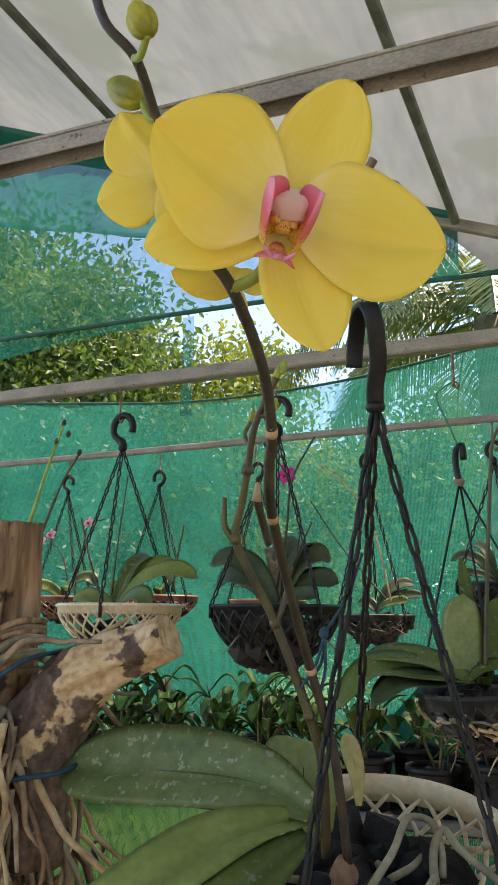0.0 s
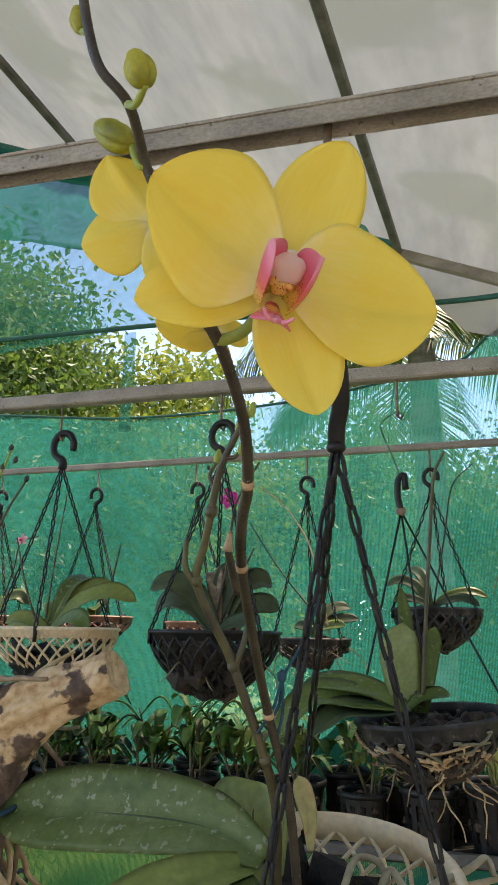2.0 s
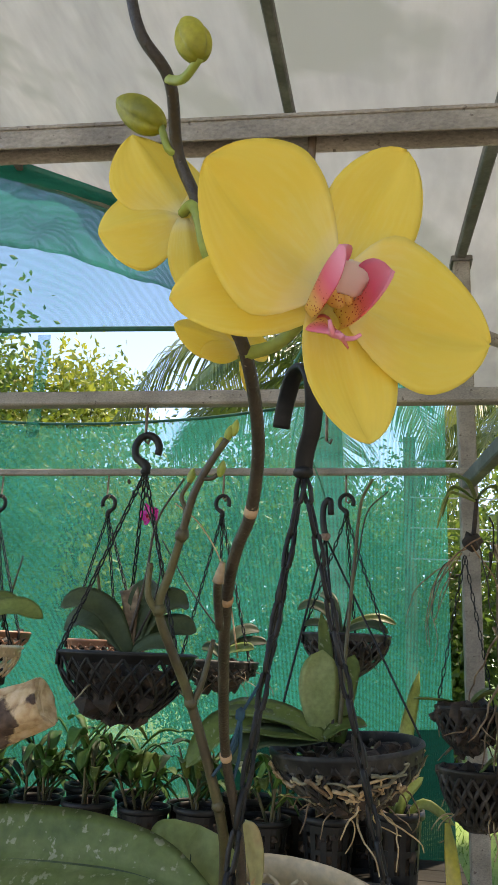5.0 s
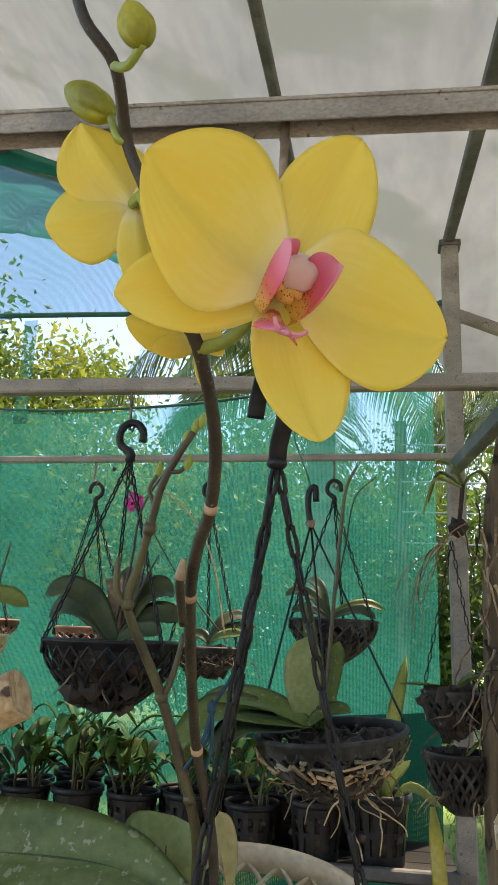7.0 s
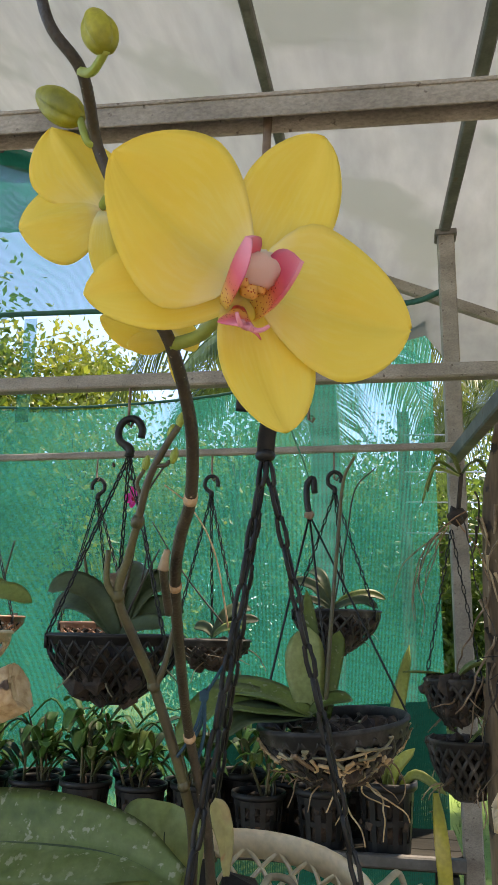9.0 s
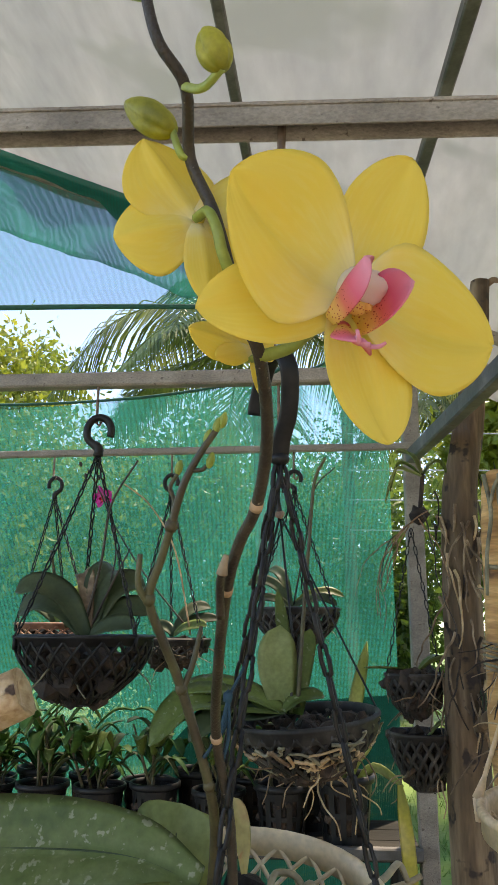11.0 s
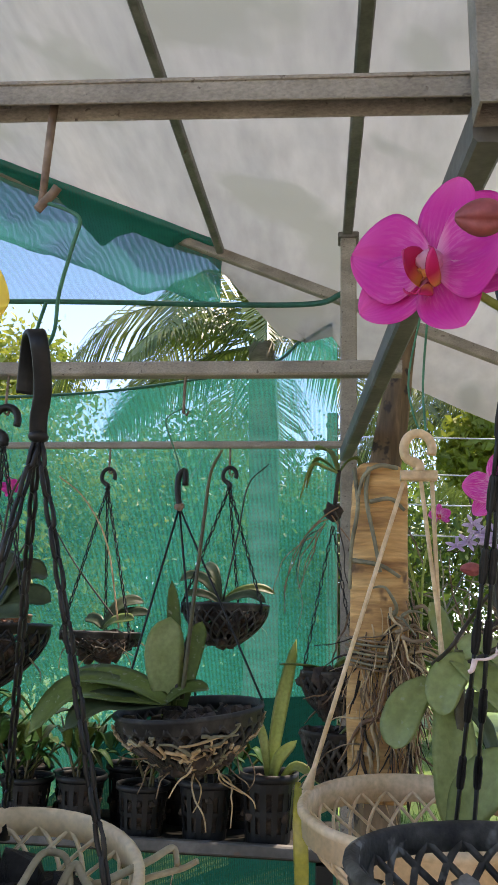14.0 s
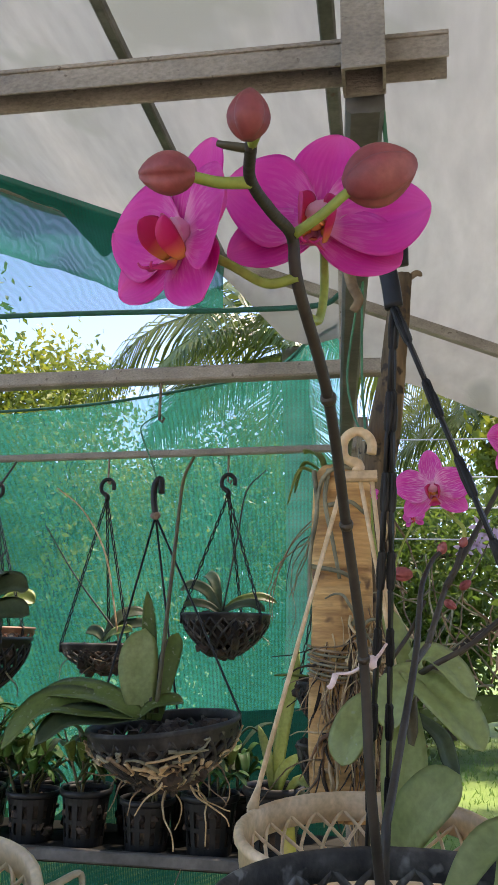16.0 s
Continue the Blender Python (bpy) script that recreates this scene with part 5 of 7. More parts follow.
def plain_tepals(pet_w=0.95, sep_w=0.6, turn=0.0, petal=1.03, sepal=1.0, bend=0.03):
    """The five tepals of an evenly opened flower."""
    return [("sepal", a + turn, sepal, sep_w, bend, 0.12) for a in (0, 128, -130)] + [("petal", a + turn, petal, pet_w, bend * 1.5, 0.08) for a in (79, -81)]


def build_bud(th, centre, way, length, width, mat, name="bud"):
    """A closed bud: three pointed segments that meet in furrows."""
    z = Vector(way).normalized()
    F = frame_from(centre, z, (0.3, 1, 0.2))
    bm = bmesh.new()
    n, m = 11, 36
    rings = []
    for i in range(n + 1):
        s = i / n
        w = width / 2 * (math.sin(math.pi * min(1, s * 0.93 + 0.04)) ** 0.6) * (1.06 - 0.22 * s)
        rings.append([bm.verts.new(F @ Vector((w * (1 - 0.22 * abs(math.cos(1.5 * a)) ** 18) * math.cos(a), w * (1 - 0.22 * abs(math.cos(1.5 * a)) ** 18) * math.sin(a), (s - 0.5) * length))) for a in (2 * math.pi * k / m for k in range(m))])
    for a, b in zip(rings, rings[1:]):
        for k in range(m):
            bm.faces.new((a[k], a[(k + 1) % m], b[(k + 1) % m], b[k]))
    bm.faces.new(rings[0])
    bm.faces.new(rings[-1])
    return part(name, bm, mat, th)


# magenta flower and buds on the stem of the black basket
stick(th_b, [(-0.32, 1.31, 1.60), (-0.30, 1.32, 1.72), (-0.325, 1.33, 1.80), (-0.36, 1.34, 1.86)], (0.0015, 0.001), STEM_DARK, "flower_stem")
build_flower(th_b, (-0.333, 1.345, 1.812), (-0.3, -0.9, -0.3), (0, 0, 1), 0.020, (MAGENTA, LIP_RED, LIP_RED), plain_tepals(turn=15))
for q in ((-0.352, 1.34, 1.862), (-0.372, 1.34, 1.868), (-0.362, 1.34, 1.848), (-0.34, 1.34, 1.845)):
    build_bud(th_b, q, (-0.3, 0, 1), 0.009, 0.006, STEM_DARK)
# small pink flowers of the brown baskets
for q, th in (((-1.185, 1.78, 1.765), th_l), ((-1.155, 1.78, 1.78), th_l), ((-1.03, 1.77, 1.805), th_l)):
    build_flower(th, q, (-0.2, -0.9, 0.2), (0, 0, 1), 0.018, (PINK_PALE, LIP_RED, LIP_RED), plain_tepals(turn=10))
stick(th_l, [(-1.10, 1.80, 1.63), (-1.12, 1.79, 1.72), (-1.16, 1.78, 1.77), (-1.19, 1.78, 1.765)], (0.0018, 0.001), STEM_DARK, "flower_stem")

# ---- big rooted basket hung on wires ----
big_tilt = Matrix.Rotation(radians(-5), 3, "Y") @ Matrix.Rotation(radians(4), 3, "X")
th_big, at_big = build_basket((0.0, 1.275, 1.478), 0.105, 0.085, BLACK_WORN, "dusty black lattice basket full of pale orchid roots hung on wires", None, None, 26, 0.020, 0.0034, fill=(0.80, 260, 0.015), tilt=big_tilt)
rb = random.Random(5)
for k in range(64):  # roots that creep over the lattice
    a, f, da, df = rb.uniform(3.0, 6.5), rb.uniform(0.25, 0.98), rb.uniform(-0.16, 0.16), rb.uniform(-0.06, 0.1)
    creep = []
    for step in range(rb.randint(4, 8)):
        creep.append(at_big(a, min(1.02, max(0.16, f)), 1.045 + 0.03 * rb.random()))
        da, df = da * 0.7 + rb.uniform(-0.11, 0.11), df * 0.6 + rb.uniform(-0.07, 0.07)
        a, f = a + da, f + df
    bm = bmesh.new()
    tube(bm, smooth_path(creep, 3), (rb.uniform(0.0019, 0.0031), 0.0014), 6)
    part("root", bm, rb.choice((ROOT_TAN, ROOT_TAN, ROOT, ROOT_GREEN)), th_big)
root_run(th_big, 6, at_big, random.Random(6), ROOT_TAN, (0.07, 0.15), 0.0015, (0.7, 1.0), 0.5)
root_run(th_big, 12, at_big, random.Random(9), ROOT, (0.03, 0.07), 0.0012, (0.6, 1.0), 0.3)
orchid_leaves(th_big, (-0.03, 1.26, 1.485), ((175, 0.16, 0.055, 0.03, 0.005), (190, 0.19, 0.075, 0.01, 0.055), (205, 0.14, 0.06, -0.005, 0.03), (10, 0.06, 0.035, 0.02, 0.0)), (LEAF, LEAF, LEAF_DARK), up=(0, -0.5, 1))
for pts, w, up in (([(-0.03, 1.27, 1.48), (-0.04, 1.275, 1.55), (-0.035, 1.28, 1.605)], 0.058, (0.1, -1, 0.1)), ([(-0.02, 1.27, 1.48), (-0.03, 1.29, 1.58), (-0.04, 1.30, 1.66)], 0.022, (0.4, -1, 0.1)), ([(-0.01, 1.27, 1.48), (0.0, 1.29, 1.56), (0.01, 1.30, 1.60)], 0.03, (0.4, -1, 0.1))):
    bm = bmesh.new()
    blade(bm, pts, w, up=up, fold=0.2, thick=0.002, base=0.5)
    part("leaf", bm, LEAF_PALE if w > 0.05 else LEAF, th_big)
stick(th_big, [(-0.01, 1.27, 1.49), (0.0, 1.27, 1.62), (0.012, 1.265, 1.75), (0.02, 1.26, 1.82), (0.037, 1.255, 1.855)], (0.0034, 0.0022), STEM_GREEN, "flower_stem")
stick(th_big, [(-0.02, 1.27, 1.49), (-0.015, 1.28, 1.54), (-0.005, 1.29, 1.59)], (0.004, 0.003), STEM_DARK, "flower_stem")
knob = Vector((-0.036, 1.31, 1.775))
bm = bmesh.new()
lump(bm, Matrix.Translation(knob), (0.008, 0.008, 0.007), 2, 0.3, 2)
part("knob", bm, RUST, th_big, "rusty wire knot")
bm = bmesh.new()
tube(bm, smooth_path([knob, knob + Vector((-0.004, 0, 0.025)), knob + Vector((-0.003, 0, 0.05)), knob + Vector((0.006, 0, 0.058)), knob + Vector((0.008, 0, 0.035))], 4), 0.0052, 7)
part("hook", bm, BLACK, th_big)
for a in (170, 15, 95):
    bm = bmesh.new()
    tube(bm, [knob, at_big(radians(a), 0.0, 1.03), at_big(radians(a), 0.2, 1.05)], 0.0018, 6)
    part("hanging_wire", bm, BLACK, th_big)
bm = bmesh.new()
tube(bm, smooth_path([knob + Vector((0.0, 0, 0.055)), (-0.045, 1.305, 1.86), (-0.062, 1.30, 1.905), (-0.06, 1.30, 1.92), (-0.04, 1.31, 1.937), (-0.03, 1.31, 1.935)], 4), 0.0013, 6)
solo("wire_hanger", bm, TWINE_GREEN, (-0.04, 1.31, 1.93), "bent green wire hanger below the beam", "hanger", "wire hangers")

def strap(bm, path, width, thick, wide):
    """A flat moulded strap along path, wide across the given direction, with bevelled edges."""
    n = len(path)
    rings = []
    for i, p in enumerate(path):
        t = (path[min(i + 1, n - 1)] - path[max(i - 1, 0)]).normalized()
        s = (Vector(wide) - t * t.dot(Vector(wide))).normalized()
        u = t.cross(s)
        rings.append([bm.verts.new(p + s * a * width / 2 + u * b * thick / 2) for a, b in ((-1, -0.5), (-0.8, -1), (0.8, -1), (1, -0.5), (1, 0.5), (0.8, 1), (-0.8, 1), (-1, 0.5))])
    for a, b in zip(rings, rings[1:]):
        for k in range(8):
            bm.faces.new((a[k], a[(k + 1) % 8], b[(k + 1) % 8], b[k]))
    bm.faces.new(rings[0])
    bm.faces.new(rings[-1])


# ---- near white basket with the yellow orchid ----
NW = (-0.045, 0.71, 1.407)
nw_tilt = Matrix.Rotation(radians(13), 3, "X")
th_n, at_n = build_basket(NW, 0.113, 0.085, CREAM, "cream white lattice hanging basket of charcoal on long black chains", None, BLACK, 24, 0.021, 0.0021, fill=(0.62, 46, 0.026), tilt=nw_tilt)
hook_foot = Vector((-0.005, 0.638, 1.719))
bm = bmesh.new()
hook_path = smooth_path([hook_foot, (-0.003, 0.6305, 1.732), (0.002, 0.6211, 1.7467), (0.004, 0.6096, 1.7638), (0.003, 0.6037, 1.7777), (-0.002, 0.6078, 1.7874), (-0.011, 0.6212, 1.7866), (-0.017, 0.6345, 1.776), (-0.021, 0.6432, 1.7646), (-0.023, 0.6481, 1.7549)], 4)
strap(bm, hook_path, 0.0125, 0.0045, (0.98, 0.15, 0.05))
lump(bm, Matrix.Translation(hook_foot), (0.0075, 0.0075, 0.005), 2)
part("hook", bm, BLACK, th_n)
for a in (266, 105, 340):
    bm = bmesh.new()
    end = at_n(radians(a), 0.02, 1.03)
    chain(bm, hook_foot, end, 0.026, 0.0018, 0.0029)
    tube(bm, [end + Vector((0, 0, 0.008)), end - Vector((0, 0, 0.024))], 0.0055, 6)
    part("chain", bm, BLACK, th_n)
rn = random.Random(8)
for k in range(5):
    a = rn.uniform(0, 6.28)
    s = at_n(a, 0.42, rn.uniform(0.1, 0.6))
    path = wander(rn, s, (math.cos(a), math.sin(a), 0.25), rn.uniform(0.08, 0.16), 0.013, 0.6, 0.05)
    bm = bmesh.new()
    tube(bm, smooth_path(path, 3), (0.0032, 0.0024), 7)
    part("root", bm, ROOT_PALE, th_n)
for pts, q in (([(-0.033, 0.670, 1.378), (-0.026, 0.695, 1.390), (-0.021, 0.722, 1.400), (-0.018, 0.746, 1.413), (-0.013, 0.757, 1.416), (0.001, 0.757, 1.413), (0.010, 0.745, 1.398), (0.012, 0.735, 1.381)], 0.0042), ([(0.009, 0.716, 1.384), (0.005, 0.740, 1.398), (0.011, 0.752, 1.410), (0.024, 0.742, 1.400), (0.050, 0.725, 1.388), (0.068, 0.705, 1.381)], 0.0046),
               ([(0.002, 0.652, 1.378), (0.010, 0.672, 1.387), (0.012, 0.700, 1.390), (0.010, 0.718, 1.382)], 0.0044), ([(-0.041, 0.655, 1.390), (-0.030, 0.643, 1.386), (-0.018, 0.634, 1.380), (-0.006, 0.628, 1.370)], 0.0040)):
    stick(th_n, pts, (q * 0.74, q * 0.62), ROOT_PALE, "root", sides=9)
for pts in ([(0.043, 0.73, 1.407), (0.068, 0.755, 1.415), (0.081, 0.778, 1.419), (0.087, 0.77, 1.409)], [(0.043, 0.67, 1.392), (0.071, 0.685, 1.387), (0.081, 0.692, 1.388), (0.084, 0.69, 1.382)]):
    stick(th_n, pts, (0.0032, 0.0024), ROOT_PALE, "root")

orchid = thing("yellow_orchid", (-0.0524, 0.6572, 1.406), "yellow moth orchid with a pink lip, buds and broad green leaves", "orchid")
BASE_PT = (-0.0374, 0.6552, 1.406)
spike = [BASE_PT, (-0.0370, 0.6250, 1.4800), (-0.0430, 0.5960, 1.5350), (-0.0350, 0.5370, 1.5800), (-0.0240, 0.4780, 1.6190), (-0.0150, 0.4500, 1.6390), (-0.0055, 0.4290, 1.6530), (0.0010, 0.4000, 1.6770), (0.0000, 0.3680, 1.7010),
         (-0.0075, 0.3560, 1.7130), (-0.0090, 0.3480, 1.7240), (-0.0152, 0.3460, 1.7480), (-0.0238, 0.3445, 1.7690), (-0.0222, 0.3240, 1.7825), (-0.0300, 0.3140, 1.7930), (-0.0340, 0.3100, 1.8080), (-0.0370, 0.3060, 1.8300)]
path = smooth_path(spike, 5)
bm = bmesh.new()
tube(bm, path, [0.0034 - 0.0015 * min(1, (i / (len(path) - 1)) ** 0.8) for i in range(len(path))], 10)
stem_main = part("flower_stem", bm, STEM, orchid)
side_pts = [(-0.0554, 0.6622, 1.4060), (-0.0480, 0.6350, 1.4665), (-0.0490, 0.6100, 1.5050), (-0.0636, 0.5850, 1.5646), (-0.0720, 0.5680, 1.5920), (-0.0786, 0.5530, 1.6170), (-0.0710, 0.5450, 1.6380), (-0.0630, 0.5350, 1.6580), (-0.0545, 0.5250, 1.6810), (-0.0430, 0.5180, 1.6990), (-0.0353, 0.5150, 1.7090)]
side = smooth_path(side_pts, 5)
bm = bmesh.new()
tube(bm, side, [0.0036 - 0.0017 * i / (len(side) - 1) for i in range(len(side))], 9)
stem_side = part("side_stem", bm, STEM_GREEN, orchid)
for pts, r, mat, nm in (([(-0.0786, 0.5530, 1.6150), (-0.0840, 0.5480, 1.6250), (-0.0830, 0.5450, 1.6430)], (0.0026, 0.0016), STEM_GREEN, "shoot"), ([(-0.0636, 0.5850, 1.5630), (-0.0570, 0.5840, 1.5780), (-0.0515, 0.5830, 1.6020)], (0.0024, 0.0014), STEM_GREEN, "shoot"),
                        ([(-0.0270, 0.4800, 1.6060), (-0.0255, 0.4640, 1.6200), (-0.0235, 0.4540, 1.6260)], (0.0022, 0.0020), STEM, "cut_stub"), ([(-0.0630, 0.5350, 1.6580), (-0.0615, 0.5340, 1.6720), (-0.0640, 0.5330, 1.6800), (-0.0600, 0.5330, 1.6880)], (0.0016, 0.0012), STEM_GREEN, "shoot"), ([(-0.0500, 0.5220, 1.6880), (-0.0440, 0.5210, 1.6880), (-0.0410, 0.5200, 1.6900)], (0.0014, 0.0011), STEM_GREEN, "shoot")):
    stick(orchid, pts, r, mat, nm)
for p, q in ((2, 0.0037), (4, 0.0033), (6, 0.0030)):
    c = Vector(spike[p])
    t = (Vector(spike[p + 1]) - Vector(spike[p - 1])).normalized()
    bm = bmesh.new()
    tube(bm, [c - t * 0.0022, c - t * 0.0006, c + t * 0.0022], (q * 1.0, q * 1.04, q * 0.99), 10)
    part("node_ring", bm, SHEATH, stem_main, "pale dry ring")
for p in (2, 3, 5, 7):
    c = Vector(side_pts[p])
    t = (Vector(side_pts[p + 1]) - Vector(side_pts[p - 1])).normalized()
    bm = bmesh.new()
    tube(bm, [c - t * 0.003, c, c + t * 0.004], (0.0032, 0.0042, 0.0030), 9)
    part("node_ring", bm, STEM_GREEN, stem_side)
bm = bmesh.new()
tube(bm, smooth_path([(-0.0236, 0.4545, 1.6250), (-0.0226, 0.4530, 1.6290), (-0.0212, 0.4512, 1.6335)], 4), (0.0028, 0.0013), 9)
part("stub_cap", bm, ROOT, orchid, "dry brown cut stub")
for q in ((-0.0345, 0.5145, 1.7120), (-0.0310, 0.5140, 1.7150), (-0.0400, 0.5170, 1.7060), (-0.0385, 0.5190, 1.6930), (-0.0590, 0.5330, 1.6920)):
    build_bud(orchid, q, (0.3, -0.2, 1), 0.0095, 0.005, PEDICEL, "tiny_bud")

YM = (YELLOW, COLUMN, LIP)
FC = Vector((0.0328, 0.3442, 1.7125))
build_flower(orchid, FC, (0.50, -0.86, -0.05), (0, 0, 1), 0.0555, YM, [("sepal", -25, 1.10, 0.64, 0.08, 0.12), ("sepal", 101, 0.92, 0.56, -0.18, 0.10), ("sepal", -164, 0.93, 0.61, 0.08, 0.12), ("petal", 59, 1.01, 1.08, 0.14, 0.08), ("petal", -99, 1.09, 0.97, 0.03, 0.08)], -14, 1.16)
stick(orchid, [(0.0000, 0.3690, 1.7000), (0.0105, 0.3680, 1.7025), (0.0185, 0.3620, 1.7060), (0.0290, 0.3500, 1.7110)], (0.0026, 0.0022), PEDICEL, "flower_stalk")
LC = Vector((-0.0213, 0.3520, 1.7470))
build_flower(orchid, LC, (-0.37, 0.92, -0.10), (0, 0, 1), 0.038, YM, [("petal", -37, 0.95, 0.92, -0.12, 0.12), ("petal", -108, 0.82, 0.90, 0.10, 0.16), ("sepal", 55, 1.28, 0.66, 0.05, 0.12), ("sepal", 172, 0.84, 0.42, 0.10, 0.12), ("sepal", 118, 0.60, 0.40, 0.2, 0.12)], 50, 0.8)
stick(orchid, [(-0.0095, 0.3460, 1.7250), (-0.0115, 0.3430, 1.7310), (-0.0133, 0.3420, 1.7390), (-0.0168, 0.3430, 1.7462), (-0.0218, 0.3495, 1.7472)], (0.0022, 0.0019), PEDICEL, "flower_stalk")
BC = Vector((-0.0045, 0.3840, 1.7080))
build_flower(orchid, BC, (-0.70, 0.68, -0.20), (0, 0, 1), 0.030, YM, [("petal", -84, 0.95, 0.62, 0.05, 0.15), ("petal", -30, 0.50, 0.7, 0.2, 0.15), ("sepal", 60, 0.5, 0.5, 0.1, 0.12), ("sepal", -112, 0.66, 0.34, 0.05, 0.12), ("sepal", 172, 0.6, 0.22, 0.1, 0.12)], 60, 0.4)
stick(orchid, [(0.0000, 0.3690, 1.7000), (-0.0010, 0.3750, 1.7020), (-0.0055, 0.3850, 1.7043)], (0.0018, 0.0015), PEDICEL, "flower_stalk")
for c, way, ln, w, j in (((-0.0390, 0.3430, 1.7860), (-0.75, 0.1, 0.6), 0.0245, 0.0140, (-0.0238, 0.3440, 1.7690)), ((-0.0105, 0.3080, 1.7840), (-0.40, 0.0, 1), 0.0170, 0.0125, (-0.0225, 0.3230, 1.7825)), ((-0.0405, 0.3130, 1.8175), (-0.25, 0, 1), 0.0135, 0.0084, (-0.0348, 0.3105, 1.8085))):
    build_bud(orchid, c, way, ln, w, BUD)
    foot = Vector(c) - Vector(way).normalized() * ln * 0.46
    j = Vector(j)
    dip = (foot + j) / 2 - Vector((0, 0, 0.004 if c[0] > -0.04 else 0.0))
    stick(orchid, [j, dip, foot], (0.0017, 0.0014), PEDICEL, "flower_stalk")
for pts, w, up, mat, fold in (
    ([(-0.060, 0.650, 1.438), (-0.113, 0.660, 1.452), (-0.200, 0.674, 1.451), (-0.300, 0.690, 1.441)], 0.068, (0.04, -0.80, 0.60), LEAF_DUSTY, 0.22),
    ([(-0.065, 0.656, 1.432), (-0.093, 0.613, 1.431), (-0.123, 0.568, 1.416), (-0.18, 0.493, 1.37)], 0.046, (0.35, -0.30, 0.88), LEAF_FRESH, 0.25),
    ([(-0.063, 0.648, 1.422), (-0.075, 0.598, 1.412), (-0.091, 0.548, 1.392), (-0.115, 0.488, 1.353)], 0.042, (0.4, -0.15, 0.9), LEAF, 0.25),
    ([(-0.061, 0.67, 1.416), (-0.075, 0.685, 1.436), (-0.084, 0.698, 1.454), (-0.081, 0.708, 1.474)], 0.064, (0.25, -0.9, 0.3), LEAF_PALE, 0.35),
    ([(-0.032, 0.666, 1.440), (-0.033, 0.666, 1.460), (-0.036, 0.665, 1.474), (-0.040, 0.664, 1.488)], 0.014, (0.35, -1, 0.1), LEAF_DYING, 0.35),
):
    bm = bmesh.new()
    blade(bm, pts, w, up=up, fold=fold, thick=0.0028, across=8, per=7, wide_at=0.70, tip=0.25 if w > 0.07 else 0.4, base=0.30, wave=0.02, crease=0.16)
    lf = part("leaf", bm, mat, orchid)
    # thin dark tube along the fold: the groove's shade put into its colour
    if w > 0.05:
        bm = bmesh.new()
        rib = smooth_path(pts, 7)[:-2]
        tube(bm, [p + Vector(up).normalized() * (-0.11 * w / 2 + 0.0004) for p in rib], (0.0012, 0.0004), 5)
        part("midrib", bm, LEAF_DARK, lf)
bm = bmesh.new()
lump(bm, Matrix.Translation((-0.040, 0.652, 1.394)), (0.009, 0.009, 0.013), 3, 0.8, 5)
part("crown_base", bm, ROOT_BROWN, orchid, "dry brown crown base")
bm = bmesh.new()
for a, b in (((-0.019, 0.643, 1.613), (-0.037, 0.608, 1.558)), ((-0.037, 0.608, 1.558), (-0.04, 0.606, 1.52)), ((-0.037, 0.608, 1.558), (-0.051, 0.598, 1.523)), ((-0.037, 0.608, 1.558), (-0.045, 0.608, 1.53))):
    tube(bm, smooth_path([a, (Vector(a) + Vector(b)) / 2 + Vector((0.002, 0, -0.003)), b], 4), 0.0011, 6)
lump(bm, Matrix.Translation((-0.037, 0.608, 1.558)), (0.0035, 0.003, 0.005), 1, 0.4)
solo("string_tie", bm, TWINE_BLUE, (-0.035, 0.608, 1.558), "blue string tying the flower stem to the chain", "string")

# rod under the front beam, twine to the near hook
bm = bmesh.new()
tube(bm, [(0, 0.596, 1.963), (-0.001, 0.596, 1.928), (-0.002, 0.596, 1.883)], (0.0033, 0.0028), 7)
tube(bm, smooth_path([(-0.005, 0.596, 1.876), (-0.002, 0.596, 1.88), (0.006, 0.594, 1.887), (0.01, 0.593, 1.892)], 4), 0.0034, 7)
solo("wire_hanger", bm, RUST, (-0.001, 0.596, 1.928), "rusty steel rod hook welded under the beam", "hanger", "wire hangers")
bm = bmesh.new()
tube(bm, smooth_path([(0, 0.596, 1.882), (0.018, 0.594, 1.874), (0.028, 0.594, 1.866), (0.024, 0.596, 1.848), (0.012, 0.609, 1.818), (0.006, 0.622, 1.795), (-0.004, 0.634, 1.786), (-0.014, 0.641, 1.786), (-0.014, 0.637, 1.798), (0, 0.616, 1.813)], 5), 0.0014, 6)
solo("twine", bm, TWINE_GREEN, (0.012, 0.596, 1.848), "green plastic twine holding the near basket hook", "twine")

# ---- driftwood with roots ----
wood = thing("driftwood", (-0.393, 0.70, 0), "pale and dark driftwood stump with a broken branch and tangled roots", "driftwood")
rw = random.Random(31)


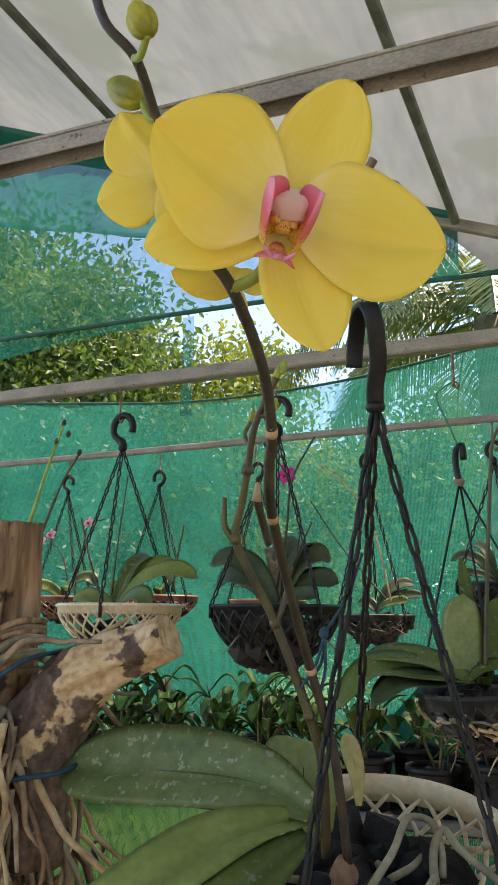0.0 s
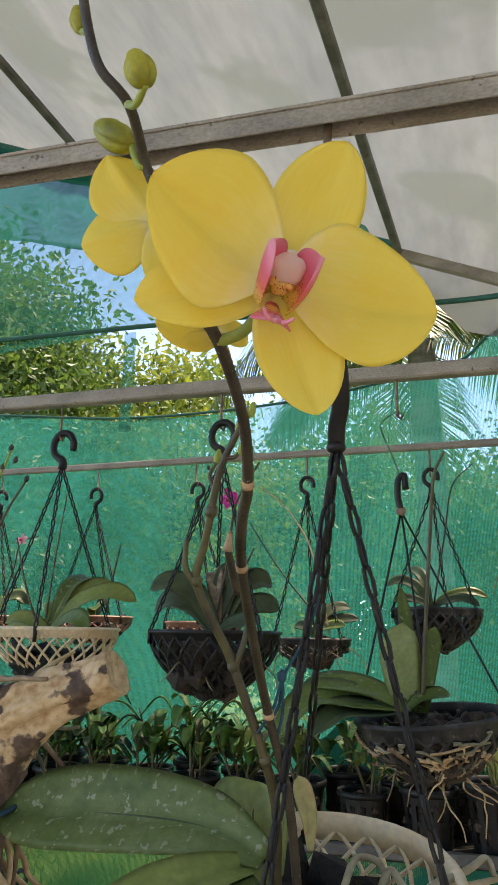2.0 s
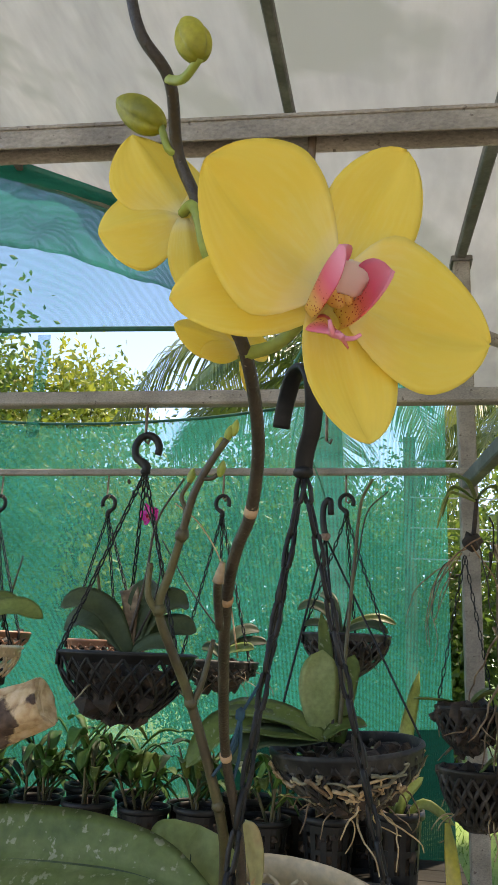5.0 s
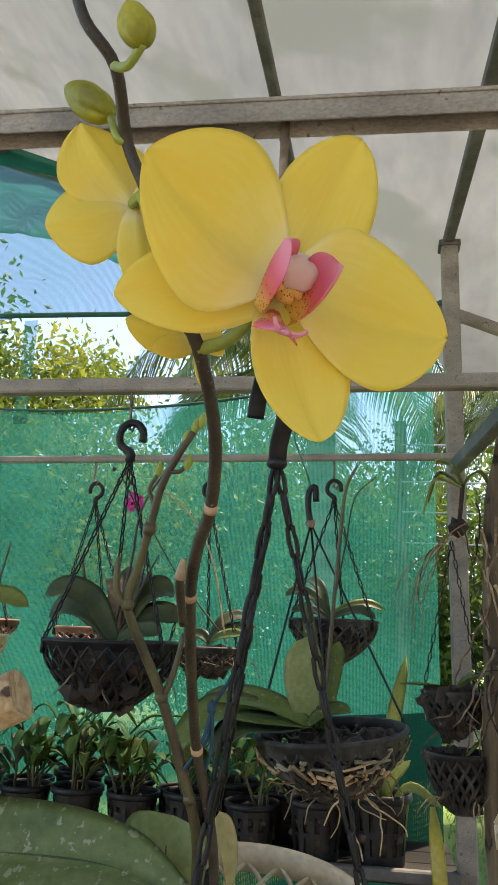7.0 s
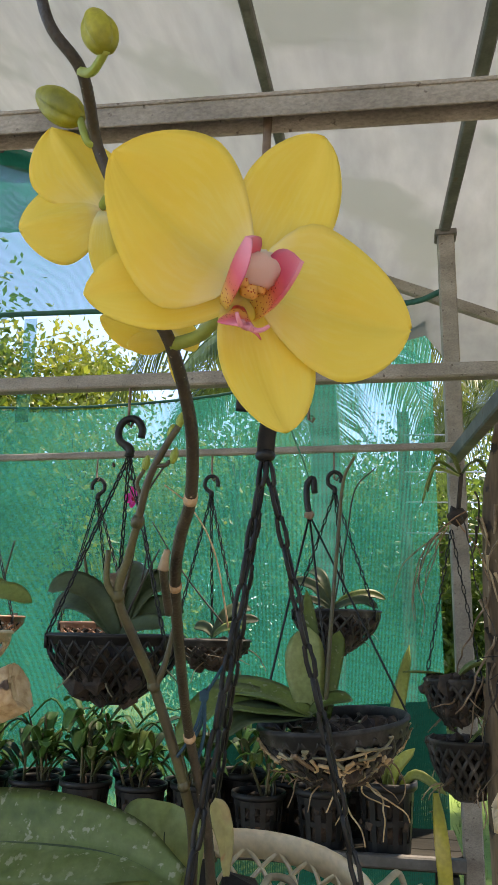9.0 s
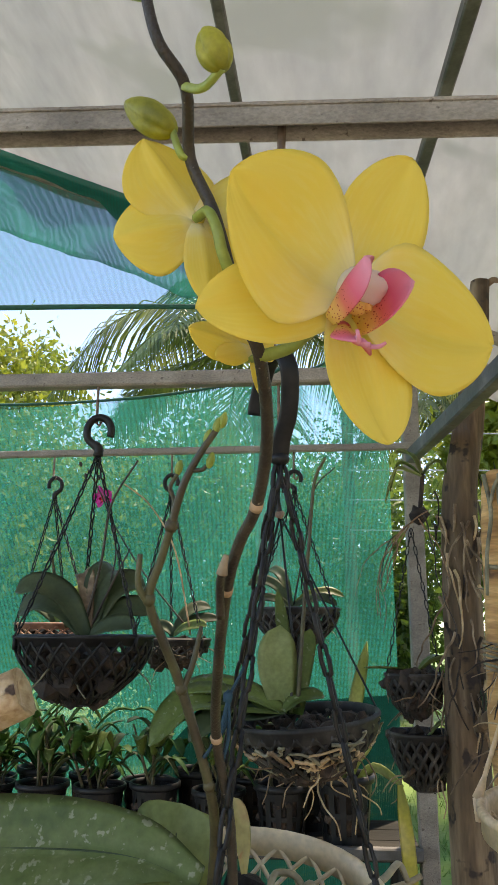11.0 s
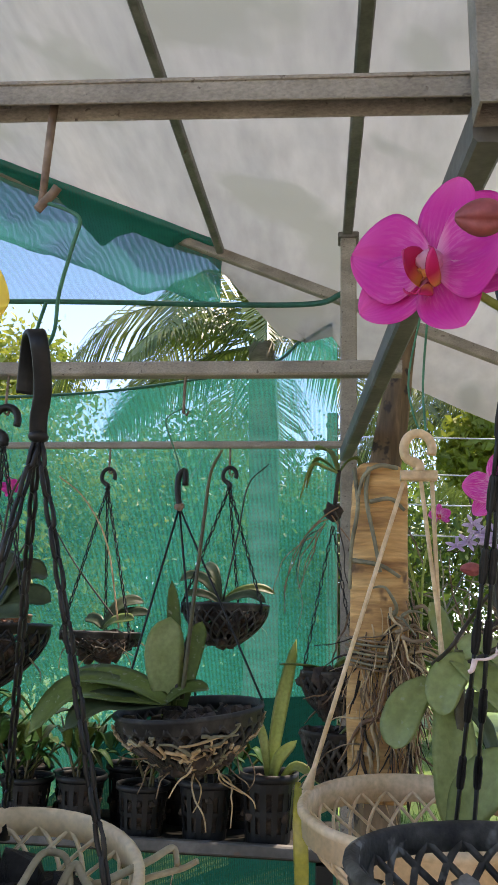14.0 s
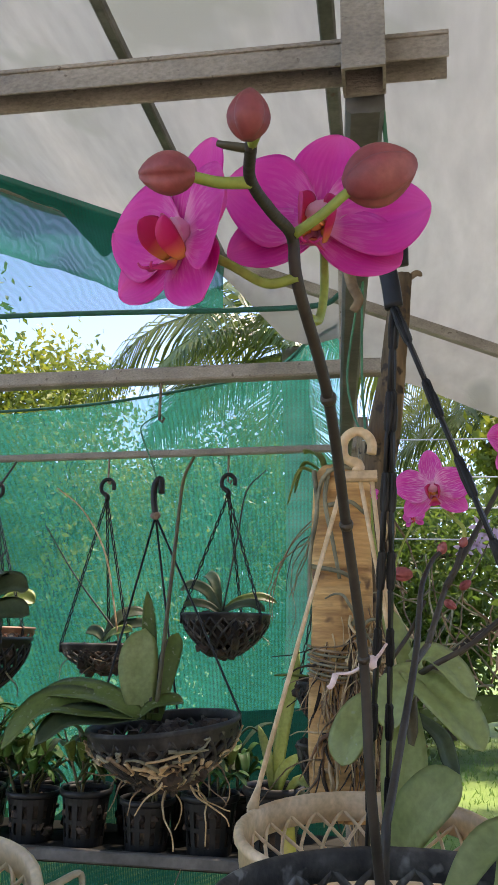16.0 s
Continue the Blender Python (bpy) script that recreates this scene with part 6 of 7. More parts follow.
def rough_log(bm, pts, radii, n=16, bump=0.18, seed=0, freq=28.0, cracks=0.0, per=6):
    path = smooth_path(pts, per)
    k = len(path)
    rings = []
    la = bm.verts.layers.float.get("along") or bm.verts.layers.float.new("along")
    for i, p in enumerate(path):
        f = i / (k - 1) * (len(radii) - 1)
        lo = min(int(f), len(radii) - 2)
        r = radii[lo] + (radii[lo + 1] - radii[lo]) * (f - lo)
        t = (path[min(i + 1, k - 1)] - path[max(i - 1, 0)]).normalized()
        s = t.cross(Vector((0.1, 1, 0.2))).normalized()
        u = t.cross(s)
        ring = []
        for j in range(n):
            a = 2 * math.pi * j / n
            d = s * math.cos(a) + u * math.sin(a)
            q = r * (1 + bump * noise.noise(d * 2.2 + p * freq * 0.25 + Vector((seed, 0, 0))) + bump * 0.5 * noise.noise(d * 6 + p * freq * 0.12 + Vector((0, seed, 0))))
            if cracks:  # long splits that follow the grain
                q -= r * cracks * max(0.0, noise.noise(Vector((d.x * 3.4 + seed, d.y * 3.4, d.z * 3.4 + p.z * 2.5))) - 0.05) + r * cracks * 0.4 * max(0.0, noise.noise(Vector((d.x * 9, d.y * 9 + seed, p.z * 5))))
            v = bm.verts.new(p + d * q)
            v[la] = i / (k - 1)
            ring.append(v)
        rings.append(ring)
    for a, b in zip(rings, rings[1:]):
        for j in range(n):
            bm.faces.new((a[j], a[(j + 1) % n], b[(j + 1) % n], b[j]))
    for ring, t in ((rings[0], path[0] - path[1]), (rings[-1], path[-1] - path[-2])):
        c = sum((v.co for v in ring), Vector()) / n
        inner = [bm.verts.new(c + (v.co - c) * 0.55 - t.normalized() * 0.004 * rw.uniform(0.5, 2)) for v in ring]
        for v in inner:
            v[la] = ring[0][la]
        for j in range(n):
            bm.faces.new((ring[j], ring[(j + 1) % n], inner[(j + 1) % n], inner[j]))
        bm.faces.new(inner)


bm = bmesh.new()
rough_log(bm, [(-0.42, 0.70, 0.0), (-0.41, 0.70, 0.8), (-0.398, 0.7, 1.408), (-0.391, 0.7, 1.558), (-0.391, 0.7, 1.656)], [0.05, 0.05, 0.04, 0.037, 0.034], 56, 0.34, 3, 60, 0.42, 12)
part("stump", bm, WOOD_LOG, wood)
bm = bmesh.new()
rough_log(bm, [(-0.335, 0.7, 1.36), (-0.333, 0.7, 1.43), (-0.326, 0.7, 1.478), (-0.296, 0.7, 1.512), (-0.256, 0.703, 1.533), (-0.208, 0.707, 1.553)], [0.028, 0.032, 0.034, 0.029, 0.022, 0.0205], 30, 0.26, 9, 70)
part("branch", bm, WOOD_END, wood)
for k in range(210):
    a = rw.uniform(0, 6.28)
    z = rw.uniform(1.26, 1.48) if k < 185 else rw.uniform(1.49, 1.54)
    rad = 0.046 + 0.026 * rw.random()
    p = Vector((-0.378 + rad * math.cos(a), 0.70 + rad * math.sin(a), z))
    way = Vector((rw.uniform(-0.4, 0.5), rw.uniform(-0.4, 0.4), -1 if k < 185 else rw.uniform(-0.5, 0.3)))
    bm = bmesh.new()
    tube(bm, smooth_path(wander(rw, p, way, rw.uniform(0.06, 0.20), 0.014, 0.62, 0.25), 3), (rw.uniform(0.0025, 0.0055), 0.0018), 6)
    part("root", bm, rw.choice((ROOT, ROOT, ROOT_GREEN, ROOT_TAN)), wood)
for k in range(130):  # the bundle of roots that hangs over the front of the stump
    p = Vector((rw.uniform(-0.405, -0.326), rw.uniform(0.642, 0.662), rw.uniform(1.31, 1.495)))
    bm = bmesh.new()
    tube(bm, smooth_path(wander(rw, p, (rw.uniform(-0.5, 0.3), rw.uniform(-0.15, 0.1), -1), rw.uniform(0.06, 0.15), 0.014, 0.6, 0.3), 3), (rw.uniform(0.0022, 0.0046), 0.0016), 6)
    part("root", bm, rw.choice((ROOT, ROOT_GREEN, ROOT_GREEN, ROOT_TAN, ROOT_BROWN)), wood)
for k in range(8):
    bm = bmesh.new()
    z = 1.535 + 0.02 * rw.uniform(-1, 1)
    tube(bm, smooth_path([(-0.403, 0.655, z - 0.03), (-0.368, 0.650, z - 0.006 * k * 0.3), (-0.338, 0.665, z + 0.012), (-0.328, 0.69, z + 0.012)], 4), 0.006, 7, flat=0.5)
    part("husk", bm, rw.choice((ROOT, ROOT_GREEN, WOOD_LOG)), wood)
for pts in ([(-0.403, 0.65, 1.483), (-0.363, 0.648, 1.503), (-0.325, 0.66, 1.53), (-0.313, 0.7, 1.538)], [(-0.393, 0.65, 1.408), (-0.333, 0.655, 1.433), (-0.293, 0.675, 1.44), (-0.283, 0.7, 1.448)]):
    stick(wood, pts, 0.0022, TWINE_BLUE, "tie")
stick(wood, [(-0.363, 0.7, 1.648), (-0.348, 0.705, 1.708), (-0.335, 0.71, 1.753)], (0.0018, 0.0011), PEDICEL, "flower_stem")
stick(wood, [(-0.353, 0.71, 1.648), (-0.338, 0.715, 1.693), (-0.323, 0.72, 1.723)], (0.0015, 0.0010), STEM_GREEN, "flower_stem")
for q in ((-0.335, 0.71, 1.755), (-0.329, 0.71, 1.743), (-0.341, 0.708, 1.736), (-0.322, 0.72, 1.726)):
    build_bud(wood, q, (0.3, 0, 1), 0.007, 0.005, STEM_DARK)

# ---- mounted orchid, tree post and pots by the steel post ----
post = thing("tree_post", (0.30, 1.57, 0), "grey-brown rough tree trunk post with a broken top", "post")
bm = bmesh.new()
rough_log(bm, [(0.275, 1.58, 0.0), (0.28, 1.58, 1.0), (0.29, 1.58, 1.75), (0.312, 1.58, 1.95), (0.34, 1.58, 2.12), (0.362, 1.58, 2.285)], [0.045, 0.04, 0.034, 0.030, 0.024, 0.019], 18, 0.2, 5)
part("trunk", bm, TRUNK, post)
rp = random.Random(44)
for k in range(46):  # dry roots and husks hanging down the post
    z = rp.uniform(1.45, 1.86)
    a = rp.uniform(3.1, 6.3)
    p = Vector((0.288 + 0.042 * math.cos(a), 1.58 + 0.042 * math.sin(a), z))
    bm = bmesh.new()
    tube(bm, smooth_path(wander(rp, p, (rp.uniform(-0.5, 0.5), -0.15, -1), rp.uniform(0.06, 0.22), 0.016, 0.5, 0.35), 3), (rp.uniform(0.0018, 0.004), 0.0012), 5)
    part("root", bm, rp.choice((ROOT, ROOT_TAN, BARK, ROOT)), post)
bm = bmesh.new()
blade(bm, [(0.37, 1.575, 2.27), (0.385, 1.575, 2.285), (0.398, 1.575, 2.28)], 0.016, up=(0, -1, 0.3))
part("splinter", bm, TRUNK, post)

mount = thing("orchid_mount", (0.262, 1.10, 1.40), "yellow-brown wooden mount board covered in orchid roots", "orchid mount")
bm = bmesh.new()
rough_log(bm, [(0.258, 1.10, 1.40), (0.260, 1.10, 1.50), (0.262, 1.09, 1.65), (0.264, 1.08, 1.77), (0.266, 1.08, 1.795)], [0.034, 0.037, 0.036, 0.034, 0.024], 18, 0.12, 12)
bmesh.ops.scale(bm, vec=(1.0, 0.5, 1.0), space=Matrix.Translation((0, -1.09, 0)), verts=bm.verts)
part("board", bm, SLAB, mount)
rm = random.Random(17)
for k in range(250):  # a hairy mass of fine roots over the middle, thicker strands below
    a = rm.uniform(3.5, 6.2) if k % 4 == 0 or k < 90 else rm.uniform(4.75, 6.25)
    z = rm.uniform(1.45, 1.58) if k < 110 else rm.gauss(1.575, 0.022)
    p = Vector((0.270 + 0.036 * math.cos(a), 1.09 + 0.022 * math.sin(a), z))
    way = Vector((rm.choice((-1, 1)), -0.1, rm.uniform(-0.5, 0.0))) if rm.random() < 0.12 else Vector((rm.uniform(-0.25, 0.25), rm.uniform(-0.2, 0.0), -1.0))
    path = [Vector((q.x, min(q.y, 1.088), q.z)) for q in wander(rm, p, way, rm.uniform(0.04, 0.10), 0.010, 0.5, 0.35)]
    bm = bmesh.new()
    tube(bm, smooth_path(path, 3), (rm.uniform(0.0005, 0.0012) if k > 45 else rm.uniform(0.0018, 0.0032), 0.0006), 5)
    part("root", bm, rm.choice((ROOT, ROOT_TAN, ROOT_TAN, ROOT_BROWN, BARK)), mount)
for k in range(9):  # thicker roots that bulge out beside the board
    p = Vector((0.292 + rm.uniform(-0.02, 0.012), 1.066 + rm.uniform(-0.006, 0.006), 1.60 + rm.uniform(-0.03, 0.02)))
    stick(mount, wander(rm, p, (rm.uniform(-0.2, 0.9), rm.uniform(-0.4, 0.0), rm.uniform(-0.6, 0.3)), rm.uniform(0.04, 0.09), 0.012, 1.1, 0.15), (rm.uniform(0.0016, 0.0028), 0.001), rm.choice((ROOT_TAN, ROOT_GREEN, ROOT)), "root", per=3)
for k in range(7):
    z = 1.555 + 0.0052 * k
    bm = bmesh.new()
    tube(bm, smooth_path([(0.222, 1.095, z), (0.235, 1.07, z - 0.004), (0.262, 1.064, z - 0.010 + 0.004 * rm.random()), (0.297, 1.08, z - 0.006)], 4), 0.0016, 5)
    part("binding_strand", bm, ROOT_GREEN if k % 2 else ROOT, mount)
for pts in ([(0.232, 1.075, 1.79), (0.236, 1.066, 1.74), (0.228, 1.066, 1.69), (0.226, 1.07, 1.64)], [(0.25, 1.07, 1.79), (0.246, 1.06, 1.75), (0.255, 1.058, 1.70), (0.262, 1.058, 1.66)], [(0.285, 1.075, 1.79), (0.262, 1.06, 1.79), (0.244, 1.062, 1.778), (0.236, 1.068, 1.75)], [(0.25, 1.06, 1.745), (0.275, 1.055, 1.748), (0.292, 1.06, 1.735)], [(0.228, 1.07, 1.675), (0.262, 1.056, 1.668), (0.285, 1.06, 1.655)]):
    stick(mount, pts, (0.0030, 0.0022), ROOT_GREEN, "root")
for k in range(9):
    p = Vector((0.215 - 0.006 * k, 1.45 + 0.02 * k, 1.80 - 0.004 * k))
    bm = bmesh.new()
    tube(bm, smooth_path(wander(rm, p, (rm.uniform(-0.55, 0.15), rm.uniform(-0.2, 0.2), -0.15), rm.uniform(0.12, 0.26), 0.02, 0.5, 0.8), 3), (0.0014, 0.0007), 5)
    solo("aerial_root", bm, rm.choice((ROOT_BROWN, STEM_DARK, ROOT)), tuple(p), "thin dangling aerial root beside the steel post", "root", "aerial roots")
moss = thing("hanging_orchid", (0.205, 1.50, 1.78), "small strap-leaved orchid tied to the post", "orchid")
bm = bmesh.new()
lump(bm, Matrix.Translation((0.205, 1.50, 1.80)), (0.018, 0.016, 0.016), 2, 0.6, 8)
part("root_ball", bm, BARK, moss)
orchid_leaves(moss, (0.215, 1.50, 1.87), ((170, 0.06, 0.018, 0.025, 0.05), (185, 0.07, 0.016, 0.012, 0.06), (20, 0.05, 0.016, 0.03, 0.02), (150, 0.05, 0.03, 0.05, 0.0)), (LEAF, LEAF_PALE))
stick(moss, [(0.207, 1.50, 1.80), (0.212, 1.50, 1.84), (0.216, 1.50, 1.875)], 0.004, BARK, "stem")


def hanging_pot(c, r, h, label):
    th, at = build_basket(c, r, h, BLACK_WORN, label, None, None, 18, 0.016, 0.004, fill=(0.95, 70, 0.018), group="pots by the post")
    root_run(th, 7, at, rm, ROOT, (0.03, 0.08), 0.0016)
    return th


hp1 = hanging_pot((0.202, 1.64, 1.518), 0.056, 0.08, "black lattice pot with roots hanging by the post")
hp2 = hanging_pot((0.212, 1.63, 1.415), 0.062, 0.10, "black lattice pot with orange bark hanging by the post")
orchid_leaves(hp1, (0.205, 1.63, 1.52), ((190, 0.10, 0.016, 0.01, 0.0), (340, 0.10, 0.03, 0.03, 0.02), (30, 0.08, 0.02, 0.03, 0.01)), (LEAF, LEAF_PALE))
orchid_leaves(hp2, (0.22, 1.62, 1.41), ((20, 0.09, 0.02, 0.03, 0.0), (330, 0.07, 0.02, 0.0, 0.02)), (LEAF_PALE, ROOT))
for a in (0.15, 0.25):
    bm = bmesh.new()
    chain(bm, (0.205, 1.62, 1.79), (a, 1.64, 1.518), 0.02, 0.0011, 0.003)
    part("chain", bm, BLACK, hp1)
bm = bmesh.new()
blade(bm, [(0.150, 1.47, 1.352), (0.153, 1.455, 1.31), (0.158, 1.44, 1.23), (0.162, 1.44, 1.10)], 0.024, up=(0.2, -1, 0.3), fold=0.2)
tagged(part("leaf", bm, LEAF_YELLOW, hp2), "long yellowed strap leaf")

# ---- yellowed cream basket on the twine ----
CB = (0.293, 0.924, 1.429)
th_c, at_c = build_basket(CB, 0.116, 0.09, TAN, "yellowed cream lattice hanging basket with flat straps and charcoal", None, TAN, 24, 0.026, 0.0019, fill=(0.45, 14, 0.026), tilt=Matrix.Rotation(radians(5), 3, "X"))
hb = Vector((0.291, 0.889, 1.743))
bm = bmesh.new()
build_hook(bm, hb + Vector((0, 0, 0.044)), hb + Vector((0, 0, 0.004)), 0.0165, 0.0034)
part("hook", bm, TAN, th_c)
bm = bmesh.new()
bar(bm, hb - Vector((0.018, 0, 0)), hb + Vector((0.018, 0, 0)), 0.012, 0.010, 0.002)
part("cross_bar", bm, TAN, th_c, smooth=False)
for dx, a in ((-0.014, 160), (0.002, 66), (0.013, 72)):
    end = at_c(radians(a), 0.0, 1.03)
    bm = bmesh.new()
    s = hb + Vector((dx, 0, -0.004))
    tube(bm, [s, s.lerp(end, 0.5), s.lerp(end, 0.93), end], (0.0022, 0.0022, 0.0026, 0.0062), 6, flat=0.6)
    tube(bm, [end, end - Vector((0, 0, 0.022))], (0.0055, 0.004), 6)
    part("strap", bm, TAN, th_c)
bm = bmesh.new()
tube(bm, smooth_path([(0.299, 0.887, 1.784), (0.297, 0.884, 1.838), (0.3, 0.844, 1.908), (0.304, 0.834, 1.953)], 5), 0.0012, 6)
tube(bm, smooth_path([(0.296, 0.887, 1.783), (0.287, 0.889, 1.808), (0.283, 0.884, 1.848), (0.297, 0.854, 1.918), (0.303, 0.834, 1.953)], 5), 0.0011, 6)
solo("twine", bm, TWINE_GREEN, (0.301, 0.874, 1.858), "green plastic twine holding the cream hook", "twine")
bm = bmesh.new()
tube(bm, smooth_path([(0.289, 0.794, 1.923), (0.29, 0.794, 1.908), (0.293, 0.794, 1.893), (0.298, 0.794, 1.88), (0.293, 0.794, 1.87)], 4), (0.006, 0.004), 7, flat=0.5)
solo("cloth_knot", bm, ROOT, (0.291, 0.794, 1.918), "frayed beige cloth knot round the tie tube", "knot")

# ---- dark near basket with the magenta orchid ----
DB = (0.329, 0.64, 1.455)
th_d, at_d = build_basket(DB, 0.112, 0.085, BLACK_DUSTY, "dusty black lattice hanging basket with bark and a magenta orchid", None, BLACK, 24, 0.018, 0.0028, fill=(0.55, 80, 0.014))
rd = random.Random(52)
for k in range(16):
    a, q = rd.uniform(0, 6.28), 0.82 * math.sqrt(rd.random())
    bm = bmesh.new()
    lump(bm, Matrix.Translation(at_d(a, 0.42 + 0.05 * rd.random(), q)) @ Euler((rd.uniform(0, 6), rd.uniform(0, 6), 0)).to_matrix().to_4x4(), [rd.uniform(0.009, 0.017) for _ in range(3)], 2, 0.7, k)
    part("stone", bm, BRICK_BIT if k % 4 == 0 else STONE_GREY, th_d, "broken red brick" if k % 4 == 0 else "")
dk = Vector((0.325, 0.62, 1.794))
bm = bmesh.new()
hp = smooth_path([dk, (0.3235, 0.621, 1.809), (0.321, 0.621, 1.827), (0.321, 0.62, 1.847), (0.323, 0.625, 1.86), (0.327, 0.635, 1.862), (0.33, 0.641, 1.851), (0.33, 0.642, 1.833)], 4)
strap(bm, hp, 0.0115, 0.0045, (0.95, -0.3, 0.05))
part("hook", bm, BLACK, th_d)
for a in (106, 99, 348):
    end = at_d(radians(a), 0.0, 1.03)
    bm = bmesh.new()
    chain(bm, dk, end, 0.03, 0.0015, 0.0020)
    tube(bm, [dk, end], 0.0017, 6)
    part("chain", bm, BLACK, th_d)
bm = bmesh.new()
tube(bm, smooth_path([(0.325, 0.628, 1.857), (0.324, 0.615, 1.889), (0.321, 0.595, 1.939)], 4), 0.0014, 6)
solo("twine", bm, TWINE_GREEN, (0.334, 0.6, 1.889), "green twine from the beam end to the black hook", "twine")

magenta = thing("magenta_orchid", (0.309, 0.62, 1.439), "magenta moth orchid with dusky buds on a dark leaning stem", "orchid")
mp = [(0.311, 0.64, 1.429), (0.305, 0.604, 1.513), (0.303, 0.586, 1.583), (0.2979, 0.5316, 1.6452), (0.2947, 0.4693, 1.6883), (0.288, 0.419, 1.715), (0.287, 0.409, 1.729), (0.283, 0.386, 1.726), (0.28, 0.365, 1.724), (0.284, 0.343, 1.721)]
mpath = smooth_path(mp, 6)
bm = bmesh.new()
tube(bm, mpath, [0.0030 - 0.0013 * i / (len(mpath) - 1) for i in range(len(mpath))], 9)
mst = part("flower_stem", bm, STEM_DARK, magenta)
for k in (2, 3, 4):
    c = Vector(mp[k])
    t = (Vector(mp[k + 1]) - Vector(mp[k - 1])).normalized()
    bm = bmesh.new()
    tube(bm, [c - t * 0.002, c, c + t * 0.002], (0.003, 0.0036, 0.003), 9)
    part("node_ring", bm, STEM, mst)
MM, PV = (MAGENTA, COLUMN_RED, LIP_RED), (PINK_VEINED, COLUMN_RED, LIP_RED)
build_flower(magenta, (0.247, 0.410, 1.733), (-0.50, -0.86, 0.0), (0.1, 0, 1), 0.036, MM, [("sepal", -12, 1.06, 0.70, -0.02, 0.12), ("sepal", 116, 0.98, 0.82, 0.05, 0.12), ("sepal", -152, 0.86, 0.78, 0.12, 0.15), ("petal", 74, 1.05, 1.08, 0.06, 0.10), ("petal", -88, 0.98, 1.15, 0.46, 0.16)], -8, 1.2)
build_flower(magenta, (0.293, 0.446, 1.756), (0.10, -0.98, 0.05), (0.05, 0, 1), 0.042, MM, [("sepal", -10, 1.04, 0.78, -0.04, 0.12), ("sepal", 112, 0.90, 0.62, -0.05, 0.12), ("sepal", -120, 0.88, 0.70, 0.05, 0.12), ("petal", 68, 0.98, 1.0, 0.05, 0.10), ("petal", -84, 1.04, 0.98, 0.10, 0.12)], -8, 1.15)
for pts in ([(0.288, 0.416, 1.717), (0.277, 0.415, 1.715), (0.264, 0.415, 1.723), (0.25, 0.419, 1.733)], [(0.2905, 0.432, 1.708), (0.2935, 0.442, 1.712), (0.2950, 0.4500, 1.7290), (0.2945, 0.4520, 1.754)], [(0.288, 0.407, 1.729), (0.298, 0.404, 1.734), (0.308, 0.403, 1.742), (0.316, 0.403, 1.7465)], [(0.28, 0.366, 1.724), (0.271, 0.363, 1.723), (0.263, 0.36, 1.724)]):
    stick(magenta, pts, (0.0019, 0.0017), PEDICEL, "flower_stalk")
stick(magenta, [(0.284, 0.344, 1.721), (0.286, 0.338, 1.719), (0.288, 0.334, 1.7185)], (0.0014, 0.0013), PEDICEL, "flower_stalk")
stick(magenta, [(0.283, 0.347, 1.722), (0.277, 0.346, 1.723), (0.274, 0.346, 1.724)], (0.0014, 0.0009), STEM_GREEN, "shoot")
build_bud(magenta, (0.256, 0.359, 1.725), (-1, 0.0, 0.05), 0.017, 0.0135, BUD_PINK)
build_bud(magenta, (0.318, 0.403, 1.747), (0.92, 0.0, 0.30), 0.0255, 0.0225, BUD_PINK)
build_bud(magenta, (0.2855, 0.331, 1.7205), (0.1, -0.3, 1), 0.0125, 0.0118, BUD_PINK)
bm = bmesh.new()
for a, b in (((0.305, 0.594, 1.581), (0.288, 0.591, 1.575)), ((0.305, 0.594, 1.581), (0.315, 0.592, 1.591)), ((0.288, 0.591, 1.575), (0.284, 0.59, 1.568))):
    tube(bm, smooth_path([a, (Vector(a) + Vector(b)) / 2 + Vector((0.0, -0.001, -0.002)), b], 4), (0.0018, 0.0012), 7, flat=0.6)
lump(bm, Matrix.Translation((0.305, 0.592, 1.581)), (0.0052, 0.005, 0.004), 2, 0.5, 3)
solo("cloth_tie", bm, TIE_WHITE, (0.303, 0.592, 1.581), "pale pink cloth tie round stem and chain", "tie")
bm = bmesh.new()
blade(bm, [(0.364, 0.6, 1.439), (0.385, 0.546, 1.468), (0.4123, 0.5077, 1.4657), (0.4447, 0.4693, 1.4483)], 0.06, up=(0, -0.3, 1))
part("leaf", bm, LEAF_PALE, magenta)
for pts, w in (([(0.340, 0.66, 1.44), (0.362, 0.68, 1.468), (0.384, 0.70, 1.480), (0.415, 0.70, 1.480)], 0.024), ([(0.352, 0.61, 1.44), (0.360, 0.575, 1.478), (0.376, 0.560, 1.496), (0.400, 0.550, 1.500)], 0.032)):
    bm = bmesh.new()
    blade(bm, pts, w, up=(-0.1, -0.5, 0.85), tip=0.4, crease=0.08)
    part("leaf", bm, LEAF_PALE, magenta)

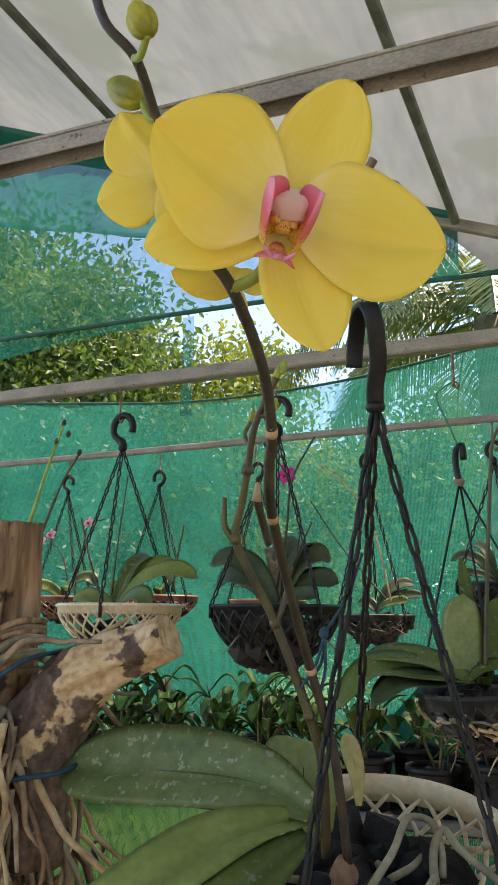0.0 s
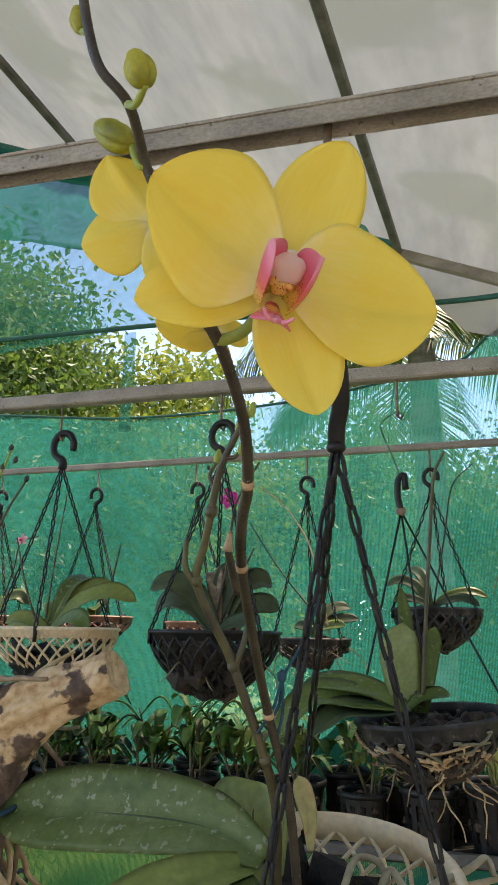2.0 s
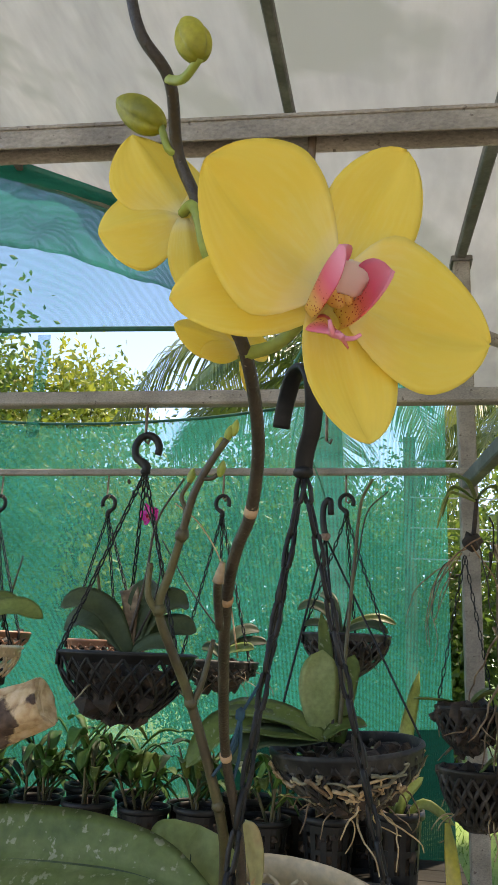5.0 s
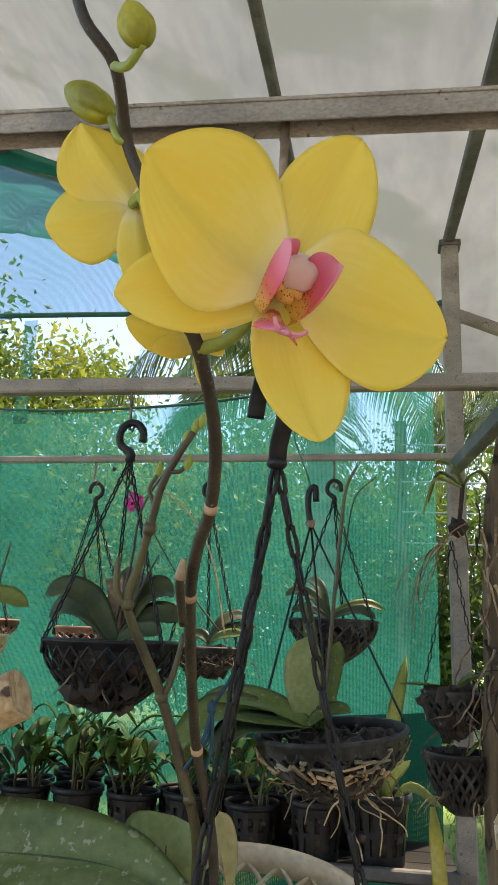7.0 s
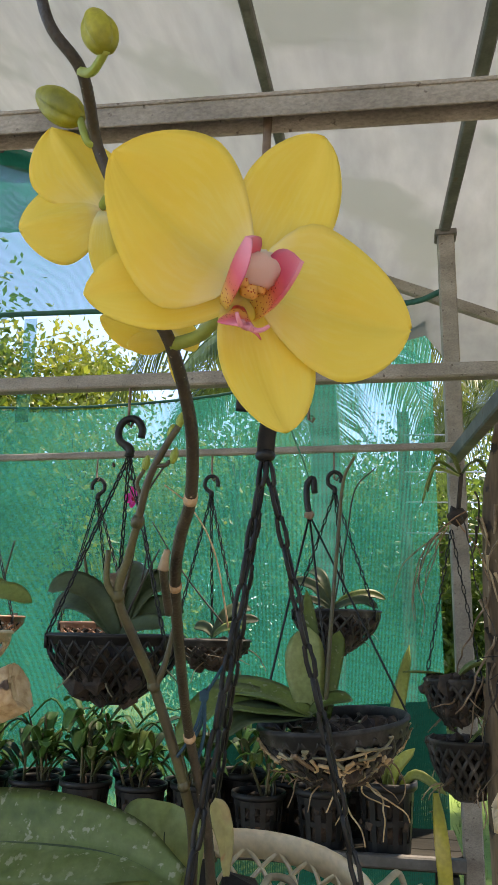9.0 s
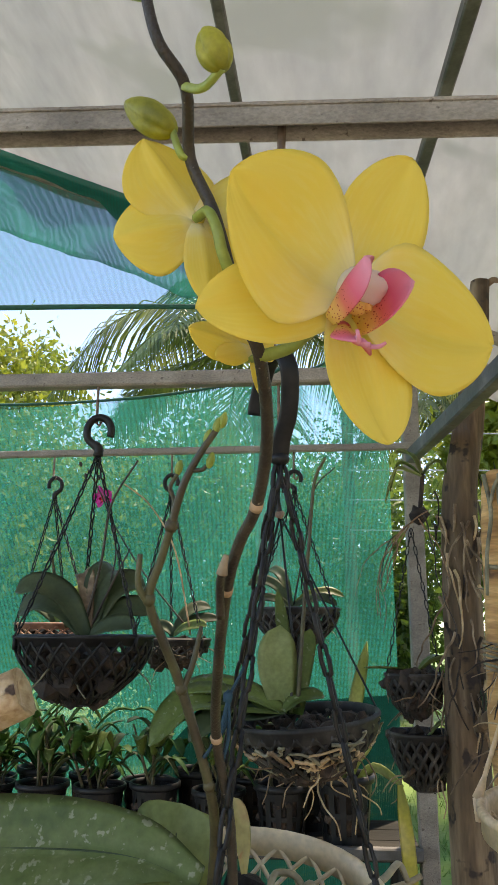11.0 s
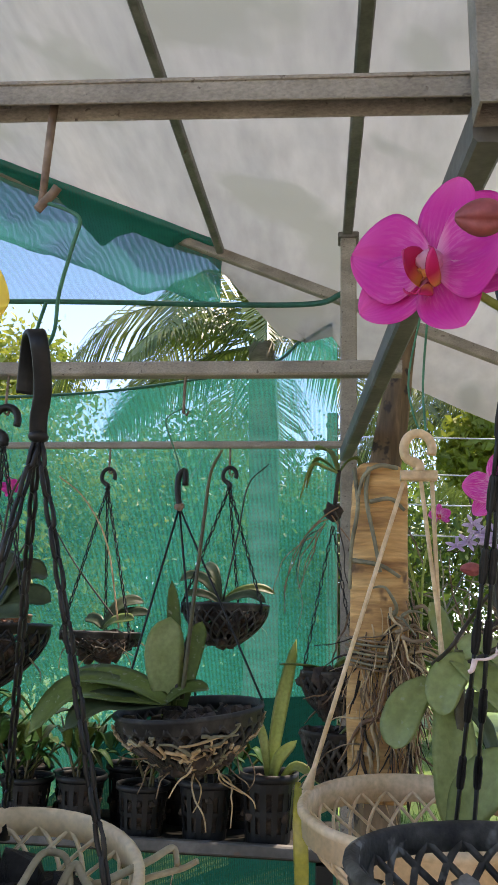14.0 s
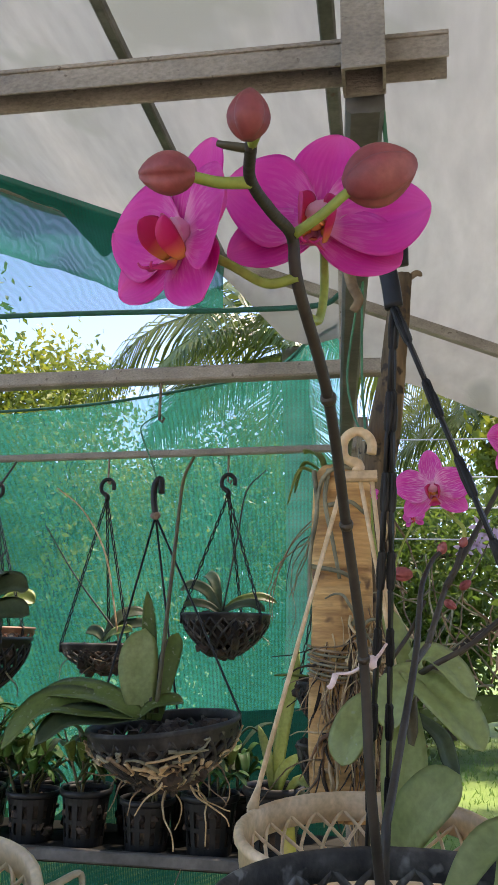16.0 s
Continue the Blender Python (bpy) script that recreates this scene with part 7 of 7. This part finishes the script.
# ---- orchids behind the dark basket ----
back = thing("pink_orchid", (0.33, 0.95, 1.40), "broad grey-green orchid leaves with veined pink flowers on dark stems", "orchid")
for pts, w, up, mat, crease in (
    ([(0.336, 0.960, 1.572), (0.354, 0.950, 1.580), (0.372, 0.935, 1.568), (0.390, 0.925, 1.542)], 0.034, (0.45, -0.75, 0.5), LEAF_GREY, 0.06),
    ([(0.332, 0.955, 1.566), (0.354, 0.935, 1.550), (0.375, 0.925, 1.529), (0.395, 0.915, 1.500)], 0.046, (0.40, -0.85, 0.45), LEAF_GREY, 0.12),
    ([(0.345, 0.955, 1.566), (0.329, 0.945, 1.556), (0.317, 0.940, 1.538), (0.314, 0.935, 1.512)], 0.038, (-0.25, -0.9, 0.35), LEAF_GREY, 0.06),
    ([(0.310, 0.985, 1.540), (0.288, 0.975, 1.523), (0.275, 0.965, 1.500), (0.268, 0.960, 1.476)], 0.042, (-0.4, -0.9, 0.3), LEAF_GREY, 0.06),
    ([(0.326, 0.975, 1.545), (0.326, 0.960, 1.500), (0.325, 0.950, 1.455), (0.321, 0.945, 1.405)], 0.044, (0.1, -1, 0.1), LEAF_PALE, 0.06),
    ([(0.318, 0.900, 1.415), (0.331, 0.885, 1.445), (0.350, 0.875, 1.468), (0.370, 0.872, 1.486)], 0.050, (-0.45, -0.8, 0.5), LEAF_PALE, 0.10),
    ([(0.345, 1.060, 1.515), (0.386, 1.050, 1.518), (0.426, 1.045, 1.524), (0.470, 1.030, 1.520)], 0.036, (0.1, -0.7, 0.7), LEAF, 0.06),
    ([(0.333, 1.005, 1.560), (0.326, 1.000, 1.588), (0.320, 1.000, 1.606), (0.312, 0.995, 1.624)], 0.024, (0.3, -0.9, 0.1), LEAF_GREY, 0.06),
    ([(0.340, 1.010, 1.520), (0.362, 1.000, 1.502), (0.369, 1.000, 1.483), (0.376, 0.995, 1.460)], 0.020, (0.3, -0.8, 0.5), LEAF_DARK, 0.06),
):
    bm = bmesh.new()
    blade(bm, pts, w, up=up, fold=0.2, thick=0.0022, base=0.5, across=8, per=7, crease=crease, tip=0.4, wide_at=0.5, wave=0.02)
    part("leaf", bm, mat, back)
stick(back, [(0.332, 0.970, 1.36), (0.334, 0.965, 1.46), (0.336, 0.962, 1.575)], (0.009, 0.005), STEM_GREEN, "leaf_stem")
build_flower(back, (0.356, 0.825, 1.718), (-0.12, -0.98, -0.1), (0, 0, 1), 0.032, PV, plain_tepals(0.92, 0.62, 5), 5, 1.25)
build_flower(back, (0.434, 0.86, 1.762), (0.5, -0.85, 0.0), (0, 0, 1), 0.034, PV, plain_tepals(0.92, 0.6, 5), 5, 1.2)
build_flower(back, (0.352, 1.195, 1.750), (-0.5, -0.85, 0.0), (0, 0, 1), 0.016, PV, plain_tepals(0.95, 0.6, 5), 5)
build_flower(back, (0.296, 1.20, 1.783), (-0.5, -0.85, 0.0), (0, 0, 1), 0.013, PV, plain_tepals(0.95, 0.6, 5), 5)
for pts, r in (([(0.309, 0.645, 1.425), (0.311, 0.640, 1.485), (0.316, 0.660, 1.509), (0.333, 0.730, 1.578), (0.339, 0.770, 1.616), (0.343, 0.790, 1.637), (0.352, 0.810, 1.656), (0.360, 0.820, 1.664)], (0.0030, 0.0018)),
               ([(0.345, 0.79, 1.590), (0.363, 0.830, 1.636), (0.371, 0.830, 1.651), (0.378, 0.832, 1.670)], (0.0026, 0.0018)),
               ([(0.333, 0.73, 1.578), (0.345, 0.79, 1.590)], (0.0026, 0.0025)),
               ([(0.363, 0.830, 1.636), (0.395, 0.850, 1.690), (0.426, 0.860, 1.745)], (0.0030, 0.0020)),
               ([(0.310, 0.97, 1.560), (0.318, 0.900, 1.577), (0.335, 0.900, 1.601), (0.346, 0.85, 1.625)], (0.0022, 0.0018)),
               ([(0.340, 0.96, 1.560), (0.359, 0.930, 1.573), (0.392, 0.930, 1.592), (0.430, 0.930, 1.625)], (0.0030, 0.0022)),
               ([(0.378, 0.832, 1.670), (0.380, 0.830, 1.684), (0.370, 0.832, 1.696), (0.358, 0.83, 1.714)], (0.0019, 0.0017)),
               ([(0.426, 0.860, 1.745), (0.430, 0.862, 1.752), (0.434, 0.864, 1.760)], (0.0019, 0.0016)),
               ([(0.310, 1.1, 1.55), (0.325, 1.16, 1.68), (0.352, 1.20, 1.748)], (0.0019, 0.0014)), ([(0.316, 1.13, 1.62), (0.300, 1.18, 1.72), (0.296, 1.205, 1.781)], (0.0019, 0.0014))):
    stick(back, pts, r, PEDICEL if r[0] < 0.002 else STEM_DARK, "flower_stem")
for q, w, ln, wd in (((0.327, 0.82, 1.646), (-1, 0, 0.05), 0.019, 0.013), ((0.361, 0.82, 1.667), (0.3, 0, 0.8), 0.011, 0.009), ((0.379, 0.83, 1.673), (0.4, 0, 0.8), 0.009, 0.008), ((0.379, 0.832, 1.638), (0.7, 0, 0.5), 0.011, 0.008), ((0.366, 0.83, 1.622), (0.6, 0, -0.4), 0.011, 0.008)):
    build_bud(back, q, w, ln, wd, BUD_PINK)
stick(back, [(0.343, 0.79, 1.637), (0.341, 0.815, 1.648), (0.334, 0.82, 1.647)], (0.0014, 0.0012), PEDICEL, "flower_stalk")
lav = thing("lavender_orchid", (0.32, 1.60, 1.46), "cluster of small pale lavender orchid flowers on an arching stem", "orchid")
rl = random.Random(3)
for k in range(9):
    build_flower(lav, (0.53 + rl.uniform(-0.05, 0.05), 1.88 + rl.uniform(-0.03, 0.03), 1.80 + rl.uniform(-0.03, 0.04)), (rl.uniform(-0.5, 0.5), -1, rl.uniform(-0.3, 0.5)), (0, 0, 1), 0.024, (LAVENDER, LAVENDER, LAVENDER), plain_tepals(0.45, 0.35, rl.uniform(-30, 30), bend=0.1))
stick(lav, [(0.32, 1.60, 1.46), (0.39, 1.68, 1.58), (0.47, 1.80, 1.70), (0.53, 1.89, 1.80)], (0.003, 0.0016), STEM_GREEN, "flower_stem")
orchid_leaves(lav, (0.325, 1.60, 1.46), ((200, 0.08, 0.025, 0.05, 0.02), (330, 0.10, 0.025, 0.05, 0.04), (260, 0.08, 0.025, 0.03, 0.06)), (LEAF_DARK, LEAF))
# dry fibre tangle and bark behind the magenta orchids
tang = thing("dry_root_tangle", (0.40, 1.35, 1.35), "tangle of dry pale roots and old leaves on a dry branch", "root tangle")
bm = bmesh.new()
rough_log(bm, [(0.34, 1.40, 1.50), (0.42, 1.36, 1.585), (0.52, 1.32, 1.65)], [0.006, 0.007, 0.005], 10, 0.3, 6)
part("dry_branch", bm, BARK, tang)
for k in range(40):
    p = Vector((rm.uniform(0.33, 0.50), rm.uniform(1.30, 1.42), rm.uniform(1.50, 1.68)))
    bm = bmesh.new()
    tube(bm, smooth_path(wander(rm, p, (rm.uniform(-1, 1), -0.3, rm.uniform(-0.5, 1)), rm.uniform(0.05, 0.14), 0.014, 0.5, 0.0), 3), (0.0018, 0.001), 5)
    part("root", bm, rm.choice((ROOT, ROOT_GREEN)), tang)
stick(tang, [(0.34, 1.40, 1.50), (0.30, 1.50, 1.45), (0.30, 1.56, 1.42)], 0.012, TRUNK, "bracket")
# spare hooks under the bench
for x, y, z in ((-0.913, 1.70, 1.128), (-0.098, 1.70, 1.128)):
    th = thing("spare_hook", (x, y, z), "black plastic hook hanging on a wire below the bench", "hook", "spare hooks")
    bm = bmesh.new()
    build_hook(bm, (x, y, z - 0.045), (x, y, z - 0.10), 0.016, 0.0032)
    part("hook", bm, BLACK, th)
    stick(th, [(x, 1.785, z + 0.03), (x, y + 0.04, z + 0.012), (x + 0.001, y, z - 0.02), (x + 0.004, y, z - 0.048)], 0.0012, RUST, "wire")
# garden fence wires
fence = thing("wire_fence", (1.0, 4.2, 0), "thin pale wire fence across the garden", "fence")
for x in (0.2, 2.6):
    bm = bmesh.new()
    bar(bm, (x, 4.2, 0), (x, 4.2, 2.75), 0.06, 0.06, up=(0, 1, 0))
    part("fence_post", bm, TRUNK, fence, smooth=False)
for z in (2.10, 2.26, 2.42, 2.62):
    bm = bmesh.new()
    tube(bm, [(0.2, 4.17, z), (1.4, 4.17, z - 0.02), (2.6, 4.17, z)], 0.004, 5)
    part("wire", bm, WIRE, fence)
